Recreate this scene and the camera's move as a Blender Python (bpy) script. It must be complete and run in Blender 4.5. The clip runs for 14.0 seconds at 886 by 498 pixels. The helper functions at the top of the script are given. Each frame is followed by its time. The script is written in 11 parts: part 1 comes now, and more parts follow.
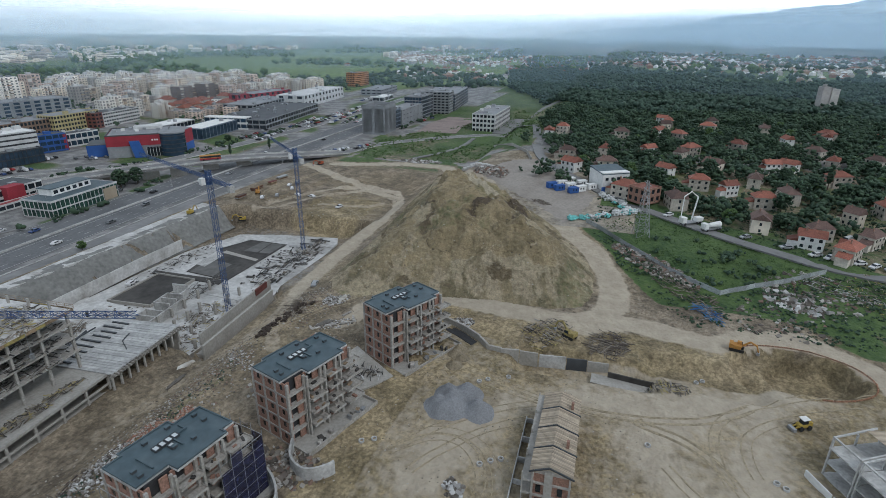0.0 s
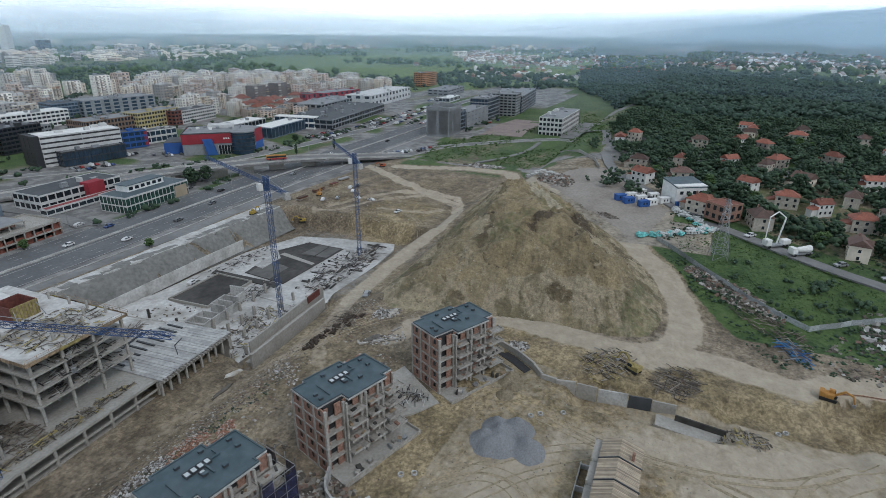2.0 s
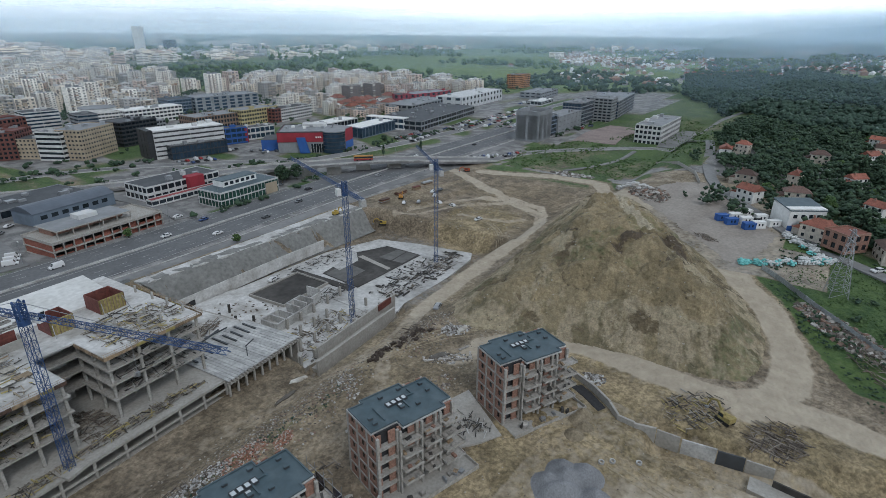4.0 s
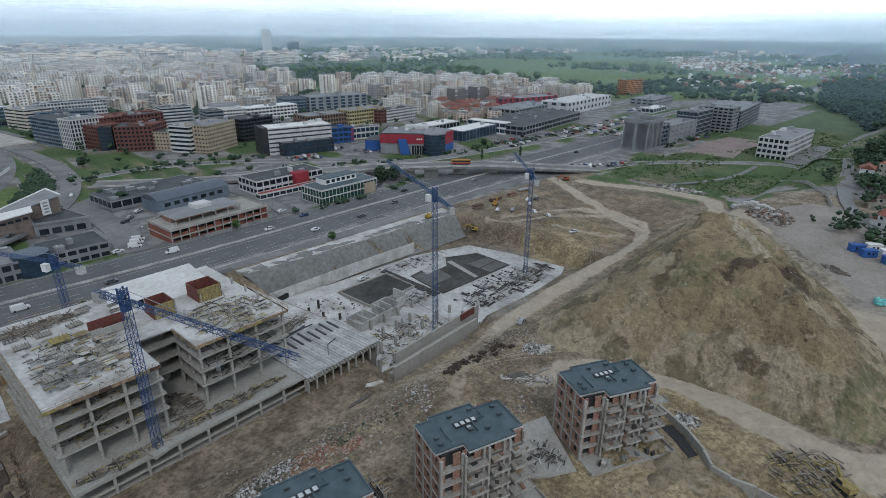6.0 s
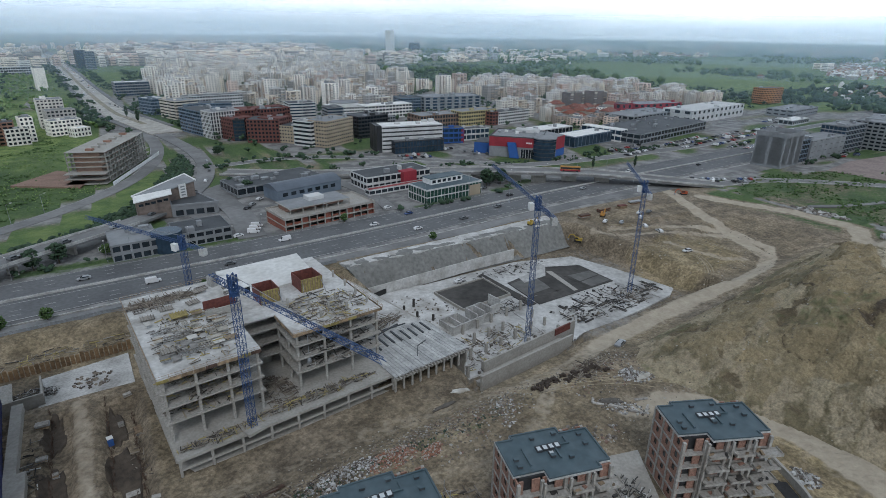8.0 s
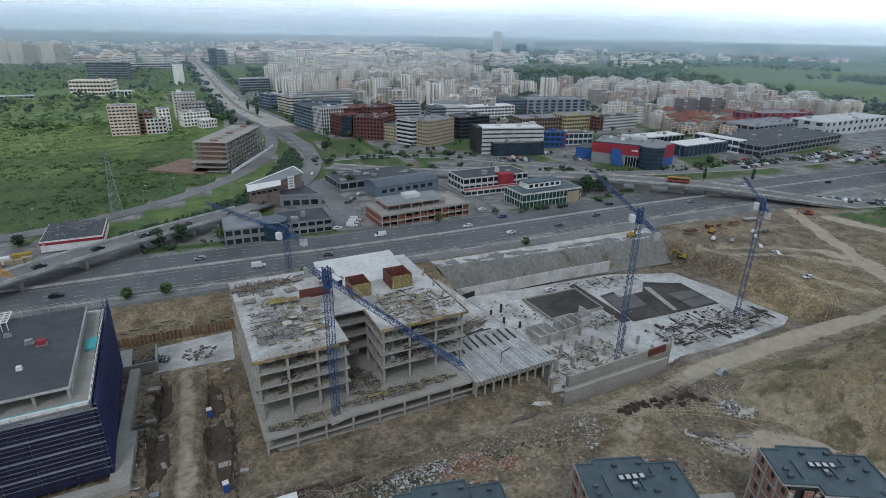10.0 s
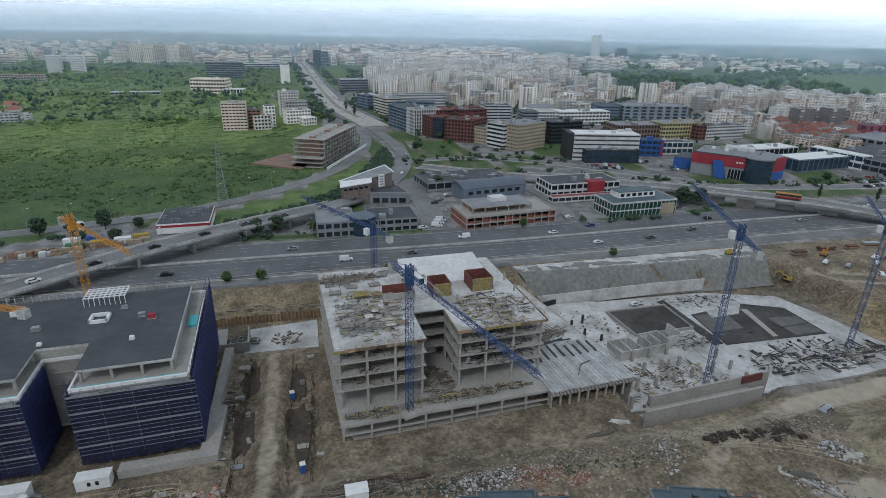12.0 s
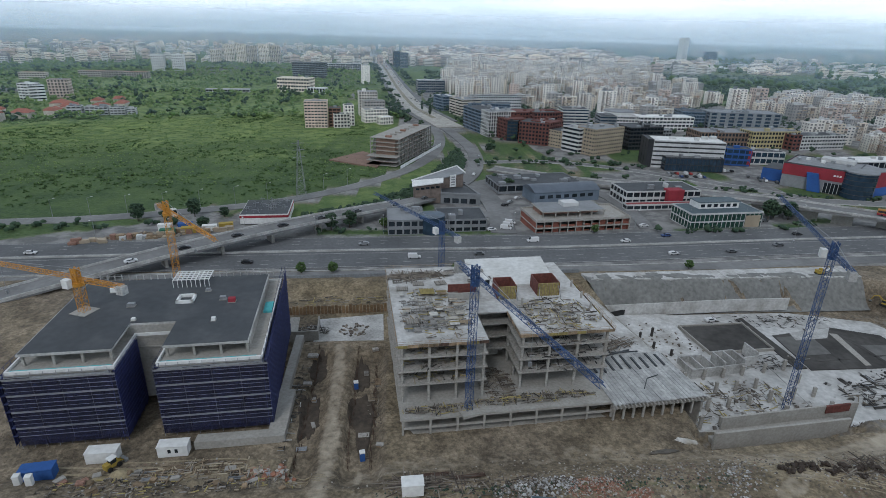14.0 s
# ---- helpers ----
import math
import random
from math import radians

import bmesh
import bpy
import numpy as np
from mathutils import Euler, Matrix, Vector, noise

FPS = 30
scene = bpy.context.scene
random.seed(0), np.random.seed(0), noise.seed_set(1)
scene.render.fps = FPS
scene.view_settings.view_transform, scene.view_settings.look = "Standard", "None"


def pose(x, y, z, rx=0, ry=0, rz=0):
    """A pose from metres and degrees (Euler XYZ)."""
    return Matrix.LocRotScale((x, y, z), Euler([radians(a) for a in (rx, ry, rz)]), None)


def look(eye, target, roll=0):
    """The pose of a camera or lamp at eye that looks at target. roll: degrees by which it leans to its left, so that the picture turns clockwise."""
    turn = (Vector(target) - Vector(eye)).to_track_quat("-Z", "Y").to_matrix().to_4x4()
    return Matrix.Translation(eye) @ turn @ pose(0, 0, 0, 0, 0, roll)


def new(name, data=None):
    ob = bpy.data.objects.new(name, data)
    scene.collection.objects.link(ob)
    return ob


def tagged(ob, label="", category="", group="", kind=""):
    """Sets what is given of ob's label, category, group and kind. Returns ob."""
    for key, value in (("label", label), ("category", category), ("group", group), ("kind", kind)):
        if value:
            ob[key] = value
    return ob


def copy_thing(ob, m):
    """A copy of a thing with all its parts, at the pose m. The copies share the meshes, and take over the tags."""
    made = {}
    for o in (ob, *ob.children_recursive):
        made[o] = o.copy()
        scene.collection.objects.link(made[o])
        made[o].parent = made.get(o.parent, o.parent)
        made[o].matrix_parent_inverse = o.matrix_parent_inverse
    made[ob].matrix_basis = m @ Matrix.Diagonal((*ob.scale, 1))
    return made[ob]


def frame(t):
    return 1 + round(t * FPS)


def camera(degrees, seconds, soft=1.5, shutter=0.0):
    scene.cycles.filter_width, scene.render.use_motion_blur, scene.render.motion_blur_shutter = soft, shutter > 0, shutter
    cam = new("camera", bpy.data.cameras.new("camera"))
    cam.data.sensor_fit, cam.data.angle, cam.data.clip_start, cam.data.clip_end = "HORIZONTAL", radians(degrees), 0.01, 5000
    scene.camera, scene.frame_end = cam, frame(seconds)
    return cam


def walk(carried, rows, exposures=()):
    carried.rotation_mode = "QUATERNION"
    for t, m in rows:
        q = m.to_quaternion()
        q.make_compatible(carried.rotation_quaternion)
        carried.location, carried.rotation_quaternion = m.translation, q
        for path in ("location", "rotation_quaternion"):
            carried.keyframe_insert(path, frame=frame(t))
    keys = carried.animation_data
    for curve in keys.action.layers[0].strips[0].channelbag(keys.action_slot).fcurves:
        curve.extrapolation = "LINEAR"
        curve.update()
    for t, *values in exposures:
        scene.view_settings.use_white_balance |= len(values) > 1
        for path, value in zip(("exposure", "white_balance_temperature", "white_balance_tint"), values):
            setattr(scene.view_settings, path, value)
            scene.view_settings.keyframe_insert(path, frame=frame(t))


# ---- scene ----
cam = camera(78.1, 14.0, soft=0.4)
PATH = [
    (0.0, (0.00, 0.00, 75.56), (87.95, 30.10, 38.69), 0.54),
    (0.5, (2.14, 0.47, 76.07), (89.36, 32.55, 39.12), 0.49),
    (1.0, (4.35, 0.94, 76.57), (90.74, 35.09, 39.55), 0.42),
    (1.5, (6.59, 1.36, 77.00), (91.74, 38.39, 39.89), 0.41),
    (2.0, (8.92, 1.68, 77.24), (92.49, 42.14, 40.11), 0.41),
    (4.5, (18.83, 3.80, 78.85), (92.12, 60.80, 41.72), 0.41),
    (5.0, (20.19, 4.11, 79.02), (90.71, 64.57, 42.00), 0.43),
    (5.5, (21.52, 4.33, 79.08), (88.98, 68.26, 42.16), 0.46),
    (6.0, (22.70, 4.57, 79.19), (87.16, 71.54, 42.31), 0.43),
    (6.5, (23.64, 4.96, 79.33), (85.12, 74.67, 42.46), 0.52),
    (7.0, (24.42, 5.35, 79.48), (82.40, 78.00, 42.61), 0.59),
    (7.5, (24.95, 5.65, 79.70), (79.13, 81.19, 42.83), 0.67),
    (8.0, (25.52, 6.12, 79.80), (75.33, 84.60, 42.92), 0.82),
    (8.5, (26.09, 6.54, 79.88), (71.79, 87.49, 43.03), 0.93),
    (9.0, (26.53, 6.91, 80.00), (68.25, 89.97, 43.12), 1.02),
    (11.5, (26.64, 7.62, 80.06), (51.19, 97.29, 43.21), 1.22),
    (12.0, (26.66, 7.42, 80.00), (47.03, 98.16, 43.24), 1.30),
    (12.5, (26.84, 7.36, 80.11), (43.24, 98.89, 43.33), 1.39),
    (13.0, (26.88, 7.39, 80.11), (40.38, 99.41, 43.37), 1.45),
    (13.5, (26.82, 7.06, 80.09), (37.43, 99.46, 43.36), 1.46),
    (14.0, (26.65, 6.53, 80.18), (34.76, 99.16, 43.39), 1.51),
]
walk(cam, [(t, look(eye, target, roll)) for t, eye, target, roll in PATH], [(0, 0.13, 5980, 10), (2.5, 0.13, 5980, 10), (5, 0.06, 5940, 10), (9, 0.01, 5900, 10), (14, -0.03, 5900, 10)])
world = bpy.data.worlds.new("overcast_sky")
scene.world = world
world.use_nodes = True
wn, wl = world.node_tree.nodes, world.node_tree.links
wn.clear()
w_out = wn.new("ShaderNodeOutputWorld")
w_bg = wn.new("ShaderNodeBackground")
w_sky = wn.new("ShaderNodeTexSky")
w_sky.sky_type, w_sky.sun_disc = "NISHITA", False
SUN_ELEVATION, SUN_ROTATION = radians(48), radians(205)
w_sky.sun_elevation, w_sky.sun_rotation = SUN_ELEVATION, SUN_ROTATION
w_sky.air_density, w_sky.dust_density = 1.4, 3.0
w_coord = wn.new("ShaderNodeTexCoord")
w_map = wn.new("ShaderNodeMapping")
w_map.inputs["Scale"].default_value = (1.6, 1.6, 9.0)
w_noise = wn.new("ShaderNodeTexNoise")
w_noise.inputs["Scale"].default_value, w_noise.inputs["Detail"].default_value = 1.5, 5.0
w_noise.inputs["Roughness"].default_value = 0.55
w_ramp = wn.new("ShaderNodeValToRGB")
w_ramp.color_ramp.elements[0].position, w_ramp.color_ramp.elements[1].position = 0.36, 0.68
w_ramp.color_ramp.elements[0].color = (12.6, 14.6, 16.3, 1)
w_ramp.color_ramp.elements[1].color = (18.8, 19.6, 20.2, 1)
w_mix = wn.new("ShaderNodeMix")
w_mix.data_type = "RGBA"
w_mix.inputs["Factor"].default_value = 0.85
w_bg.inputs["Strength"].default_value = 0.104
wl.new(w_coord.outputs["Generated"], w_map.inputs["Vector"])
wl.new(w_map.outputs["Vector"], w_noise.inputs["Vector"])
wl.new(w_noise.outputs["Fac"], w_ramp.inputs["Fac"])
wl.new(w_sky.outputs["Color"], w_mix.inputs["A"])
wl.new(w_ramp.outputs["Color"], w_mix.inputs["B"])
# sky dimmed overhead, out of view, so that it lights the ground less
w_sep, w_overhead, w_dim = wn.new("ShaderNodeSeparateXYZ"), wn.new("ShaderNodeMapRange"), wn.new("ShaderNodeVectorMath")
w_overhead.interpolation_type = "SMOOTHSTEP"
w_overhead.inputs["From Min"].default_value, w_overhead.inputs["From Max"].default_value = 0.04, 0.36
w_overhead.inputs["To Min"].default_value, w_overhead.inputs["To Max"].default_value = 0.91, 0.345
w_dim.operation = "SCALE"
wl.new(w_coord.outputs["Generated"], w_sep.inputs["Vector"])
wl.new(w_sep.outputs["Z"], w_overhead.inputs["Value"])
wl.new(w_mix.outputs["Result"], w_dim.inputs[0])
w_east, w_mul = wn.new("ShaderNodeMapRange"), wn.new("ShaderNodeMath")
w_east.interpolation_type, w_mul.operation = "SMOOTHSTEP", "MULTIPLY"
w_east.inputs["From Min"].default_value, w_east.inputs["From Max"].default_value = 0.55, 1.0
w_east.inputs["To Min"].default_value, w_east.inputs["To Max"].default_value = 0.97, 1.7
wl.new(w_sep.outputs["X"], w_east.inputs["Value"])
wl.new(w_overhead.outputs["Result"], w_mul.inputs[0])
wl.new(w_east.outputs["Result"], w_mul.inputs[1])
wl.new(w_mul.outputs["Value"], w_dim.inputs["Scale"])
wl.new(w_dim.outputs["Vector"], w_bg.inputs["Color"])
wl.new(w_bg.outputs["Background"], w_out.inputs["Surface"])

sun_data = bpy.data.lights.new("sun", "SUN")
sun_data.energy, sun_data.angle, sun_data.color = 0.9, radians(12), (1.0, 0.96, 0.9)
sun = new("sun", sun_data)
sun.matrix_world = look((300 * math.sin(SUN_ROTATION), 300 * math.cos(SUN_ROTATION), 300 * math.tan(SUN_ELEVATION)), (0, 0, 0))

# ---- materials ----
MATS = {}


def mat(name, color, rough=0.85, vary=0.25, fine=2.0, coarse=0.12, bump=0.0, bump_scale=8.0, metal=0.0, tint=None, tint_amount=0.5, spread=0.0, alpha=1.0, streak=0.0):
    """A weathered surface: fine grain, coarse stains toward tint, optional vertical streaks, per-object spread."""
    if name in MATS:
        return MATS[name]
    m = bpy.data.materials.new(name)
    m.use_nodes = True
    n, l = m.node_tree.nodes, m.node_tree.links
    b = n["Principled BSDF"]
    b.inputs["Roughness"].default_value, b.inputs["Metallic"].default_value = rough, metal
    co = n.new("ShaderNodeTexCoord").outputs["Object"]
    n1, n2 = n.new("ShaderNodeTexNoise"), n.new("ShaderNodeTexNoise")
    n1.inputs["Scale"].default_value, n1.inputs["Detail"].default_value = fine, 6
    n2.inputs["Scale"].default_value, n2.inputs["Detail"].default_value = coarse, 4
    l.new(co, n1.inputs["Vector"])
    if streak:
        mp = n.new("ShaderNodeMapping")
        mp.inputs["Scale"].default_value = (1, 1, 1 / streak)
        l.new(co, mp.inputs["Vector"])
        l.new(mp.outputs["Vector"], n2.inputs["Vector"])
    else:
        l.new(co, n2.inputs["Vector"])
    t = tint or tuple(c * 0.55 for c in color)
    mx = n.new("ShaderNodeMix")
    mx.data_type = "RGBA"
    r2 = n.new("ShaderNodeMapRange")
    r2.inputs["From Min"].default_value, r2.inputs["From Max"].default_value = 0.4, 0.68
    r2.inputs["To Max"].default_value = tint_amount
    l.new(n2.outputs["Fac"], r2.inputs["Value"])
    l.new(r2.outputs["Result"], mx.inputs["Factor"])
    mx.inputs["A"].default_value, mx.inputs["B"].default_value = (*color, 1), (*t, 1)
    hs = n.new("ShaderNodeHueSaturation")
    r1 = n.new("ShaderNodeMapRange")
    r1.inputs["From Min"].default_value, r1.inputs["From Max"].default_value = 0.3, 0.7
    r1.inputs["To Min"].default_value, r1.inputs["To Max"].default_value = 1 - vary, 1 + vary
    l.new(n1.outputs["Fac"], r1.inputs["Value"])
    l.new(mx.outputs["Result"], hs.inputs["Color"])
    if spread:
        oi = n.new("ShaderNodeObjectInfo")
        rs = n.new("ShaderNodeMapRange")
        rs.inputs["To Min"].default_value, rs.inputs["To Max"].default_value = 1 - spread, 1 + spread
        mu = n.new("ShaderNodeMath")
        mu.operation = "MULTIPLY"
        l.new(oi.outputs["Random"], rs.inputs["Value"])
        l.new(r1.outputs["Result"], mu.inputs[0])
        l.new(rs.outputs["Result"], mu.inputs[1])
        l.new(mu.outputs["Value"], hs.inputs["Value"])
    else:
        l.new(r1.outputs["Result"], hs.inputs["Value"])
    l.new(hs.outputs["Color"], b.inputs["Base Color"])
    if bump:
        nb, bp = n.new("ShaderNodeTexNoise"), n.new("ShaderNodeBump")
        nb.inputs["Scale"].default_value, nb.inputs["Detail"].default_value = bump_scale, 8
        bp.inputs["Strength"].default_value, bp.inputs["Distance"].default_value = bump, 0.3
        l.new(co, nb.inputs["Vector"])
        l.new(nb.outputs["Fac"], bp.inputs["Height"])
        l.new(bp.outputs["Normal"], b.inputs["Normal"])
    if alpha < 1:
        b.inputs["Alpha"].default_value = alpha
    MATS[name] = m
    return m


CONCRETE = mat("raw_concrete", (0.345, 0.33, 0.30), vary=0.16, fine=1.6, coarse=0.2, tint=(0.25, 0.235, 0.205), tint_amount=0.5, bump=0.15)
CONCRETE_DARK = mat("wet_concrete", (0.036, 0.033, 0.03), vary=0.3, fine=0.5, coarse=0.07, tint=(0.085, 0.08, 0.073), tint_amount=0.8)
PIT_SLAB = mat("stained_slab", (0.50, 0.495, 0.48), vary=0.2, fine=0.7, coarse=0.09, tint=(0.27, 0.262, 0.245), tint_amount=0.8)
FRAME_PALE = mat("fresh_frame_concrete", (0.335, 0.32, 0.292), vary=0.25, fine=2.0, coarse=0.35, tint=(0.29, 0.265, 0.23), tint_amount=0.7)
CONCRETE_PALE = mat("dusty_screed", (0.46, 0.455, 0.44), vary=0.25, fine=1.6, coarse=0.2, tint=(0.27, 0.265, 0.25), tint_amount=0.9)
DECK_PANEL = mat("deck_panels", (0.40, 0.40, 0.39), vary=0.25, fine=1.2, coarse=0.3, tint=(0.25, 0.25, 0.245), tint_amount=0.8, spread=0.2)
ROOF_SCREED = mat("roof_screed", (0.52, 0.515, 0.50), vary=0.18, fine=1.0, coarse=0.16, tint=(0.29, 0.275, 0.25), tint_amount=0.9)
SHOTCRETE = mat("sprayed_concrete", (0.19, 0.19, 0.178), vary=0.25, fine=0.7, coarse=0.12, tint=(0.15, 0.15, 0.142), tint_amount=0.6, bump=0.35, bump_scale=0.8, streak=5)
ASPHALT = mat("asphalt", (0.122, 0.125, 0.129), vary=0.18, fine=0.8, coarse=0.05, tint=(0.075, 0.078, 0.082), tint_amount=0.8)
ASPHALT_PALE = mat("worn_asphalt", (0.20, 0.199, 0.196), vary=0.14, fine=0.5, coarse=0.05, tint=(0.11, 0.11, 0.11), tint_amount=0.8)
LINE = mat("road_paint", (0.40, 0.40, 0.39), vary=0.3)
BRICK = mat("hollow_brick", (0.27, 0.155, 0.115), vary=0.35, fine=3.0, coarse=0.5, tint=(0.25, 0.14, 0.10), tint_amount=0.7)
ROOF_SLATE = mat("blue_grey_membrane", (0.055, 0.085, 0.10), vary=0.15, fine=0.8, coarse=0.3, tint=(0.085, 0.115, 0.13), tint_amount=0.7, rough=0.6)
ROOF_DARK = mat("dark_roof_felt", (0.045, 0.05, 0.056), vary=0.15, fine=0.6, coarse=0.12, tint=(0.075, 0.08, 0.085), tint_amount=0.7, rough=0.7)
WOOD = mat("roof_boards", (0.37, 0.305, 0.225), vary=0.12, fine=0.8, coarse=0.3, tint=(0.29, 0.245, 0.19), tint_amount=0.6, spread=0.3)
TIMBER = mat("site_timber", (0.26, 0.19, 0.12), vary=0.4, fine=1.5, coarse=0.7, spread=0.3)
PLY_YELLOW = mat("yellow_formwork", (0.30, 0.245, 0.09), vary=0.3, fine=1.5, coarse=0.6)
PLY_RED = mat("red_formwork", (0.14, 0.045, 0.035), vary=0.3, fine=1.5, coarse=0.6)
CRANE_BLUE = mat("crane_blue_paint", (0.032, 0.075, 0.19), vary=0.15, rough=0.45)
CRANE_ORANGE = mat("crane_orange_paint", (0.55, 0.25, 0.03), vary=0.15, rough=0.45)
WHITE = mat("white_paint", (0.72, 0.72, 0.70), vary=0.1, fine=1.0, coarse=0.2, tint=(0.5, 0.5, 0.48))
STEEL = mat("galvanised_steel", (0.35, 0.36, 0.37), rough=0.5, metal=0.6, vary=0.2)
REBAR = mat("rusty_bars", (0.09, 0.055, 0.04), vary=0.4)
RUBBER = mat("black_rubber", (0.02, 0.02, 0.02), vary=0.2)
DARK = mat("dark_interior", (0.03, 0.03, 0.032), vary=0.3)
GLASS_DARK = mat("dark_window_glass", (0.022, 0.03, 0.038), rough=0.12, vary=0.4, fine=0.35, coarse=0.2, spread=0.3)
ESTATE_GLASS = mat("curtained_windows", (0.135, 0.14, 0.146), rough=0.3, vary=0.5, fine=0.6, coarse=0.3)
GLASS_BLUE = mat("blue_curtain_glass", (0.03, 0.055, 0.085), rough=0.1, vary=0.3, fine=0.3)
NET_BLUE = mat("blue_scaffold_net", (0.013, 0.015, 0.05), vary=0.4, fine=1.2, coarse=0.3, tint=(0.025, 0.028, 0.085), alpha=0.62)
NET_DENSE = mat("dense_blue_net", (0.012, 0.016, 0.082), vary=0.45, fine=0.9, coarse=0.4, tint=(0.03, 0.038, 0.15), alpha=0.88)
TURQ = mat("turquoise_sheet", (0.10, 0.45, 0.48), vary=0.15)
RED = mat("red_paint", (0.30, 0.03, 0.045), vary=0.12)
BLUE = mat("blue_paint", (0.03, 0.10, 0.32), vary=0.12)
YELLOW = mat("yellow_machine_paint", (0.38, 0.27, 0.05), vary=0.2)
ORANGE = mat("orange_machine_paint", (0.42, 0.21, 0.05), vary=0.2)
TILE_RED = mat("red_roof_tiles", (0.25, 0.092, 0.062), vary=0.3, fine=2.0, coarse=0.4, spread=0.4)
TILE_BROWN = mat("brown_roof_tiles", (0.12, 0.075, 0.062), vary=0.3, fine=2.0, coarse=0.4, spread=0.4)
PLASTER = mat("house_plaster", (0.46, 0.42, 0.36), vary=0.2, fine=1.0, coarse=0.3, spread=0.35)
GRAVEL = mat("grey_gravel", (0.235, 0.24, 0.25), vary=0.2, fine=3.0, coarse=0.2, bump=0.6, bump_scale=6)
RUBBLE = mat("broken_concrete", (0.34, 0.32, 0.29), vary=0.4, fine=1.5, coarse=0.7, spread=0.3)
SACK = mat("white_sacks", (0.56, 0.57, 0.56), vary=0.15, spread=0.15)
TEAL = mat("teal_sheeting", (0.18, 0.50, 0.48), vary=0.2, spread=0.2)


def island_mat(name, colours, rough=0.9):
    """One colour for each loose piece."""
    m = bpy.data.materials.new(name)
    m.use_nodes = True
    n, l = m.node_tree.nodes, m.node_tree.links
    b = n["Principled BSDF"]
    b.inputs["Roughness"].default_value = rough
    g, r, t, h = n.new("ShaderNodeNewGeometry"), n.new("ShaderNodeValToRGB"), n.new("ShaderNodeTexNoise"), n.new("ShaderNodeHueSaturation")
    mr = n.new("ShaderNodeMapRange")
    r.color_ramp.interpolation = "CONSTANT"
    e = r.color_ramp.elements
    while len(e) < len(colours):
        e.new(0.5)
    for i, c in enumerate(colours):
        e[i].position, e[i].color = i / len(colours), (*c, 1)
    t.inputs["Scale"].default_value, t.inputs["Detail"].default_value = 2.5, 6
    mr.inputs["To Min"].default_value, mr.inputs["To Max"].default_value = 0.6, 1.4
    l.new(g.outputs["Random Per Island"], r.inputs["Fac"])
    l.new(t.outputs["Fac"], mr.inputs["Value"])
    l.new(r.outputs["Color"], h.inputs["Color"])
    l.new(mr.outputs["Result"], h.inputs["Value"])
    l.new(h.outputs["Color"], b.inputs["Base Color"])
    return m


def leaf_mat(name, a, b):
    m = bpy.data.materials.new(name)
    m.use_nodes = True
    n, l = m.node_tree.nodes, m.node_tree.links
    s = n["Principled BSDF"]
    s.inputs["Roughness"].default_value = 0.9
    g, oi, ad = n.new("ShaderNodeNewGeometry"), n.new("ShaderNodeObjectInfo"), n.new("ShaderNodeMath")
    ad.operation = "ADD"
    fr = n.new("ShaderNodeMath")
    fr.operation = "FRACT"
    mx = n.new("ShaderNodeMix")
    mx.data_type = "RGBA"
    mx.inputs["A"].default_value, mx.inputs["B"].default_value = (*a, 1), (*b, 1)
    l.new(g.outputs["Random Per Island"], ad.inputs[0])
    l.new(oi.outputs["Random"], ad.inputs[1])
    l.new(ad.outputs["Value"], fr.inputs[0])
    l.new(fr.outputs["Value"], mx.inputs["Factor"])
    l.new(mx.outputs["Result"], s.inputs["Base Color"])
    return m


LEAF = leaf_mat("tree_leaves", (0.023, 0.048, 0.029), (0.049, 0.086, 0.043))
LEAF_FRESH = leaf_mat("fresh_leaves", (0.035, 0.075, 0.02), (0.085, 0.14, 0.04))
LEAF_FOREST = leaf_mat("forest_leaves", (0.024, 0.05, 0.036), (0.046, 0.082, 0.055))
# sunlight on the upper meadow and its woods, put into the leaf colour
LEAF_SUNLIT = leaf_mat("sunlit_leaves", (0.085, 0.155, 0.045), (0.21, 0.285, 0.095))
BARK = mat("bark", (0.09, 0.07, 0.05))


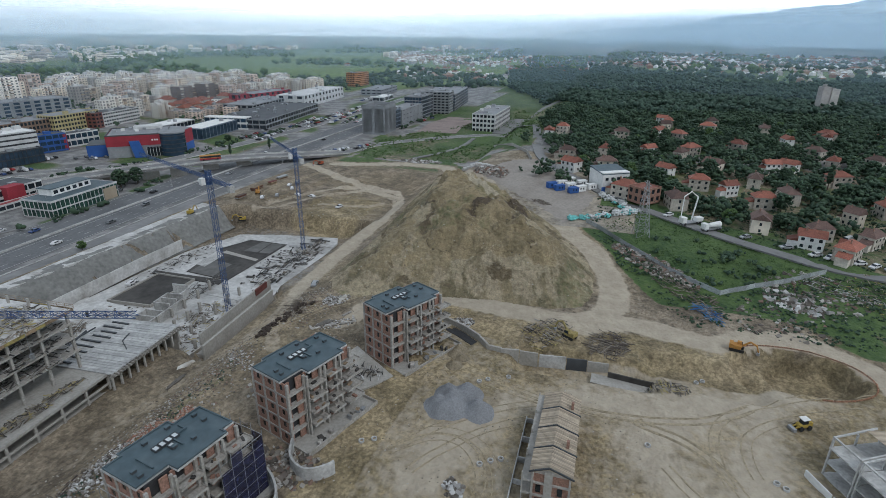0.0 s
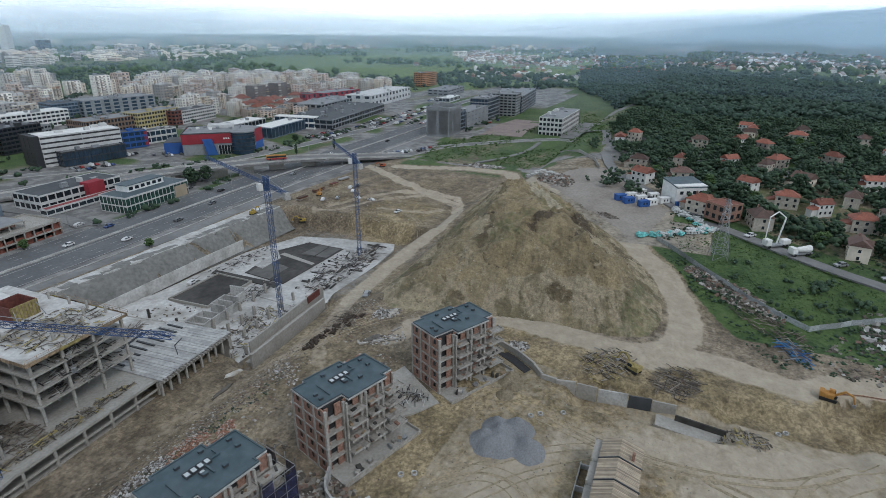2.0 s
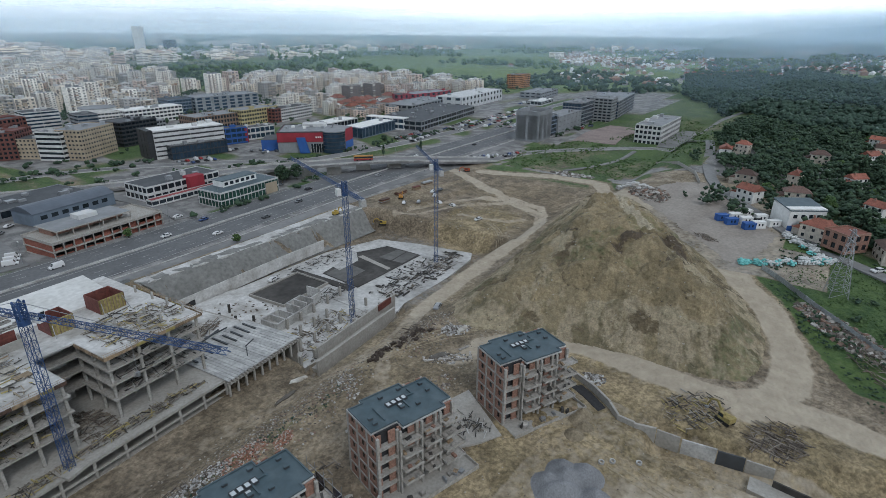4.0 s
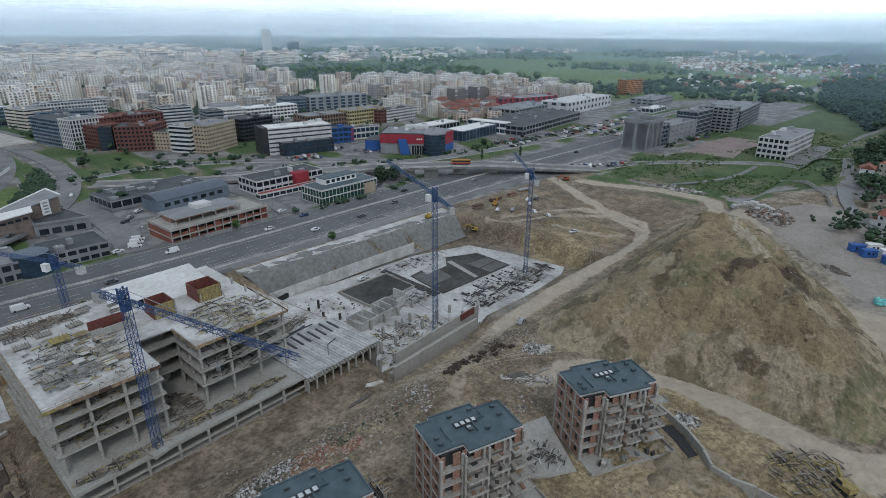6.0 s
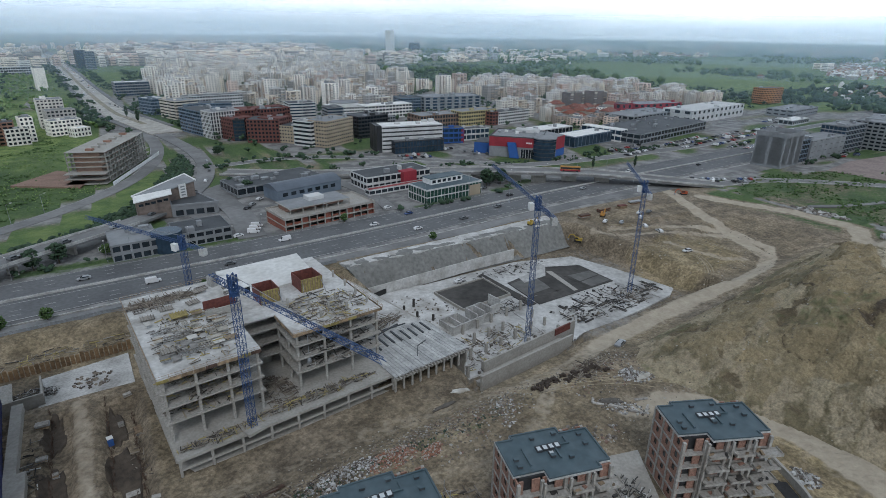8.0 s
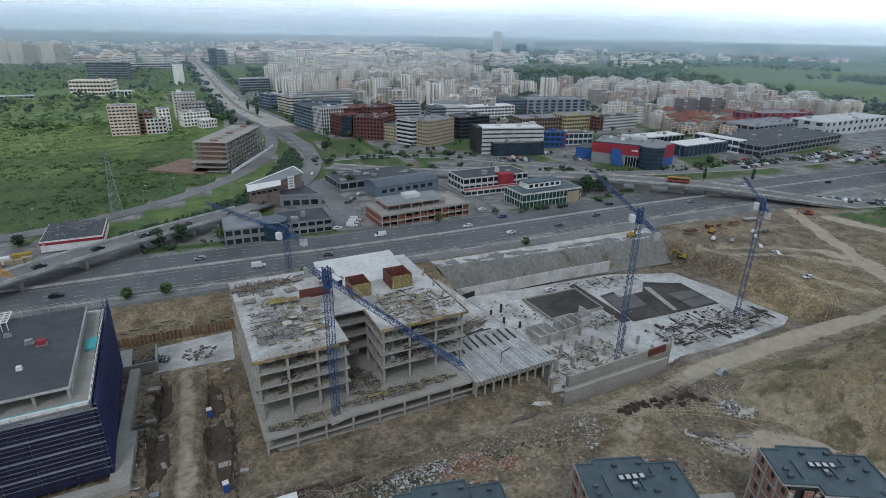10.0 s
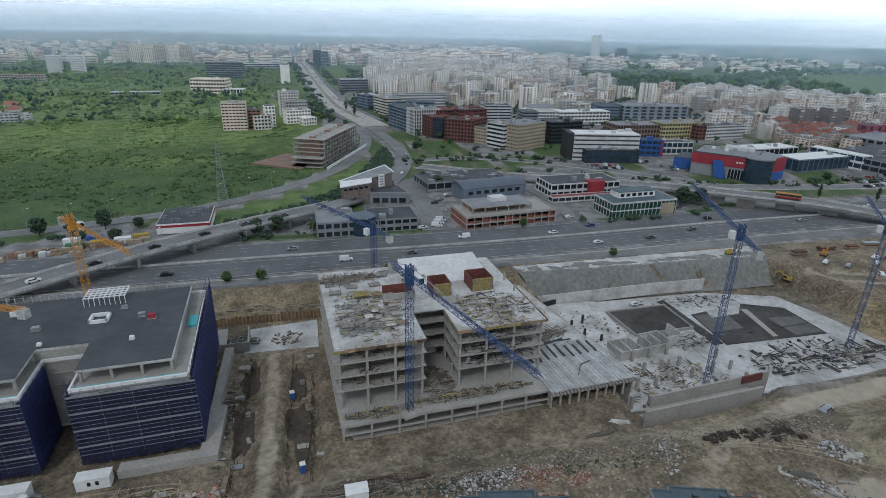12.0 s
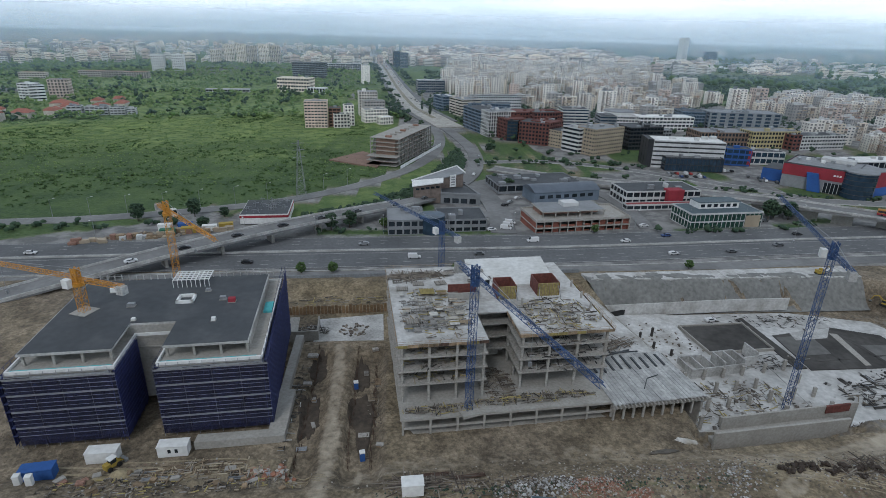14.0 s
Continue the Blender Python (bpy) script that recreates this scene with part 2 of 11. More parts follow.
# ---- mesh helpers ----
class Shape:
    """Collects vertices and faces of one part."""

    def __init__(self):
        self.v, self.f = [], []

    def add(self, verts, faces):
        o = len(self.v)
        self.v += [tuple(p) for p in verts]
        self.f += [tuple(i + o for i in face) for face in faces]
        return self

    def prism(self, pts, z0, z1, top=None):
        n = len(pts)
        top = top or pts
        vs = [(x, y, z0) for x, y in pts] + [(x, y, z1) for x, y in top]
        fs = [(i, (i + 1) % n, n + (i + 1) % n, n + i) for i in range(n)]
        return self.add(vs, fs + [tuple(reversed(range(n))), tuple(range(n, 2 * n))])

    def box(self, x0, x1, y0, y1, z0, z1):
        return self.prism([(x0, y0), (x1, y0), (x1, y1), (x0, y1)], z0, z1)

    def slab(self, cx, cy, w, d, rot, z0, z1):
        c, s = math.cos(radians(rot)), math.sin(radians(rot))
        return self.prism([(cx + c * a - s * b, cy + s * a + c * b) for a, b in ((-w / 2, -d / 2), (w / 2, -d / 2), (w / 2, d / 2), (-w / 2, d / 2))], z0, z1)

    def cyl(self, cx, cy, r, z0, z1, n=10, r1=None):
        r1 = r if r1 is None else r1
        ring = [(math.cos(2 * math.pi * i / n), math.sin(2 * math.pi * i / n)) for i in range(n)]
        return self.prism([(cx + r * a, cy + r * b) for a, b in ring], z0, z1, [(cx + r1 * a, cy + r1 * b) for a, b in ring])

    def beam(self, p, q, w, h=None):
        p, q = Vector(p), Vector(q)
        h = w if h is None else h
        d = (q - p).normalized()
        up = Vector((0, 0, 1)) if abs(d.z) < 0.95 else Vector((1, 0, 0))
        a = d.cross(up).normalized() * (w / 2)
        b = a.cross(d).normalized() * (h / 2)
        vs = [p - a - b, p + a - b, p + a + b, p - a + b, q - a - b, q + a - b, q + a + b, q - a + b]
        return self.add(vs, [(0, 1, 2, 3), (7, 6, 5, 4), (0, 4, 5, 1), (1, 5, 6, 2), (2, 6, 7, 3), (3, 7, 4, 0)])

    def wall(self, pts, z0, z1, thick):
        """An upright wall along an open polyline."""
        n = len(pts)
        out = []
        for i, p in enumerate(pts):
            a, b = Vector(pts[max(i - 1, 0)]), Vector(pts[min(i + 1, n - 1)])
            d = (b - a).normalized()
            out.append((Vector(p) + Vector((-d.y, d.x)) * thick / 2, Vector(p) - Vector((-d.y, d.x)) * thick / 2))
        for (a, b), (c, d), i in zip(out, out[1:], range(n)):
            za, zb = (z0[i], z0[i + 1]) if isinstance(z0, (list, tuple)) else (z0, z0)
            ta, tb = (z1[i], z1[i + 1]) if isinstance(z1, (list, tuple)) else (z1, z1)
            vs = [(*a, za), (*b, za), (*d, zb), (*c, zb), (*a, ta), (*b, ta), (*d, tb), (*c, tb)]
            self.add(vs, [(3, 2, 1, 0), (4, 5, 6, 7), (0, 1, 5, 4), (1, 2, 6, 5), (2, 3, 7, 6), (3, 0, 4, 7)])
        return self

    def ring(self, pts, z0, z1, thick):
        """A closed wall along a polygon (counter-clockwise), as one piece."""
        n = len(pts)
        inner = []
        for i in range(n):
            a, p, b = Vector(pts[i - 1]), Vector(pts[i]), Vector(pts[(i + 1) % n])
            d0, d1 = (p - a).normalized(), (b - p).normalized()
            m = Vector((-d0.y, d0.x)) + Vector((-d1.y, d1.x))
            m = m / max(m.length_squared, 0.3) * 2
            inner.append(p + m * thick)
        vs = [(*p, z) for z in (z0, z1) for p in pts] + [(*p, z) for z in (z0, z1) for p in inner]
        fs = []
        for i in range(n):
            j = (i + 1) % n
            fs += [(i, j, n + j, n + i), (2 * n + j, 2 * n + i, 3 * n + i, 3 * n + j), (n + i, n + j, 3 * n + j, 3 * n + i), (j, i, 2 * n + i, 2 * n + j)]
        return self.add(vs, fs)

    def moved(self, m, other):
        """Adds another shape, moved by a matrix."""
        return self.add([m @ Vector(p) for p in other.v], other.f)

    def mesh(self, name, material, smooth=False):
        me = bpy.data.meshes.new(name)
        me.from_pydata(self.v, [], self.f)
        me.materials.append(material)
        if smooth:
            me.shade_smooth()
        me.update()
        return me


def thing(name, label, category, at=(0, 0, 0), rot=0, group="", kind=""):
    ob = new(name)
    ob.matrix_world = pose(*at, 0, 0, rot)
    return tagged(ob, label, category, group, kind)


def part(name, shape, material, parent=None, label="", smooth=False):
    ob = new(name, shape.mesh(name, material, smooth))
    ob.parent = parent
    return tagged(ob, label)


def solid(name, shape, material, label, category="", kind="", group="", smooth=False):
    """A thing of one single mesh."""
    return tagged(new(name, shape.mesh(name, material, smooth)), label, category, group, kind)


def rnd(a, b):
    return random.uniform(a, b)


# ---- the lie of the land ----
def step(a, b, x):
    t = min(max((x - a) / (b - a), 0.0), 1.0)
    return t * t * (3 - 2 * t)


def rise(x, y):
    """The slope that climbs from the highway to the houses and the mountain."""
    south = step(150, 215, x) * 6 + step(215, 290, x) * 3
    z = south * step(105, 60, y)
    z += 3 * step(300, 420, x) * step(200, 130, y)
    return z


def land(x, y):
    """Height of the ground."""
    r = math.hypot(x, y)
    upper = rise(x, y)
    z = upper + (-4 - upper) * step(84, 98, y)
    z += -1 * step(185, 200, y) - 1.2 * step(238, 262, y)
    # the excavated basin east of the slabs
    basin = step(208, 220, x) * step(300, 262, x) * step(101, 112, y) * step(196, 178, y)
    z -= 4.0 * basin
    # stepped benches on the north bank of the basin
    z += basin * (1.6 * step(150, 154, y + 0.15 * (x - 240)) + 1.6 * step(168, 171, y + 0.1 * (x - 240)))
    # the deep excavation, with a sprayed slope to the highway
    deep = step(96, 98, x) * step(221, 214, x + 0.25 * max(0, y - 146)) * step(105.0, 107, y) * step(188, 178, y)
    z = z + (-14.3 - z) * deep
    # narrow cut in front of the basement wall
    z -= 3.6 * step(93, 96.5, x) * step(139, 136, x) * step(97.0 + (x - 97) * 0.1, 99.9 + (x - 97) * 0.1, y) * step(106, 104, y) * (1 - deep)
    # sunken beds beside the access road
    z -= 2.2 * step(86, 92, y) * step(142, 138, y) * (step(13.5, 15.5, x) * step(23.5, 21, x) + step(2.5, 4.5, x) * step(9.5, 7.5, x))
    # the trench behind the blue-netted and the concrete building
    back = step(-70, -60, x) * step(96, 92, x) * step(146, 150, y) * step(190, 180, y)
    z -= 3.5 * back
    # the round excavation beside the orange edge
    px, py = (x - 134) / 10, (y + 45) / 15
    z -= 3.2 * step(1.0, 0.9, math.hypot(px, py)) + 2.6 * step(0.84, 0.74, math.hypot(px - 0.1, py * 1.25 + 0.3))
    # long cut beside the low retaining wall
    z -= 3.0 * step(112, 115, x) * step(126, 122, x) * step(-14, -10, y) * step(23, 19, y)
    # open cut from there to the round excavation
    z -= 2.4 * step(116, 120, x) * step(133, 128, x) * step(-40, -34, y) * step(-8, -13, y)
    if r > 900:
        z += 42 * step(900, 5200, r)
    return z


def relief(x, y, amount=1.0):
    v = Vector((x, y, 0))
    return amount * (0.9 * noise.noise(v * 0.035) + 0.35 * noise.noise(v * 0.13) + 0.14 * noise.noise(v * 0.45))


def near_line(x, y, pts):
    best = 1e9
    for (ax, ay), (bx, by) in zip(pts, pts[1:]):
        dx, dy = bx - ax, by - ay
        t = min(max(((x - ax) * dx + (y - ay) * dy) / (dx * dx + dy * dy), 0), 1)
        best = min(best, math.hypot(x - ax - t * dx, y - ay - t * dy))
    return best


def inside(x, y, poly):
    hit = False
    for (ax, ay), (bx, by) in zip(poly, poly[1:] + poly[:1]):
        if (ay > y) != (by > y) and x < (bx - ax) * (y - ay) / (by - ay) + ax:
            hit = not hit
    return hit


TRACKS = [
    [(20, 94), (43, 97), (62, 98), (88, 95), (102, 92), (122, 93), (142, 98), (170, 100.5), (214, 103), (244, 108), (257, 114), (264, 124), (270, 138), (276, 152), (283, 167), (291, 182), (309, 208)],
    [(118, 72), (130, 64), (140, 54), (142.6, 46), (142.2, 36), (141, 25), (139.8, 14), (140.5, 7), (145, 1.5), (153, -1), (163, -0.8), (174, 1.6), (186, 7.2), (198, 16), (211, 25), (224, 35), (246, 56), (266, 73), (300, 95), (322, 108), (324, 134), (314, 160), (306, 178)],
    [(237.8, 149), (237.7, 135.6), (241, 123), (248, 118.5)], [(223.6, 170.7), (243.6, 165.7), (262.6, 153.4), (273, 139), (270, 120), (260.5, 113)],
    [(214, 172), (222, 163), (240, 158), (258, 148), (268, 137)],
    [(139, 6), (145, -5), (143, -16), (140.5, -27), (147, -36), (150, -50), (140, -62), (128, -66), (100, -72)],
    [(13, 60), (11.2, 85), (11.5, 110), (10.2, 136), (10, 143)],
    [(132, -62), (128, -49), (117, -30), (106, -17), (105, -3), (104, 4), (98, 18), (86, 25), (71, 29)],
    [(119, -36), (105, -33), (88, -30), (70, -20)],
    [(106, -17), (94, -8), (83, -16), (60, -24)],
    [(120, 88), (106, 85), (95, 76), (80, 74), (60, 76), (40, 80), (20, 84)],
]
FIELD = [(212, 12), (236, -9), (192.5, -65), (170, -31.5)]
FIELD_EAST = [(330, 178), (345, 60), (400, 60), (440, 70), (560, 60), (640, 150), (480, 150), (400, 190)]
MEADOW = [(-900, 255), (-154, 262), (-92, 275), (-29, 300), (15, 348), (42, 420), (30, 520), (0, 640), (-60, 900), (-140, 1100), (-1400, 900)]
VERGE = [(-60, 262), (-10, 262), (30, 292), (48, 340), (66, 420), (40, 380), (10, 320), (-30, 285)]


# planted strips between the roads
VERGES = [[(-10, 241), (20, 243), (96, 238)], [(150, 238), (214, 247), (250, 262)], [(40, 272), (44, 292)], [(96, 346), (150, 352), (205, 337), (255, 306), (330, 292)], [(96, 338), (140, 338), (196, 322)], [(128, 268), (134, 284)], [(60, 330), (84, 345)], [(200, 275), (240, 290)]]

SLIP_GREEN = [(-260, 262), (-160, 271), (-100, 275), (-88, 262), (-112, 247), (-138, 236), (-260, 222)]
LAWNS = [[(92, 449), (104, 445), (125, 422), (146, 377), (159, 355), (135, 344), (111, 364), (92, 363), (79, 317), (72, 327)], [(241, 311), (301, 305), (339, 278), (380, 283), (360, 262), (310, 265), (276, 288)]]

GREEN_PLAIN = [(640, 520), (760, 700), (960, 900), (1180, 1150), (1700, 1120), (2050, 760), (1900, 420), (1500, 300), (1000, 270), (860, 330), (760, 400)]


def ground_mask(x, y):
    """Shares of grass, pale dust and grey paving at a place."""
    v = Vector((x, y, 0))
    n1, n2 = noise.noise(v * 0.03), noise.noise(v * 0.12)
    r = math.hypot(x, y)
    g = dust = grey = 0.0
    if y < 200 and x < 330:
        d = min(near_line(x, y, t) + (0, -1.3, 1.1, 1.1, 1.1, -1.0)[min(i, 5)] * (1 if i < 6 else -1.1) for i, t in enumerate(TRACKS))
        dust = max(step(3.9, 2.1, d + 1.0 * n2), 0.3 * step(9, 4, d + 4 * n1))
        if 205 < x < 262 and y > 112:
            dust *= 0.55
        if x < 18 and 60 < y < 150:
            dust *= 0.55
        if 18 < x < 150 and y > 70:
            dust *= 0.35 + 0.25 * n1 + 0.65 * step(118, 150, x)
        if inside(x, y, FIELD):
            g = 1
        elif x > 146 and y < 24 - (x - 146) * 0.1 and x < 330 and y < (x - 160) * 0.65 - 14:
            g = step(0.0, 0.25, n1 + 0.5 * n2 + 0.1) if x < 160 else 0.8 + 0.2 * n2
            g *= step(0, 6, math.hypot((x - 134) / 10, (y + 45) / 15) * 10 - 14)
            g *= step(3, 5.5, d)
            if x > 246 + (y + 10) * 0.7:
                g = 0.42 + 0.3 * n2
        if x > 205 and y > -6 and y < 62 and x < 300:
            dust, grey, g = 0.42 + 0.25 * n2, 0.45 + 0.2 * n1, 0.0
            if x > 236 and y < 10:
                g, grey = 0.8, 0.0
        if x > 300:
            g = max(g, step(300, 318, x) * step(190, 176, y) * (0.72 + 0.35 * n1)) * step(3.5, 7, d)
            if y < 80 + 3 * n2 and x < 328:
                g, dust = 0.1, 0.35 + 0.3 * n2
        if 10 < x < 120 and 62 < y < 92:
            g = max(g, 0.3 * step(2.2, 1.0, abs(y - (84 + 2.5 * n1) + (x - 60) * 0.02) + 2 * n2) * step(10, 30, x) * step(98, 80, x))
        if y < 40 and x < 125:
            dust = 0.36 + 0.36 * step(9, 1, d) + 0.35 * n1 + 0.15 * n2
        if 100 < y < 196 and x < 210:
            grey = 0.35 + 0.4 * n1 if x > 96 else 0.1
    elif r < 900:
        if inside(x, y, MEADOW):
            g = 1
        elif inside(x, y, VERGE) or inside(x, y, SLIP_GREEN):
            g = 1
        elif any(inside(x, y, p) for p in LAWNS):
            g = 0.62 + 0.5 * n2
        elif inside(x, y, FIELD_EAST):
            g = 0.66 + 0.45 * n1 + 0.25 * n2
        elif x > 420 and y < 175:
            g = 0.65
        elif -10 < x < 265 and 236 < y < 350:
            grey = 1
            g = 0.9 * step(4.5, 2.5, min(near_line(x, y, p) for p in VERGES) + 1.5 * n2)
        elif 200 <= y < 262:
            grey = 1
            g = step(0.05, 0.3, n1 + 0.2) * 0.2
        else:
            grey = 0.8
            g = step(0.0, 0.25, n1 + 0.4 * n2)
            grey *= 1 - g
    else:
        g = min(max(0.75 + 1.2 * noise.noise(v * 0.0022) + 0.5 * noise.noise(v * 0.009), 0), 1)
        grey = 1 - g
    if inside(x, y, GREEN_PLAIN):
        g, grey = 1.0, 0.0
    ochre = 0.25 + 0.5 * n1
    if x < 140 and y < 50:
        ochre = 0.9 + 0.3 * n2
    if math.hypot((x - 134) / 10, (y + 45) / 15) < 1.05 + 0.15 * n2:
        ochre, dust, grey = 0.8 + 0.3 * n2, 0.12, 0.0
    if x > 200 and y > 104:
        e = math.hypot((x - 232) / 26, (y - 136) / 19) + 0.35 * n2
        ochre = 0.2 + 0.35 * n1 + 0.75 * step(1.1, 0.85, e)
    if x < 24 and 86 < y < 145:
        ochre = 0.15
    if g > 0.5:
        # deeper green near the roads, sunlight painted as paler grass further up the meadow
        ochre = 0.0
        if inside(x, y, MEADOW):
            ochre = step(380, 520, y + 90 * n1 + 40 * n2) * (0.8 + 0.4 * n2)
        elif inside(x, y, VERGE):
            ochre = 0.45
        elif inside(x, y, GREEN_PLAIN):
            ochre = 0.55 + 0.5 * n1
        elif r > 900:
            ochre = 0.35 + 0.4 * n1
    return max(min(g, 1), 0), max(min(dust, 1), 0), max(min(grey, 1), 0), max(min(ochre, 1), 0)


def ground_material():
    m = bpy.data.materials.new("site_ground")
    m.use_nodes = True
    n, l = m.node_tree.nodes, m.node_tree.links
    b = n["Principled BSDF"]
    b.inputs["Roughness"].default_value = 0.95
    co = n.new("ShaderNodeTexCoord").outputs["Object"]
    at = n.new("ShaderNodeAttribute")
    at.attribute_name = "cover"
    sp = n.new("ShaderNodeSeparateColor")
    l.new(at.outputs["Color"], sp.inputs["Color"])

    def noisy(scale, a, c, lo=0.35, hi=0.65, stretch=None):
        t, r = n.new("ShaderNodeTexNoise"), n.new("ShaderNodeMapRange")
        t.inputs["Scale"].default_value, t.inputs["Detail"].default_value = scale, 9
        t.inputs["Roughness"].default_value = 0.62
        if stretch:
            mp = n.new("ShaderNodeMapping")
            mp.inputs["Scale"].default_value, mp.inputs["Rotation"].default_value = stretch, (0, 0, 0.5)
            l.new(co, mp.inputs["Vector"])
            l.new(mp.outputs["Vector"], t.inputs["Vector"])
        else:
            l.new(co, t.inputs["Vector"])
        r.inputs["From Min"].default_value, r.inputs["From Max"].default_value = lo, hi
        l.new(t.outputs["Fac"], r.inputs["Value"])
        x = n.new("ShaderNodeMix")
        x.data_type = "RGBA"
        x.inputs["A"].default_value, x.inputs["B"].default_value = (*a, 1), (*c, 1)
        l.new(r.outputs["Result"], x.inputs["Factor"])
        return x

    def over(lower, upper, fac):
        x = n.new("ShaderNodeMix")
        x.data_type = "RGBA"
        l.new(lower, x.inputs["A"])
        l.new(upper, x.inputs["B"])
        l.new(fac, x.inputs["Factor"])
        return x.outputs["Result"]

    def edge(channel):
        """Ragged edge of a cover share."""
        t, a, r = n.new("ShaderNodeTexNoise"), n.new("ShaderNodeMath"), n.new("ShaderNodeMapRange")
        t.inputs["Scale"].default_value, t.inputs["Detail"].default_value = 0.5, 8
        l.new(co, t.inputs["Vector"])
        a.operation = "MULTIPLY_ADD"
        l.new(t.outputs["Fac"], a.inputs[0])
        a.inputs[1].default_value = 0.9
        l.new(sp.outputs[channel], a.inputs[2])
        r.inputs["From Min"].default_value, r.inputs["From Max"].default_value = 0.72, 1.12
        l.new(a.outputs["Value"], r.inputs["Value"])
        return r.outputs["Result"]

    soil_a = noisy(0.07, (0.126, 0.100, 0.073), (0.24, 0.195, 0.142), 0.44, 0.57).outputs["Result"]
    soil_b = noisy(0.09, (0.215, 0.168, 0.085), (0.36, 0.285, 0.165), 0.45, 0.57, stretch=(1, 0.6, 1)).outputs["Result"]
    soil = over(soil_a, soil_b, at.outputs["Alpha"])
    grit = noisy(2.6, (0.05, 0.04, 0.03), (0.36, 0.31, 0.23), 0.36, 0.64)
    mixg = n.new("ShaderNodeMix")
    mixg.data_type = "RGBA"
    mixg.inputs["Factor"].default_value = 0.16
    l.new(soil, mixg.inputs["A"])
    l.new(grit.outputs["Result"], mixg.inputs["B"])
    dust = noisy(0.3, (0.318, 0.271, 0.205), (0.445, 0.386, 0.296), 0.3, 0.7).outputs["Result"]
    grey = noisy(0.12, (0.135, 0.134, 0.132), (0.27, 0.265, 0.255), 0.42, 0.6).outputs["Result"]
    lawn = noisy(0.05, (0.038, 0.08, 0.022), (0.08, 0.132, 0.034), 0.4, 0.6).outputs["Result"]
    tuft = noisy(0.45, (0.018, 0.042, 0.014), (0.085, 0.125, 0.04), 0.42, 0.58)
    mixl = n.new("ShaderNodeMix")
    mixl.data_type = "RGBA"
    mixl.inputs["Factor"].default_value = 0.35
    l.new(lawn, mixl.inputs["A"])
    l.new(tuft.outputs["Result"], mixl.inputs["B"])
    # lighter yellow-green that puts sunlit patches into the grass colour
    sunlit_grass = noisy(0.12, (0.085, 0.15, 0.036), (0.24, 0.30, 0.09), 0.4, 0.6).outputs["Result"]
    grass = over(mixl.outputs["Result"], sunlit_grass, at.outputs["Alpha"])
    c = mixg.outputs["Result"]
    # wheel marks and washed streaks
    ruts = noisy(0.22, (0.74, 0.73, 0.72), (1.14, 1.14, 1.14), 0.42, 0.58)
    ruts2 = noisy(1.1, (0.70, 0.70, 0.69), (1.2, 1.2, 1.2), 0.42, 0.58)
    for layer in (ruts, ruts2):
        mul = n.new("ShaderNodeMix")
        mul.data_type, mul.blend_type = "RGBA", "MULTIPLY"
        mul.inputs["Factor"].default_value = 1.0
        l.new(c, mul.inputs["A"])
        l.new(layer.outputs["Result"], mul.inputs["B"])
        c = mul.outputs["Result"]
    c = over(c, grey, edge("Blue"))
    c = over(c, dust, edge("Green"))
    c = over(c, grass, edge("Red"))
    l.new(c, b.inputs["Base Color"])
    t, bp = n.new("ShaderNodeTexNoise"), n.new("ShaderNodeBump")
    t.inputs["Scale"].default_value, t.inputs["Detail"].default_value = 0.8, 10
    bp.inputs["Strength"].default_value, bp.inputs["Distance"].default_value = 0.8, 1.0
    l.new(co, t.inputs["Vector"])
    l.new(t.outputs["Fac"], bp.inputs["Height"])
    l.new(bp.outputs["Normal"], b.inputs["Normal"])
    return m


GROUND = ground_material()


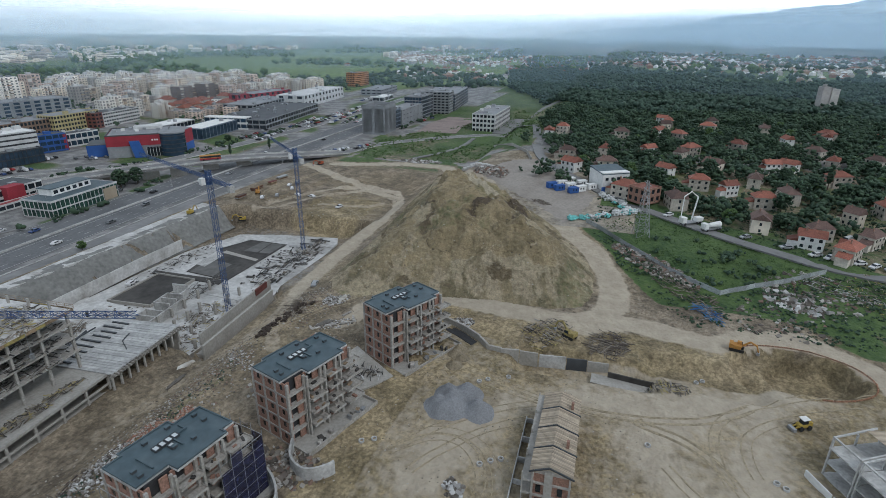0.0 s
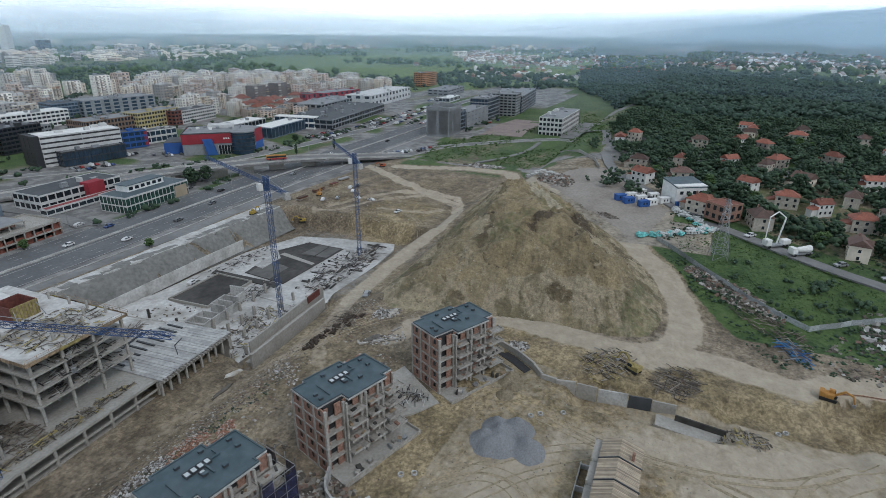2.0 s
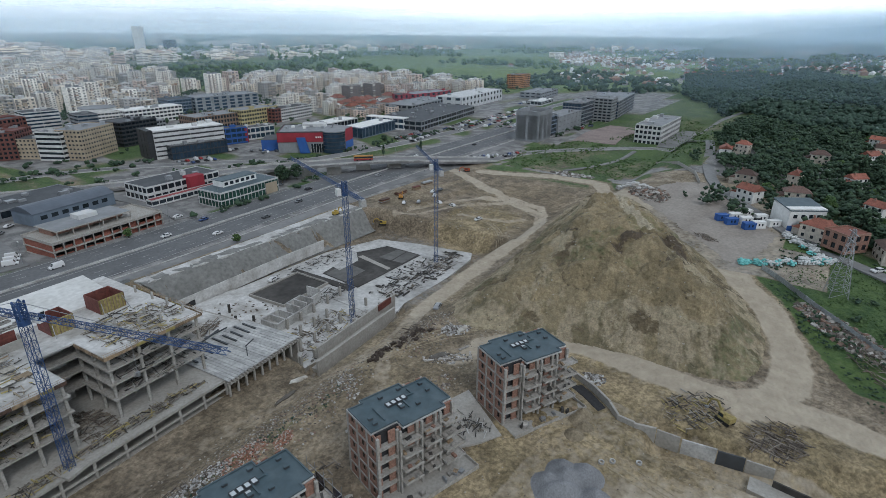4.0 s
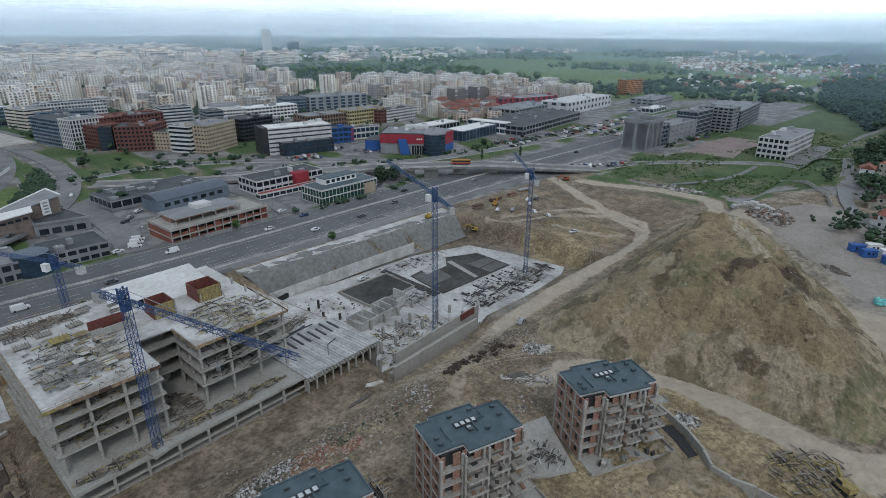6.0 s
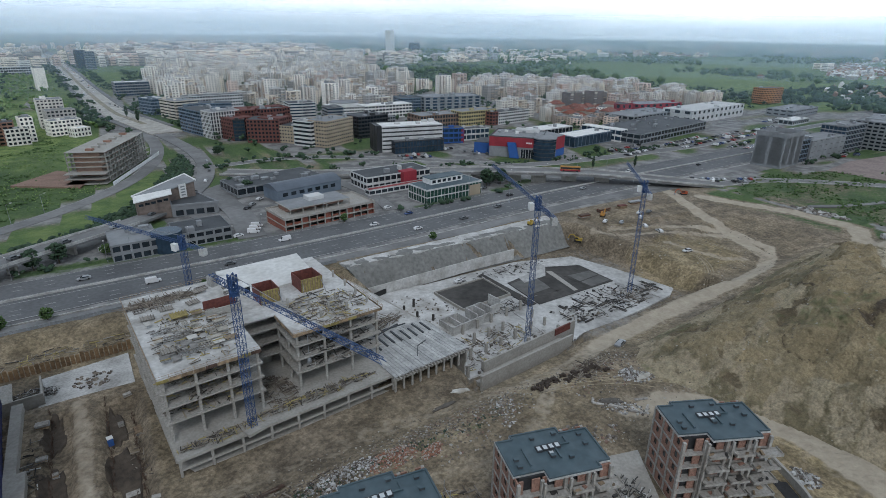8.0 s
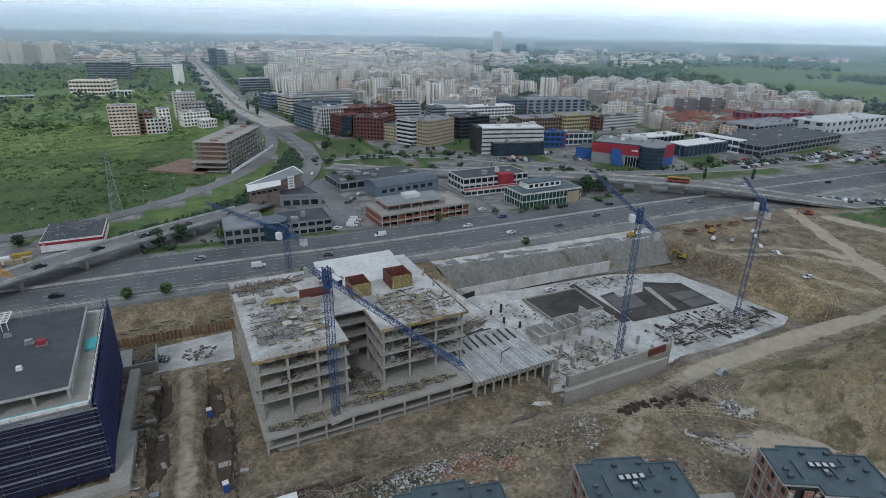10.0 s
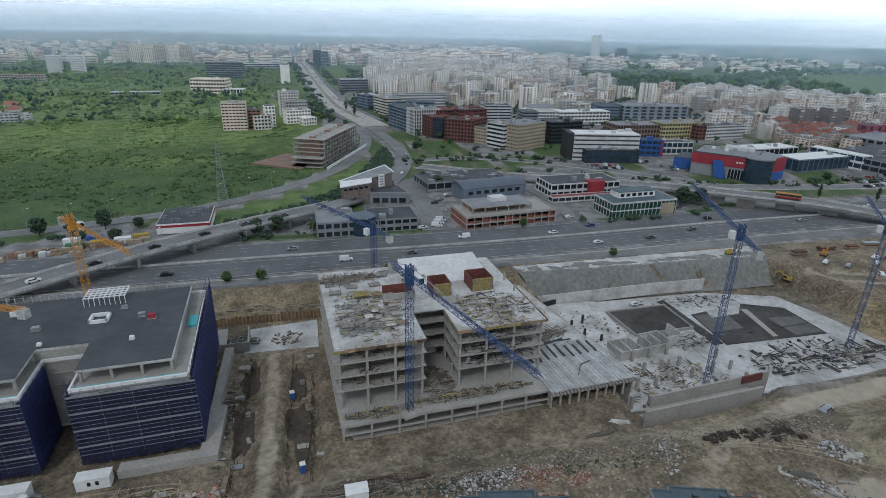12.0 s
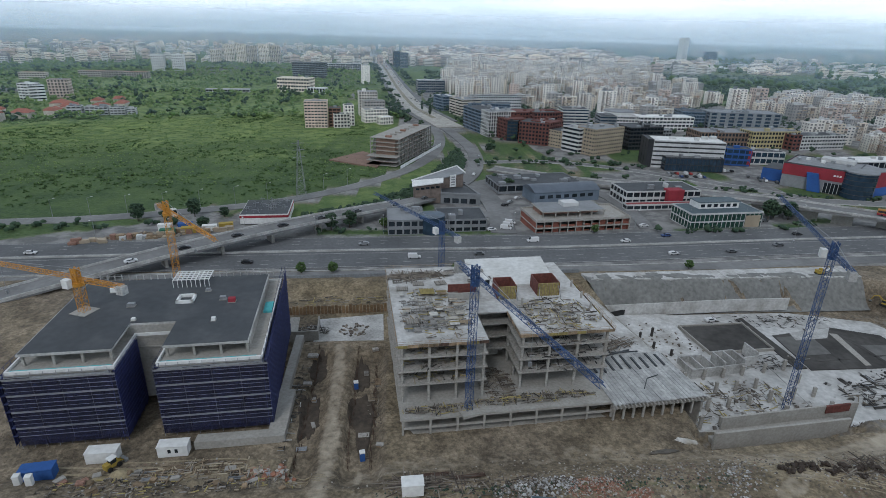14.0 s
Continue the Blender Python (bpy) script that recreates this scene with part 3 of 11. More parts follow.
def mound_material():
    """Tipped clay: patches of olive, ochre, brown and pale soil with sharp ragged borders."""
    m = bpy.data.materials.new("tipped_clay")
    m.use_nodes = True
    n, l = m.node_tree.nodes, m.node_tree.links
    b = n["Principled BSDF"]
    b.inputs["Roughness"].default_value = 0.95
    co = n.new("ShaderNodeTexCoord").outputs["Object"]
    at = n.new("ShaderNodeAttribute")
    at.attribute_name = "cover"
    sp = n.new("ShaderNodeSeparateColor")
    l.new(at.outputs["Color"], sp.inputs["Color"])

    def noisy(scale, lo, hi, detail=8, offset=0.0, run=1.0):
        t, r, mp = n.new("ShaderNodeTexNoise"), n.new("ShaderNodeMapRange"), n.new("ShaderNodeMapping")
        mp.inputs["Location"].default_value = (offset, offset * 0.7, 0)
        if run != 1.0:
            # drawn out down the slope
            mp.vector_type = "TEXTURE"
            mp.inputs["Rotation"].default_value, mp.inputs["Scale"].default_value = (0, 0, radians(22.8)), (run, 1, run)
        l.new(co, mp.inputs["Vector"])
        l.new(mp.outputs["Vector"], t.inputs["Vector"])
        t.inputs["Scale"].default_value, t.inputs["Detail"].default_value, t.inputs["Roughness"].default_value = scale, detail, 0.6
        r.inputs["From Min"].default_value, r.inputs["From Max"].default_value = lo, hi
        l.new(t.outputs["Fac"], r.inputs["Value"])
        return r.outputs["Result"]

    def over(lower, upper, fac, blend="MIX"):
        x = n.new("ShaderNodeMix")
        x.data_type, x.blend_type = "RGBA", blend
        for value, key in ((lower, "A"), (upper, "B")):
            if isinstance(value, tuple):
                x.inputs[key].default_value = (*value, 1)
            else:
                l.new(value, x.inputs[key])
        if isinstance(fac, float):
            x.inputs["Factor"].default_value = fac
        else:
            l.new(fac, x.inputs["Factor"])
        return x.outputs["Result"]

    def ragged(value, lo, hi):
        """A cover share with a torn edge."""
        a, r = n.new("ShaderNodeMath"), n.new("ShaderNodeMapRange")
        a.operation = "MULTIPLY_ADD"
        l.new(noisy(0.6, 0.0, 1.0), a.inputs[0])
        a.inputs[1].default_value = 0.8
        l.new(value, a.inputs[2])
        r.inputs["From Min"].default_value, r.inputs["From Max"].default_value = lo, hi
        l.new(a.outputs["Value"], r.inputs["Value"])
        return r.outputs["Result"]

    base = over((0.165, 0.138, 0.08), (0.255, 0.208, 0.125), noisy(0.055, 0.46, 0.54))
    base = over(base, (0.33, 0.275, 0.185), noisy(0.1, 0.5, 0.56, 4, offset=12.0, run=2.6))
    base = over(base, (0.15, 0.13, 0.075), noisy(0.11, 0.56, 0.61, 4, offset=44.0, run=2.6))
    base = over(base, (0.33, 0.28, 0.185), noisy(0.07, 0.56, 0.59, offset=31.0))
    base = over(base, (0.135, 0.105, 0.062), noisy(0.09, 0.57, 0.61, offset=77.0))
    # one soil to each tipped load: share of ochre in alpha
    loads = over((0.165, 0.13, 0.072), (0.335, 0.27, 0.162), at.outputs["Alpha"])
    c = over(base, loads, ragged(sp.outputs["Blue"], 0.7, 0.85))
    # dark brown at low alpha: scarps and the painted crease shade
    c = over((0.092, 0.07, 0.047), c, ragged(at.outputs["Alpha"], 0.42, 0.56))
    c = over(c, (0.10, 0.125, 0.05), ragged(sp.outputs["Red"], 0.62, 0.95))
    c = over(c, over((0.33, 0.285, 0.2), (0.43, 0.38, 0.28), noisy(0.4, 0.4, 0.6)), ragged(sp.outputs["Green"], 0.72, 0.98))
    c = over(c, over((0.86, 0.86, 0.85), (1.12, 1.12, 1.12), noisy(0.5, 0.42, 0.58)), 1.0, "MULTIPLY")
    c = over(c, over((0.8, 0.8, 0.8), (1.18, 1.18, 1.18), noisy(2.4, 0.36, 0.64)), 1.0, "MULTIPLY")
    l.new(c, b.inputs["Base Color"])
    t, bp = n.new("ShaderNodeTexNoise"), n.new("ShaderNodeBump")
    t.inputs["Scale"].default_value, t.inputs["Detail"].default_value = 0.7, 10
    bp.inputs["Strength"].default_value, bp.inputs["Distance"].default_value = 1.0, 2.0
    l.new(co, t.inputs["Vector"])
    l.new(t.outputs["Fac"], bp.inputs["Height"])
    l.new(bp.outputs["Normal"], b.inputs["Normal"])
    return m


CLAY = mound_material()


def ticks(near_lo, near_hi, fine, far):
    """Grid lines: fine in the near stretch, growing outward."""
    out = [near_lo + i * fine for i in range(int((near_hi - near_lo) / fine) + 1)]
    s, x = fine, out[-1]
    while x < far:
        s *= 1.16
        x += s
        out.append(min(x, far))
    s, x = fine, out[0]
    while x > -far:
        s *= 1.16
        x -= s
        out.insert(0, max(x, -far))
    return out


def sheet(name, xs, ys, height, material, cover):
    nx, ny = len(xs), len(ys)
    verts = [(x, y, height(x, y)) for y in ys for x in xs]
    faces = [(j * nx + i, j * nx + i + 1, (j + 1) * nx + i + 1, (j + 1) * nx + i) for j in range(ny - 1) for i in range(nx - 1)]
    me = bpy.data.meshes.new(name)
    me.from_pydata(verts, [], faces)
    me.materials.append(material)
    att = me.color_attributes.new("cover", "FLOAT_COLOR", "POINT")
    att.data.foreach_set("color", [c for x, y, _ in verts for c in cover(x, y)])
    me.shade_smooth()
    return new(name, me)


def rough_land(x, y):
    r = math.hypot(x, y)
    calm = 1.0 if y < 196 else 0.0 if y < 250 else 0.35
    if 94 < y < 196 and x < 210:
        calm = 0.35
    if r > 900:
        calm = 0.6
    return land(x, y) + relief(x, y, calm)


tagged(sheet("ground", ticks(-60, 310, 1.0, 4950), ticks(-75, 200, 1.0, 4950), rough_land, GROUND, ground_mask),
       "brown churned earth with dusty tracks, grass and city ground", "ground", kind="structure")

# ---- earth mound ----
MOUND_FOOT = [(128, 76), (134, 65), (141.5, 53), (145.2, 43), (145.8, 31), (144.6, 20), (145.2, 11.5), (151, 5.6), (163, 4.2), (174.5, 6.4), (185, 11), (197, 19), (226, 40.5), (255, 64), (282, 86), (289, 104), (275, 107), (257, 103.5), (209.4, 96), (166.6, 91.4), (140.6, 88.2)]
MOUND_SLOPE = [0.4, 0.5, 0.66, 0.72, 0.74, 0.74, 0.74, 0.74, 0.74, 0.74, 0.72, 0.66, 0.55, 0.42, 0.3, 0.3, 0.42, 0.52, 0.56, 0.52, 0.4]
# tipped lorry loads along the crest: x, y, height over the crest, radius
tip = random.Random(9)
LOADS = [(171 + 0.922 * s - q * 0.387, 41 + 0.387 * s + q * 0.922, tip.uniform(1.3, 3.4), tip.uniform(2.8, 5.6)) for s, q in [(tip.uniform(-26, 62), tip.gauss(-1, 10)) for _ in range(210)]]


def tipped(x, y):
    """Height of the tipped loads at a place, and which load lies on top."""
    best, which = 0.0, -1
    for i, (a, b, h, r) in enumerate(LOADS):
        if abs(x - a) < r and abs(y - b) < r:
            z = h * (1 - (math.hypot(x - a, y - b) / r) ** 1.6)
            if z > best:
                best, which = z, i
    return best, which


def mound_height(x, y):
    if not inside(x, y, MOUND_FOOT):
        d = near_line(x, y, MOUND_FOOT + MOUND_FOOT[:1])
        return rough_land(x, y) - 0.3 * d - 0.25
    v = Vector((x, y, 3))
    s = (x - 171) * 0.922 + (y - 41) * 0.387
    top = 16.6 + 1.6 * step(-10, 15, s) - 8.5 * step(45, 115, s) - rise(x, y) * 0.6
    load = tipped(x, y)[0]
    top += 1.2 * noise.noise(v * 0.07)
    rough = 1 + 0.16 * noise.noise(v * 0.07) + 0.10 * noise.noise(v * 0.21)
    t = 1.1
    e = 0.0
    foot = MOUND_FOOT + MOUND_FOOT[:1]
    along, around, near = 0.0, 0.0, 1e9
    for a, b, k in zip(foot, foot[1:], MOUND_SLOPE):
        d = near_line(x, y, [a, b])
        if d < near:
            near = d
            around = along + ((x - a[0]) * (b[0] - a[0]) + (y - a[1]) * (b[1] - a[1])) / math.dist(a, b)
        along += math.dist(a, b)
        e += math.exp(-min(k * d * rough / t, 60))
    e += math.exp(-top / t)
    h = max(-t * math.log(e), 0.0)
    # tipped heaps near the crest and slumped scarps below them
    q = (h + 2.5 * noise.noise(v * 0.09) + 0.8 * noise.noise(v * 0.3)) / 4.2
    slump = (1.5 * (step(0.0, 0.22, q % 1.0) - q % 1.0)) * step(-0.05, 0.2, noise.noise(v * 0.045 + Vector((2, 9, 0))) + 0.15)
    h += load * step(7, 12, h) + slump * step(4, 8, h)
    gully = 0.9 * (1 - abs(noise.noise(v * 0.11 + Vector((3, 1, 0))))) ** 6 + 0.5 * (1 - abs(noise.noise(v * 0.26))) ** 5
    n = 0.6 * noise.noise(v * 0.3) + 0.45 * noise.noise(v * 0.7) + 0.2 * noise.noise(v * 1.6)
    # runnels down the flanks
    run = 0.5 * noise.noise(Vector((around * 0.28, h * 0.05, 4))) + 0.28 * noise.noise(Vector((around * 0.75, h * 0.09, 8)))
    return land(x, y) + h + (n - gully + run * step(1, 4, h) * step(15, 10, h)) * min(h / 3, 1.0) + 0.05


def mound_cover(x, y):
    v = Vector((x, y, 0))
    d = near_line(x, y, [(282, 80), (240, 70), (215, 62), (196, 52), (188, 44)])
    moss = step(0.1, 0.42, noise.noise(v * 0.05 + Vector((7, 3, 0))) + 0.4 * noise.noise(v * 0.2)) * 0.45
    # dark subsoil laid bare in the scarps, pale clay on the front
    scarp = 0.75 * step(5, 2, near_line(x, y, [(176, 33), (186, 31), (196, 34), (208, 41)]) + 3.5 * noise.noise(v * 0.22))
    scarp = max(scarp, step(3.5, 1.5, near_line(x, y, [(172, 50), (181, 44), (186, 37), (180, 30)]) + 3 * noise.noise(v * 0.25)))
    clay = 0.8 - 0.85 * scarp
    heap, which = tipped(x, y)
    brow = 0.0
    if which >= 0 and inside(x, y, MOUND_FOOT):
        # every load its own soil, with shade painted into the creases between loads
        brow = step(5, 10, near_line(x, y, MOUND_FOOT + MOUND_FOOT[:1]) * 0.7 - 2)
        clay = min(clay, 0.3 + 0.7 * ((which * 37) % 11) / 10) - 0.5 * step(0.55, 0.05, heap) * brow
    pale = 0.3 * step(0.16, 0.24, noise.noise(v * 0.07 + Vector((1, 5, 0))) + 0.3 * noise.noise(v * 0.3))
    path = 0.8 * step(3.0, 1.2, d + 1.6 * noise.noise(v * 0.2))
    return moss * 0.7 * (1 - scarp), max(path, pale * (1 - scarp)), brow, min(max(clay, 0), 1)


span = lambda a, b, s: [a + i * s for i in range(int((b - a) / s) + 1)]
tagged(sheet("earth_mound", span(124, 294, 0.65), span(0, 112, 0.65), mound_height, CLAY, mound_cover), "large heap of yellow-brown excavated soil with gullies", "earth mound")


# ---- gravel lot beside the mound ----
LOT = [(207, 20), (224, 32.5), (246, 53), (262, 68), (285, 72), (301, 62), (313, 47), (284, 33), (262, 20), (250, 12), (240, 13), (222, 16)]


def lot_sheet():
    sh = Shape()
    xs, ys = span(206, 314, 1.0), span(11, 74, 1.0)
    index = {}
    for y in ys:
        for x in xs:
            if inside(x + 1.4 * noise.noise(Vector((x, y, 2)) * 0.3), y + 1.4 * noise.noise(Vector((x, y, 7)) * 0.3), LOT):
                index[(x, y)] = len(sh.v)
                sh.v.append((x, y, rough_land(x, y) + 0.07))
    for x, y in list(index):
        corner = [(x, y), (x + 1.0, y), (x + 1.0, y + 1.0), (x, y + 1.0)]
        if all(c in index for c in corner):
            sh.f.append(tuple(index[c] for c in corner))
    return sh


solid("gravel_lot", lot_sheet(), mat("pinkish_gravel", (0.285, 0.255, 0.222), vary=0.16, fine=0.9, coarse=0.08, tint=(0.205, 0.178, 0.152), tint_amount=0.8, bump=0.2, bump_scale=3), "smooth pinkish grey gravel lot", "gravel lot", "structure", smooth=True)


# ---- roads ----
def dense(pts, gap):
    out = []
    for a, b in zip(pts, pts[1:]):
        k = max(1, int(math.dist(a[:2], b[:2]) / gap))
        out += [tuple(p + (q - p) * i / k for p, q in zip(a, b)) for i in range(k)]
    return out + [pts[-1]]


def smooth_line(pts, rounds=2):
    for _ in range(rounds):
        out = [pts[0]]
        for a, b in zip(pts, pts[1:]):
            out += [tuple(p * 0.75 + q * 0.25 for p, q in zip(a, b)), tuple(p * 0.25 + q * 0.75 for p, q in zip(a, b))]
        pts = out + [pts[-1]]
    return pts


def ribbon(pts, width, lift=0.12, depth=0.6, height=None, shift=0.0):
    """A road-like strip with thickness along a line; the line may hold its own heights."""
    sh = Shape()
    rows = []
    for i, p in enumerate(pts):
        a, b = Vector(pts[max(i - 1, 0)][:2]), Vector(pts[min(i + 1, len(pts) - 1)][:2])
        d = (b - a).normalized()
        side = Vector((-d.y, d.x))
        z = (p[2] if len(p) > 2 else (height or land)(p[0], p[1])) + lift
        l, r = Vector(p[:2]) + side * (shift + width / 2), Vector(p[:2]) + side * (shift - width / 2)
        rows.append(((*l, z), (*r, z), (*r, z - depth), (*l, z - depth)))
    vs = [v for row in rows for v in row]
    fs = [(3, 2, 1, 0), tuple(4 * (len(rows) - 1) + k for k in (0, 1, 2, 3))]
    for i in range(len(rows) - 1):
        fs += [(4 * i + k, 4 * i + (k + 1) % 4, 4 * i + 4 + (k + 1) % 4, 4 * i + 4 + k) for k in range(4)]
    return sh.add(vs, [tuple(reversed(f)) for f in fs])


def dashes(pts, shift, lift, long, gap, width=0.18, height=None):
    """Painted dashes along a line."""
    sh = Shape()
    fine = dense(pts, 1.0)
    step_len = long + gap
    n = int(len(fine) // step_len)
    for k in range(n):
        seg = fine[int(k * step_len):int(k * step_len + long) + 1]
        if len(seg) > 1:
            s = ribbon(seg, width, lift, 0.01, height, shift)
            sh.add(s.v, s.f)
    return sh


HIGHWAY = smooth_line([(-900, 150), (-300, 200), (-130, 213), (0, 219), (100, 221), (200, 229), (300, 234), (450, 238), (700, 246), (1300, 262)])
solid("highway", ribbon(dense(HIGHWAY, 12), 33, 0.15), ASPHALT, "wide grey multi-lane asphalt highway", "road", "structure")
for lane_shift in (-12.2, -8.6, 8.6, 12.2):
    solid("lane_marking", dashes(HIGHWAY[4:34], lane_shift, 0.158, 3, 6, 0.2), LINE, "white dashed lane markings on the highway", "lane marking", "structure")
for edge_shift in (-16, -2.4, 2.4, 16):
    solid("edge_line", ribbon(dense(HIGHWAY[4:34], 8), 0.25, 0.158, 0.006, None, edge_shift), LINE, "white edge line along the highway", "edge line", "structure")
solid("median_barrier", ribbon(dense(HIGHWAY[4:34], 10), 0.5, 0.85, 0.8), CONCRETE_PALE, "low concrete median barrier of the highway", "barrier", "structure")
SERVICE = smooth_line([(-130, 190), (0, 194), (60, 196.5), (140, 198.5), (210, 205), (300, 209), (420, 212)])
solid("service_road", ribbon(dense(SERVICE, 10), 7, 0.1), ASPHALT_PALE, "pale service road above the excavation", "road", "structure")
solid("kerb", ribbon(dense(SERVICE, 10), 0.4, 0.25, 0.4, None, 4.4), CONCRETE_PALE, "concrete kerb between service road and highway", "kerb", "structure")

# ramp that climbs over the highway and turns into the boulevard
RAMP = smooth_line([(-150, 150, -4.6), (-112, 172, -4.4), (-90, 186, -2.0), (-62, 205, 0.4), (-28, 231, 1.0), (0, 253, 0.2), (36, 283, -2.5), (62, 322, -5.6), (81, 372, -5.9), (87, 433, -5.9), (78, 512, -5.9), (60, 610, -6.1)])
solid("overpass_ramp", ribbon(dense(RAMP, 7), 10.5, 0.2, 1.1), ASPHALT_PALE, "curved grey overpass ramp crossing the highway", "overpass", "structure")
for ramp_side in (-5.1, 5.1):
    solid("ramp_parapet", ribbon(dense(RAMP[3:26], 7), 0.35, 1.0, 1.2, None, ramp_side), CONCRETE_PALE, "low concrete parapet of the overpass ramp", "parapet", "structure")
piers = [(-78, 194, -1.6), (-62, 205, -0.7), (-45, 218, -0.3), (-28, 231, -0.1), (-10, 245, -0.4), (8, 260, -1.2)]
for px, py, pz in piers:
    solid("ramp_pier", Shape().slab(px, py, 1.2, 5, 38, -6, pz - 0.4), CONCRETE, "concrete pier under the overpass ramp", "pier", "structure", "ramp piers")
SLIP = smooth_line([(-420, 240), (-154, 259), (-92, 271), (-29, 296), (21, 346), (52, 406), (66, 490), (58, 571), (40, 670)])
solid("slip_road", ribbon(dense(SLIP, 9), 9.5, 0.25), ASPHALT_PALE, "curved grey slip road beside the meadow", "road", "structure")
solid("slip_edge_line", ribbon(dense(SLIP[2:26], 9), 0.2, 0.256, 0.006, None, 4.3), LINE, "white edge line of the slip road", "edge line", "structure")
BOULEVARD = smooth_line([(78, 545), (58, 640), (44, 700), (18, 1050), (-6, 1470), (-62, 2100), (-150, 3000)])
solid("boulevard", ribbon(dense(BOULEVARD, 14), 27, 1.1, 1.8), mat("pale_paving", (0.41, 0.39, 0.35), vary=0.25, fine=0.3, coarse=0.03), "wide pale city boulevard with a paved median", "road", "structure")
solid("boulevard_median", ribbon(dense(BOULEVARD[4:], 14), 5, 1.3, 0.5), mat("median_soil", (0.27, 0.235, 0.18), vary=0.4, fine=0.2, coarse=0.05, tint=(0.10, 0.13, 0.06)), "dusty planted median of the boulevard", "median", "structure")
for walk_side in (-17, 17):
    solid("boulevard_pavement", ribbon(dense(BOULEVARD[3:], 14), 5, 1.0, 1.5, None, walk_side), ASPHALT_PALE, "grey pavement beside the boulevard", "pavement", "structure")
# flyover across the highway further east
FLYOVER = smooth_line([(90, 372, -5.8), (150, 330, -5.0), (196, 298, -1.5), (222, 276, 0.8), (250, 256, 1.2), (282, 234, 1.0), (312, 208, -1.5), (340, 190, -4)])
solid("flyover", ribbon(dense(FLYOVER, 6), 13, 0.2, 1.3), ASPHALT_PALE, "grey flyover bridge across the highway", "bridge", "structure")
for fly_side in (-6.3, 6.3):
    solid("flyover_parapet", ribbon(dense(FLYOVER, 6), 0.4, 1.1, 1.3, None, fly_side), CONCRETE_PALE, "concrete parapet of the flyover", "parapet", "structure")
for px, py in ((222, 276), (240, 263), (252, 254), (268, 244), (284, 232)):
    solid("flyover_pier", Shape().slab(px, py, 1.2, 9, 50, -6, -0.2), CONCRETE, "concrete pier under the flyover", "pier", "structure", "flyover piers")
# local roads among the commercial buildings
for r_lift, (rname, rpts, rw) in enumerate((
    ("mall_road", [(100, 345), (150, 345), (200, 330), (250, 300), (330, 285), (460, 280), (700, 290)], 10),
    ("office_street", [(85, 392), (140, 400), (200, 365), (270, 300)], 8),
    ("east_street", [(338, 192), (379, 181), (401, 163), (422, 143), (440, 124), (449, 106), (440, 90), (420, 72)], 8),
    ("lane_to_houses", [(420, 70), (380, 62), (345, 57), (300, 44), (262, 17), (239, -5), (227, -21), (210, -40), (203, -53), (196, -65.7), (193, -81), (190, -110)], 5.5),
    ("meadow_path", [(340, 138), (362, 126.5), (392, 119), (428, 121)], 3),
    ("loop_road", [(96, 345), (78, 336), (64, 322), (58, 300), (62, 280), (75, 268)], 8),
    ("dealer_road", [(140, 336), (146, 310), (150, 285), (150, 262), (146, 246)], 7),
    ("forest_road", [(446, 96), (540, 92), (640, 60), (800, 40)], 6),
    ("yard_road", [(75, 240), (80, 280), (74, 330), (95, 345)], 12),
)):
    solid(rname, ribbon(dense(smooth_line(rpts), 8), rw, 0.26 + 0.025 * r_lift), ASPHALT_PALE, "grey asphalt local road", "road", "structure")
    if rname in ("mall_road", "office_street", "east_street"):
        for ks in (-1, 1):
            solid("kerb", ribbon(dense(smooth_line(rpts), 8), 0.5, 0.42, 0.5, None, ks * (rw / 2 + 0.25)), CONCRETE_PALE, "pale kerb along a local road", "kerb", "structure")

# ---- concrete excavation ----
pit = thing("excavation_slabs", "poured concrete basement slabs in a deep excavation", "foundation slab", kind="structure")
part("base_slab", Shape().prism([(98, 107.5), (140, 111.5), (141, 176), (98, 176)], -14.3, -13.6), PIT_SLAB, pit)
part("east_slab", Shape().prism([(140.2, 113), (152.5, 115.3), (184, 117.4), (202, 119.6), (208.5, 123), (203, 150), (197, 168), (170, 176), (141.2, 176)], -14.3, -13.55), PIT_SLAB, pit, "pale dusty slab")
part("pale_slab", Shape().prism([(98, 140), (116, 140), (122, 150), (123, 175), (98, 175)], -13.5, -12.6), ROOF_SCREED, pit, "pale dusty slab")
part("dark_slab", Shape().prism([(126, 149.9), (147.7, 151.3), (147.2, 167.4), (124.2, 166.2)], -13.5, -12.95), CONCRETE_DARK, pit, "dark wet waterproofed slab")
part("dark_rim", Shape().ring([(125.5, 149.3), (148.3, 150.7), (147.8, 168), (123.6, 166.8)], -13.5, -12.5, 0.4), CONCRETE, pit)
part("dark_slab", Shape().prism([(152.8, 139.4), (192.8, 139.8), (192.4, 158.6), (178.3, 164.6), (154, 160)], -13.5, -13.3), CONCRETE_DARK, pit, "dark wet waterproofed slab")
part("grey_panel", Shape().prism([(153.4, 147), (166, 148), (168, 159.8), (154.2, 158.6)], -13.3, -13.265), mat("grey_membrane", (0.13, 0.127, 0.12), vary=0.25, fine=0.4, coarse=0.1), pit, "grey membrane panel")
part("grey_panel", Shape().prism([(181, 140.5), (192, 141), (191.6, 152), (180, 153)], -13.3, -13.265), mat("grey_membrane", (0.13, 0.127, 0.12)), pit, "grey membrane panel")
part("dark_strip", Shape().prism([(148.6, 140), (152.2, 140.4), (150.5, 172), (147.9, 171.6)], -13.5, -13.2), CONCRETE_DARK, pit, "dark strip between the slabs")
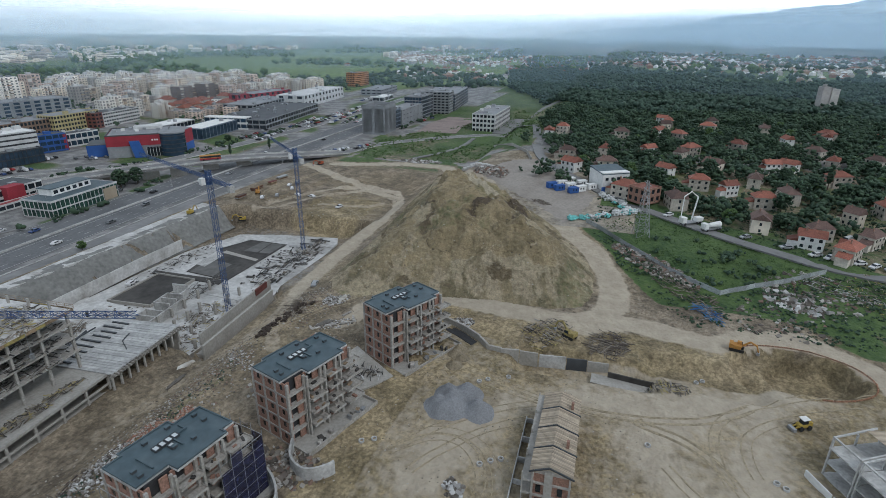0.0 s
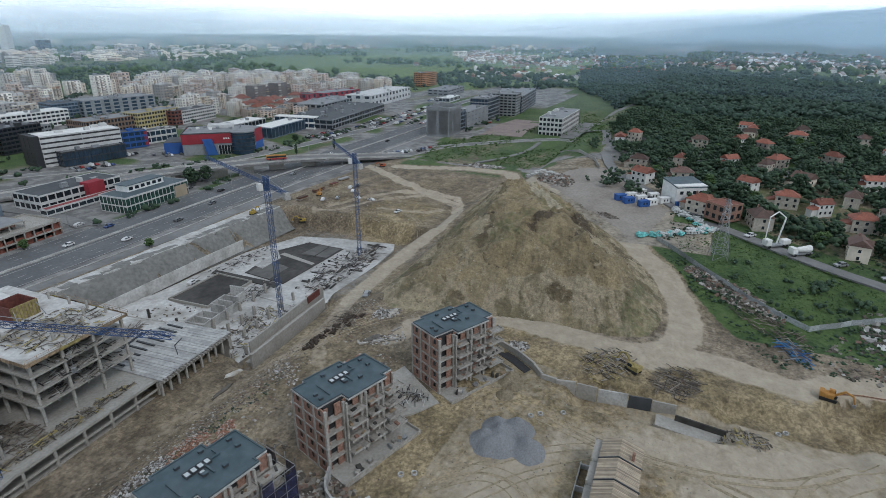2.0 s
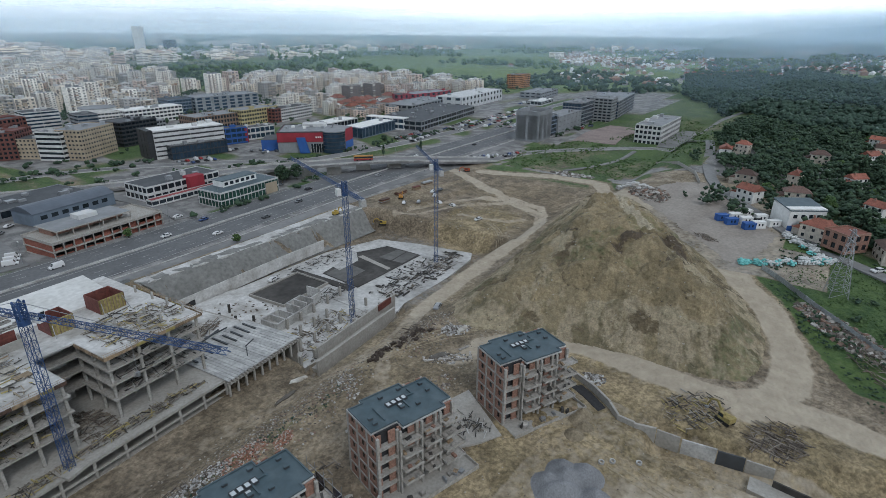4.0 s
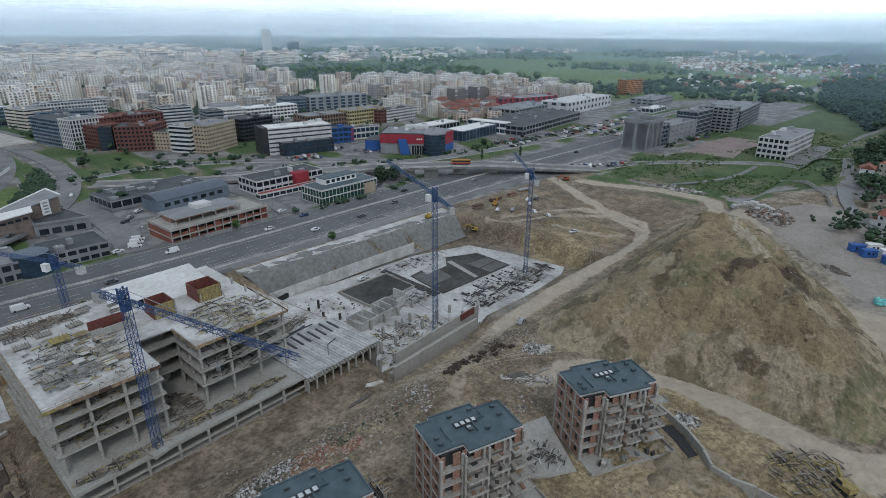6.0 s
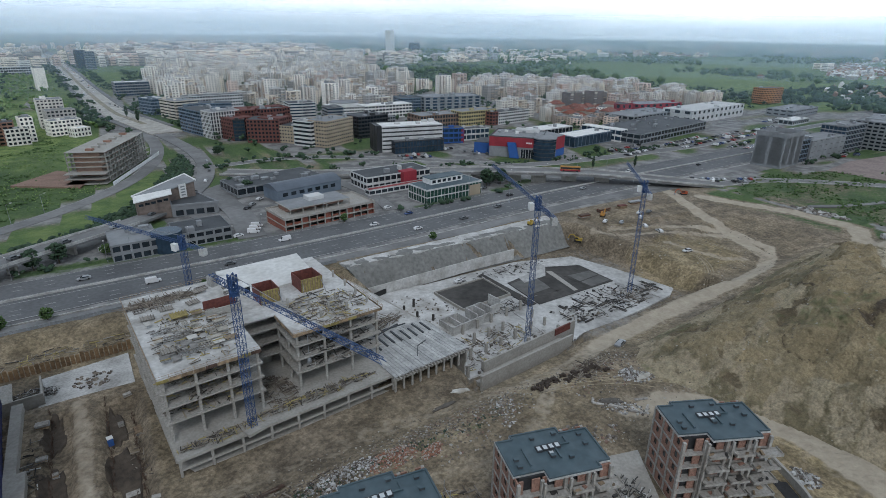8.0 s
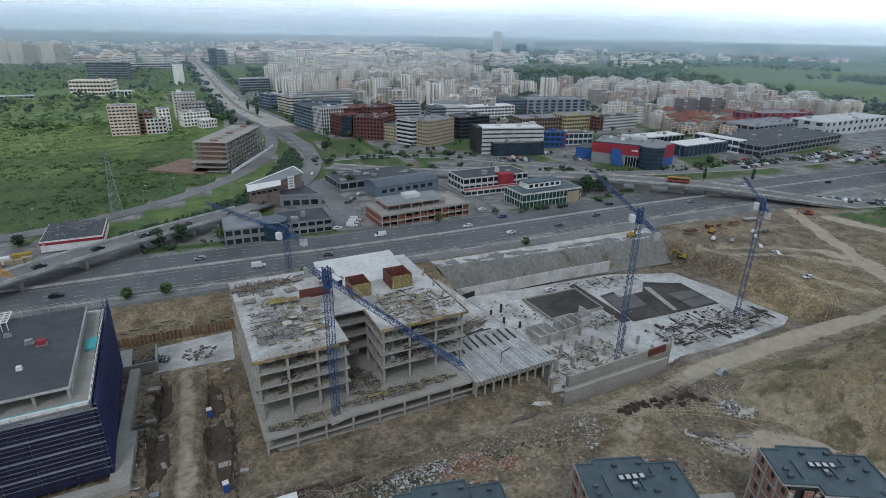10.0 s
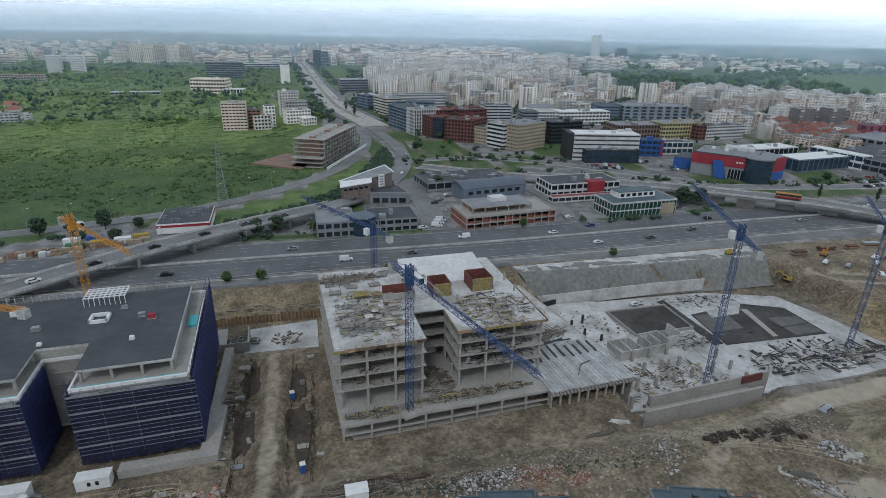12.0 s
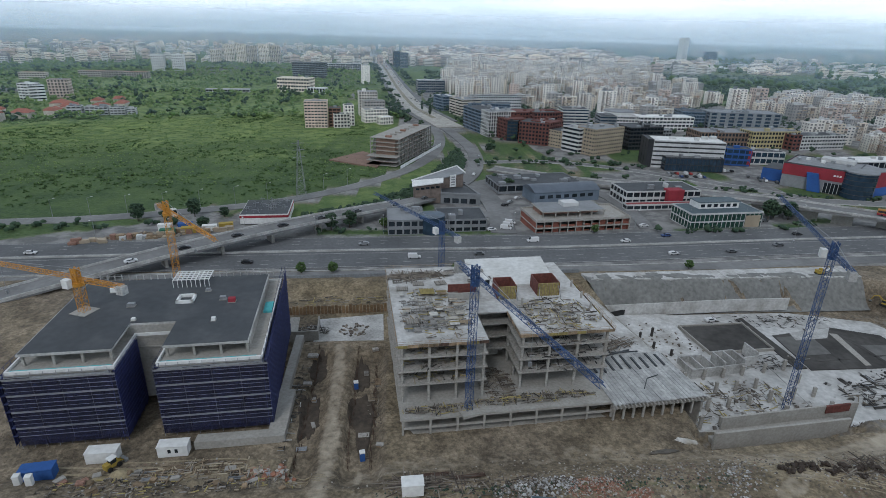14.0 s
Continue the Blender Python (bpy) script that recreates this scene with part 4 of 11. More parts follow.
part("pale_patch", Shape().prism([(160, 156.5), (172, 157.5), (178, 164.3), (161, 161.4)], -13.29, -13.24), CONCRETE_PALE, pit, "pale dusty patch on the wet slab")
part("pale_patch", Shape().prism([(172, 141), (174, 141), (177.5, 160), (175, 160.5)], -13.29, -13.24), CONCRETE, pit, "grey dusty patch on the wet slab")
for a, b in (((158, 144), (192, 147)), ((166, 142), (168, 164)), ((180, 140), (178, 160))):
    part("pale_strip", Shape().wall([a, b], -13.29, -13.25, 0.7), CONCRETE_DARK, pit)


def slope_height(x, y):
    v = Vector((x, y, 5))
    fold = noise.noise(Vector((x * 0.28 + 0.25 * y, y * 0.04, 2))) + 0.5 * noise.noise(Vector((x * 0.8, y * 0.06, 9)))
    return land(x, y) + 0.5 + 0.4 * noise.noise(v * 0.12) + 0.9 * fold * step(176.5, 180, y) * step(191, 186, y)


slope = sheet("sprayed_slope", span(96, 206, 0.8), span(177.5, 193, 0.6), slope_height, SHOTCRETE, lambda x, y: (0, 0, 0, 0))
ledge = Shape()
for k in range(44):
    x0 = 96 + k * 2.5
    w0, w1 = 186.6 + 1.2 * noise.noise(Vector((x0 * 0.12, 3, 0))), 186.6 + 1.2 * noise.noise(Vector(((x0 + 2.5) * 0.12, 3, 0)))
    ledge.prism([(x0, w0), (x0 + 2.5, w1), (x0 + 2.5, 192 + (x0 - 95) * 0.04), (x0, 192 + (x0 - 97) * 0.04)], -6.5, -3.85 + 0.3 * noise.noise(Vector((x0 * 0.2, 8, 0))))
solid("slope_ledge", ledge, ROOF_SCREED, "pale sprayed ledge along the top of the slope", "ledge", "structure")
tagged(slope, "grey sprayed-concrete slope below the highway", "retaining slope", kind="structure")
pit_wall = thing("basement_wall", "long poured concrete basement wall with red formwork", "concrete wall")
part("outer_wall", Shape().wall([(98.3, 101.4), (134.1, 104.9)], -9.5, -3.0, 0.6), CONCRETE, pit_wall)
part("inner_wall", Shape().wall([(103, 106.6), (141, 110.8)], -14, -3.0, 0.5), CONCRETE, pit_wall)
part("wall_footing", Shape().wall([(99, 104.2), (134, 107.6)], -14, -6.4, 4.0), CONCRETE, pit_wall)
part("formwork", Shape().wall([(131.5, 109.45), (138.4, 110.25)], -5.0, -2.9, 0.5), PLY_RED, pit_wall, "red formwork panel")


# ---- office block as bare concrete frame ----
def local_frame(x, y, rot, z=0):
    return pose(x, y, z, 0, 0, rot)


LEVELS = [0.5, 5.6, 9.2, 12.7, 16.0]
frame_block = thing("concrete_frame_building", "unfinished bare concrete office building with open floors", "building", (26.5, 110.5, 0), 4.8)
for lv in LEVELS[1:]:
    sl = Shape()
    sl.prism([(0, 0), (20.5, 0), (20.5, 13), (28.5, 13), (28.5, 1.5), (51, 1.5), (51, 42), (0, 42)], lv - 0.35, lv)
    part("floor_slab", sl, ROOF_SCREED if lv == 16.0 else FRAME_PALE, frame_block)
cols = [(u, v) for u in (0.8, 7.0, 13.4, 19.7) for v in (0.8, 7, 13.4, 20, 27, 34, 41.2)]
cols += [(u, v) for u in (29.3, 36, 43, 50.2) for v in (2.3, 8, 14, 20, 27, 34, 41.2)]
for u, v in cols:
    part("column", Shape().box(u - 0.28, u + 0.28, v - 0.28, v + 0.28, 0.5, 15.65), FRAME_PALE, frame_block)
for a, b in (((9, 16), (17, 16)), ((9, 24), (17, 24)), ((9, 16), (9, 24)), ((17, 16), (17, 24)), ((32, 20), (47, 20)), ((32, 20), (32, 30)), ((47, 20), (47, 30)), ((21, 18), (28, 18)), ((0.3, 28), (20, 28)), ((30, 34), (50.5, 34))):
    part("core_wall", Shape().wall([a, b], 0.5, 15.65, 0.3), CONCRETE, frame_block)
part("back_wall", Shape().wall([(0.5, 41.6), (50.5, 41.6)], -4, 15.65, 0.3), CONCRETE, frame_block)
part("raised_deck", Shape().prism([(22, 27), (46, 27), (48, 46), (24, 46)], 16.01, 16.5), mat("white_dusty_screed", (0.62, 0.62, 0.60), vary=0.12, fine=0.8, coarse=0.15, tint=(0.45, 0.44, 0.41)), frame_block, "white dusty raised roof deck")
part("podium_slab", Shape().prism([(0, -5.6), (51, -5.6), (51, 42), (0, 42)], -0.1, 0.5), CONCRETE, frame_block)
part("podium_slab", Shape().prism([(0.3, -5.2), (50.5, -5.2), (50.5, 41), (0.3, 41)], -4.4, -3.9), CONCRETE, frame_block)
pod = Shape().wall([(0.2, -5.4), (50.8, -5.4)], -2.3, -1.9, 0.4)
pod.wall([(0.2, -0.5), (50.8, -0.5)], -4, -0.1, 0.3)
part("podium_beam", pod, CONCRETE, frame_block)
for k in range(9):
    part("podium_column", Shape().box(k * 6.2 + 0.2, k * 6.2 + 0.7, -5.5, -5.0, -4.0, -0.1), CONCRETE, frame_block)

deck = thing("ribbed_deck", "low concrete hall roofed with ribbed pale slab panels", "concrete deck", (76.5, 107.6, 0), 6)
for k in range(24):
    part("deck_panel", Shape().prism([(k + 0.04, rnd(-0.15, 0.15)), (k + 0.94, rnd(-0.15, 0.15)), (k + 0.94 - k * 0.04, 20), (k + 0.04 - k * 0.04, 20)], 0.5, 0.8 + rnd(-0.04, 0.06)), DECK_PANEL, deck)
part("deck_slab", Shape().prism([(0, 20), (22.6, 20), (19, 58), (0, 50)], -1.1, 0.3), ROOF_SCREED, deck)
for k in range(25):
    part("rib", Shape().box(0.3 + k * 0.97, 0.55 + k * 0.97, -0.7, 19.5, -0.1, 0.5), CONCRETE, deck)
part("edge_beam", Shape().box(0, 24, 0.3, 0.8, -0.8, -0.1), CONCRETE, deck)
for k in range(10):
    part("column", Shape().box(0.2 + k * 2.55, 0.65 + k * 2.55, 0.3, 0.75, -4.2, -0.8), CONCRETE, deck)
part("rear_wall", Shape().wall([(0, 8), (24, 8)], -4.2, -0.1, 0.3), CONCRETE, deck)
part("side_wall", Shape().wall([(23.6, 1), (22.7, 19.8), (19, 57)], -13.5, 0.4, 0.4), CONCRETE, deck)
bars = Shape()
for k in range(9):
    bars.beam((1.5 + 2.4 * k, 12.5 + rnd(-1, 1), 0.98), (1.6 + 2.4 * k, 17 + rnd(0, 2.5), 0.98), 0.5, 0.3)
bars.beam((10, 4.5, 0.95), (13, 8.5, 0.95), 0.2).beam((13, 8.5, 0.95), (16.5, 9.5, 0.95), 0.2)
bars.beam((4, 19, 1.0), (15, 21.5, 1.0), 0.35).beam((3, 20, 1.0), (13, 23.5, 1.0), 0.3).beam((8, 21, 1.0), (17, 20.5, 1.0), 0.3)
part("joint_bar", bars, ROOF_DARK, deck, "dark steel bars in open joints")

# ---- office block wrapped in blue net ----
net_block = thing("netted_office_building", "office building wrapped in dark blue scaffold netting", "building", (-52.5, 105.5, 0), 5.0)
BLUE_TUBE = mat("blue_painted_tube", (0.035, 0.045, 0.13), vary=0.3)
U_PLAN = [(0, 0), (20.5, 0), (20.5, 13), (28.5, 13), (28.5, 0), (50, 0), (50, 40), (0, 40)]
U_TOP = [(1.5, 2.5), (19.5, 2.5), (19.5, 13.5), (29.5, 13.5), (29.5, 2.5), (47, 2.5), (47, 38), (1.5, 38)]
for lv in (-2, 1.6, 5.0, 8.2, 11.2, 14.0):
    part("floor_slab", Shape().prism(U_PLAN, lv - 0.4, lv), CONCRETE, net_block)
part("roof_slab", Shape().prism(U_TOP, 16.6, 17.1), CONCRETE_PALE, net_block)
part("roof_felt", Shape().prism([(u + (0.25 if u < 25 else -0.25) * (1 if u in (1.5, 47) else 0), v + (0.25 if v == 2.5 else -0.25 if v == 38 else 0)) for u, v in U_TOP], 17.1, 17.2), ROOF_DARK, net_block, "dark grey felt roof")
rim = Shape().ring(U_PLAN, 14.0, 14.7, 0.35)
part("terrace_parapet", rim, WHITE, net_block, "pale terrace parapet")
trq = Shape()
trq.box(0.6, 19.6, 0.6, 1.2, 14.0, 14.35).box(29.2, 48.6, 0.6, 1.2, 14.0, 14.35).box(47.4, 49.5, 21, 26, 14.0, 14.6)
part("insulation", trq, TURQ, net_block, "turquoise insulation along the terrace")
for u in (2.2, 8, 13.5, 19, 30, 35.5, 41, 46.5):
    part("column", Shape().box(u - 0.25, u + 0.25, 3, 3.5, -2, 16.6), CONCRETE, net_block)
part("inner_wall", Shape().wall([(2, 12.4), (19, 12.4), (19, 13.4), (30, 13.4), (30, 12.4), (46.5, 12.4)], -2, 16.6, 0.3).wall([(46.6, 5), (46.6, 37.5)], -2, 16.6, 0.3), CONCRETE, net_block)
FACES = [((0, -1.1), (20.9, -1.1)), ((20.9, -1.1), (20.9, 12)), ((28.1, 12), (28.1, -1.1)), ((28.1, -1.1), (51.1, -1.1)), ((51.1, -1.1), (51.1, 40.5)), ((-1.1, 40.5), (-1.1, -1.1))]
for face_no, (a, b) in enumerate(FACES):
    flank = face_no in (1, 2, 4, 5)
    over_top = 3.6 if face_no == 4 else 0.0
    L = math.dist(a, b)
    k = max(2, round(L / 5.2))
    for i in range(k):
        p = [a[j] + (b[j] - a[j]) * i / k for j in (0, 1)]
        q = [a[j] + (b[j] - a[j]) * (i + 0.985) / k for j in (0, 1)]
        part("net_panel", Shape().wall([p, q], -2.6, 13.6 + rnd(-0.3, 0.4) + over_top * (0.25 + 0.75 * (i + 0.5) / k), 0.04), NET_DENSE if flank else NET_BLUE, net_block)
    sc = Shape()
    d = Vector((b[0] - a[0], b[1] - a[1])).normalized()
    inn = Vector((-d.y, d.x)) * 0.95
    for i in range(int(L / 2.4) + 1):
        p = Vector(a) + d * min(i * 2.4, L)
        for o in (inn * 0.12, inn):
            sc.beam((*(p + o), -3.4), (*(p + o), 14.6 + over_top * (0.3 + 0.7 * min(i * 2.4, L) / L)), 0.09)
    for z in (-0.2, 1.8, 3.8, 5.8, 7.8, 9.8, 11.8, 13.6):
        front = -inn.normalized() * 0.12
        sc.beam((a[0] + front.x, a[1] + front.y, z + 1), (b[0] + front.x, b[1] + front.y, z + 1), 0.06)
        strong = z in (1.8, 5.8, 9.8, 13.6) and not flank
        sc.beam((a[0] + front.x, a[1] + front.y, z), (b[0] + front.x, b[1] + front.y, z), 0.1, 0.42 if strong else 0.1)
        m2 = Vector(a) + inn / 2
        e2 = Vector(b) + inn / 2
        sc.beam((*m2, z), (*e2, z), 0.8, 0.08)
    tagged(part("scaffold", sc, BLUE_TUBE if flank else STEEL, net_block, "tube scaffold with planks"), kind="stuff")
solid("netted_building_apron", Shape().prism([(-17, 103.0), (1.6, 104.4), (1.2, 121), (-0.4, 121), (-0.8, 147), (-3, 147), (-2.2, 106.6), (-17, 105.6)], -4.4, -2.1), CONCRETE, "concrete apron round the netted building", "concrete slab", "structure")
gal = Shape()
for k in range(28):
    gal.beam((1 + k * 1.75, 37.5, 17.2), (1 + k * 1.75, 37.5, 18.9), 0.2)
gal.beam((1, 37.5, 18.5), (48, 37.5, 18.5), 0.1)
tagged(part("roof_rail", gal, CONCRETE_PALE, net_block, "pale guard posts along the roof edge"), kind="stuff")
grid = Shape()
for k in range(9):
    grid.beam((24 + k * 1.1, 31.5, 19.2), (24 + k * 1.1, 37, 19.2), 0.22)
    grid.beam((24 + k * 1.1, 31.5, 17.2), (24 + k * 1.1, 31.5, 19.2), 0.12)
for k in range(5):
    grid.beam((24, 31.7 + k * 1.3, 19.3), (33, 31.7 + k * 1.3, 19.3), 0.22)
part("plant_grid", grid, WHITE, net_block, "white steel grid for roof plant")
hatch = Shape().box(27, 31, 22, 22.5, 17.2, 18).box(27, 31, 25.5, 26, 17.2, 18).box(27, 27.5, 22, 26, 17.2, 18).box(30.5, 31, 22, 26, 17.2, 18)
part("roof_hatch", hatch, WHITE, net_block, "white framed roof opening")


# ---- tower cranes ----
def lattice(sh, p, q, w, bay, bar, tri=False):
    """A lattice boom from p to q."""
    p, q = Vector(p), Vector(q)
    d = (q - p).normalized()
    up = Vector((0, 0, 1)) if abs(d.z) < 0.9 else Vector((1, 0, 0))
    a = d.cross(up).normalized()
    b = a.cross(d).normalized()
    offs = [a * -w / 2 + b * -w / 2, a * w / 2 + b * -w / 2, a * w / 2 + b * w / 2, a * -w / 2 + b * w / 2]
    if tri:
        offs = [a * -w / 2, a * w / 2, b * w * 0.95]
    for o in offs:
        sh.beam(p + o, q + o, bar * 1.5)
    n = max(2, round((q - p).length / bay))
    for i in range(n):
        s, e = p + (q - p) * i / n, p + (q - p) * (i + 1) / n
        for j in range(len(offs)):
            o1, o2 = offs[j], offs[(j + 1) % len(offs)]
            sh.beam(s + o1, e + o2, bar)
            if i % 2 == 0:
                sh.beam(s + o2, e + o1, bar * 0.8)
            sh.beam(s + o1, s + o2, bar)
    return sh


def tower_crane(label, x, y, z0, z1, heading, reach, back, paint, width=1.35):
    """heading: compass-like angle of the jib, counter-clockwise from +x."""
    cr = thing("tower_crane", label, "tower crane", (x, y, z0), heading, "tower cranes")
    h = z1 - z0
    part("mast", lattice(Shape(), (0, 0, 0), (0, 0, h - 1), width, 1.9, 0.065), paint, cr)
    part("base", Shape().box(-2.2, 2.2, -2.2, 2.2, -0.3, 0.35), CONCRETE, cr, "concrete crane base")
    part("slewing_ring", Shape().cyl(0, 0, width * 0.72, h - 1.2, h - 0.3, 14), paint, cr)
    part("jib", lattice(Shape(), (1, 0, h + 0.5), (reach, 0, h + 1.1), 1.0, 1.7, 0.062, True), paint, cr)
    part("counter_jib", lattice(Shape(), (-1, 0, h + 0.4), (-back, 0, h + 0.4), 0.9, 1.6, 0.07), paint, cr)
    part("tower_head", lattice(Shape(), (0, 0, h - 0.3), (0, 0, h + 3.2), 1.2, 1.2, 0.15), paint, cr)
    cw = Shape()
    for k in range(3):
        cw.box(-back - 0.3 + k * 0.65, -back + 0.25 + k * 0.65, -0.8, 0.8, h - 1.5, h + 0.5)
    part("counterweight", cw, CONCRETE_PALE, cr, "pale concrete counterweight blocks")
    cab = part("cab", Shape().box(0.4, 2.1, 1.0, 2.3, h - 1.3, h + 0.8), WHITE, cr, "white operator cab")
    part("cab_window", Shape().box(2.1, 2.14, 1.1, 2.2, h - 0.6, h + 0.6), GLASS_DARK, cab)
    ties = Shape().beam((0, 0, h + 3.1), (reach * 0.6, 0, h + 1.8), 0.09).beam((0, 0, h + 3.1), (-back + 1, 0, h + 0.8), 0.09)
    part("tie_bar", ties, STEEL, cr)
    hook = Shape().beam((reach * 0.55, 0, h + 0.6), (reach * 0.55, 0, h - 6), 0.06).box(reach * 0.55 - 0.25, reach * 0.55 + 0.25, -0.25, 0.25, h - 6.8, h - 6)
    part("hook_block", hook, STEEL, cr)
    return cr


BLUE_CRANE = "blue lattice tower crane with pale counterweights"
tower_crane(BLUE_CRANE + " beside the basement slabs", 131.5, 121.3, -14, 32.6, 69, 49, 13, CRANE_BLUE)
tower_crane(BLUE_CRANE + " behind the basement slabs", 190, 129.4, -13.6, 28, 50, 38, 9, CRANE_BLUE)
tower_crane(BLUE_CRANE + " on the concrete frame podium", 42.3, 107.6, 0.5, 33.2, -71.7, 41, 8.5, CRANE_BLUE)
tower_crane(BLUE_CRANE + " behind the concrete frame building", 40.7, 172, -7, 21, 121, 45, 9, CRANE_BLUE)
ORANGE_CRANE = "orange lattice tower crane"
tower_crane(ORANGE_CRANE + " behind the netted building", -41, 165, -7, 29.6, -51, 36, 8, CRANE_ORANGE, 1.7)
tower_crane(ORANGE_CRANE + " rising through the netted roof", -47, 126.6, 17, 25.2, 160, 42, 13, CRANE_ORANGE, 1.7)


# ---- apartment blocks of brick infill ----
def apartment(label, x, y, rot, netted=False):
    """Five storeys with a setback attic, brick infill in a concrete frame, and balconies along the south side."""
    ap = thing("apartment_block", label, "apartment building", (x, y, 0), rot, "brick apartment blocks")
    W, D, ST, ZR = 16.5, 10.0, 2.85, 14.3
    hw, hd = W / 2, D / 2
    for k in range(5):
        z = k * ST
        part("floor_slab", Shape().box(-hw - 0.24, hw + 0.24, -hd - 0.2, hd + 0.24, z - 0.36, z), FRAME_PALE, ap)
    # solid near-black box: the rooms' shade is put into its colour
    part("core", Shape().box(-hw + 0.6, hw - 0.6, -hd + 1.2, hd - 0.5, 0, ZR - 0.3), DARK, ap, "near-black fill for the shade inside the rooms")
    # frame columns
    for u in (-hw, -hw + 4.1, -hw + 8.25, -hw + 12.4, hw):
        for v in (-hd, hd):
            part("column", Shape().box(u - 0.26, u + 0.26, v - 0.26, v + 0.26, 0, ZR - 0.3), FRAME_PALE, ap)
    for u in (-hw, hw):
        for v in (-hd + 3.3, -hd + 6.7):
            part("column", Shape().box(u - 0.26, u + 0.26, v - 0.24, v + 0.24, 0, ZR - 0.3), FRAME_PALE, ap)
    # brick panels: short sides with a window each, long sides with wide openings
    for k in range(5):
        z0, z1 = k * ST, (k + 1) * ST - 0.25
        for u, sgn in ((-hw, -1), (hw, 1)):
            for v0 in (-hd + 0.22, -hd + 3.52, -hd + 6.92):
                v1 = v0 + (2.9 if v0 < 1.5 else 2.86)
                s = Shape()
                a, b = v0 + 0.95, v0 + 1.85
                lo, hi = z0 + 0.9, z0 + 2.15
                for q0, q1, r0, r1 in ((v0, a, z0, z1), (b, v1, z0, z1), (a, b, z0, lo), (a, b, hi, z1)):
                    s.box(u - 0.12, u + 0.12, q0, q1, r0, r1)
                wall = part("brick_panel", s, BRICK, ap)
                part("window", Shape().box(u - 0.06 - 0.04 * sgn, u + 0.06 - 0.04 * sgn, a, b, lo, hi), GLASS_DARK, wall)
        for i in range(4):
            u0 = -hw + 0.22 + i * 4.13
            s, n = Shape(), Shape()
            n.box(u0, u0 + 3.7, hd - 0.12, hd + 0.12, z0, z0 + 0.9)
            part("brick_panel", n, BRICK, ap)
            for q0, q1 in ((0, 1.2), (2.6, 3.7)):
                part("brick_panel", Shape().box(u0 + q0, u0 + q1, hd - 0.12, hd + 0.12, z0 + 0.9, z1), BRICK, ap)
            for q0, q1 in ((0, 0.8), (2.3, 3.7)):
                part("brick_panel", Shape().box(u0 + q0, u0 + q1, -hd + 0.5, -hd + 0.74, z0, z1), BRICK, ap)
    # balconies: thin slabs with a low upstand, longer at the lower floors, carried by slender piers
    for k in range(1, 5):
        z = k * ST
        for i, (u0, u1) in enumerate(((-4.0, 0.2), (1.0, 4.6), (5.0, hw + 1.4))):
            out = 1.7 + (0.5 if i == 2 else 0) + 0.45 * (4 - k) / 3
            s = Shape().box(u0, u1, -hd - out, -hd, z - 0.2, z)
            s.box(u0, u1, -hd - out, -hd - out + 0.14, z, z + 0.3).box(u0, u0 + 0.12, -hd - out, -hd, z, z + 0.3).box(u1 - 0.12, u1, -hd - out, -hd, z, z + 0.3)
            slab_ = part("balcony", s, FRAME_PALE, ap)
            for _ in range(2):
                a, c = rnd(u0 + 0.5, u1 - 0.7), -hd - rnd(0.5, out - 0.4)
                part("left_board", Shape().slab(a, c, rnd(0.4, 1.3), rnd(0.3, 0.7), rnd(0, 90), z, z + rnd(0.12, 0.5)), random.choice((RUBBLE, BRICK, TIMBER, CONCRETE_DARK)), slab_, "rubble and boards left on the balcony")
    for u in (-4.0, 0.6, 4.8):
        part("pier", Shape().box(u - 0.2, u + 0.2, -hd - 0.95, -hd - 0.55, 0, ZR - 0.3), FRAME_PALE, ap)
    # terraces of the ground floor
    part("terrace", Shape().prism([(-hw, -hd - 4.6), (hw + 2.8, -hd - 4.6), (hw + 2.8, hd), (hw, hd), (hw, -hd), (-hw, -hd)], -1.6, 0.05), CONCRETE, ap)
    tw = Shape().wall([(-hw - 0.2, -hd - 4.7), (hw + 2.9, -hd - 4.7), (hw + 2.9, hd)], -2.5, 0.75, 0.25)
    part("terrace_wall", tw, FRAME_PALE, ap)
    for _ in range(9):
        a, c = rnd(-hw + 1, hw + 2), -hd - rnd(2.4, 4.2)
        part("material_stack", Shape().slab(a, c, rnd(0.6, 1.8), rnd(0.4, 1.0), rnd(0, 90), 0.05, rnd(0.3, 1.0)), random.choice((TIMBER, CONCRETE_DARK, RUBBLE, STEEL)), ap, "building materials left on the terrace")
    # roof, stepped in plan
    R = [(-hw - 0.4, -hd + 1.5), (-hw + 5, -hd + 1.5), (-hw + 5, -hd - 0.5), (hw - 2, -hd - 0.5), (hw - 2, -hd + 0.8), (hw + 0.3, -hd + 0.8), (hw + 0.3, hd - 1.0), (hw - 5, hd - 1.0), (hw - 5, hd + 0.5), (-hw + 2.5, hd + 0.5), (-hw + 2.5, hd - 0.4), (-hw - 0.4, hd - 0.4)]
    part("roof_slab", Shape().prism(R, ZR - 0.35, ZR), CONCRETE_PALE, ap)
    roof = part("roof", Shape().prism([(a * 0.985, b * 0.98) for a, b in R], ZR, ZR + 0.12), ROOF_SLATE, ap, "blue-grey membrane roof")
    up = Shape().ring([(a * 0.99, b * 0.985) for a, b in R], ZR + 0.1, ZR + 0.32, 0.25)
    part("roof_upstand", up, ROOF_SLATE, roof)
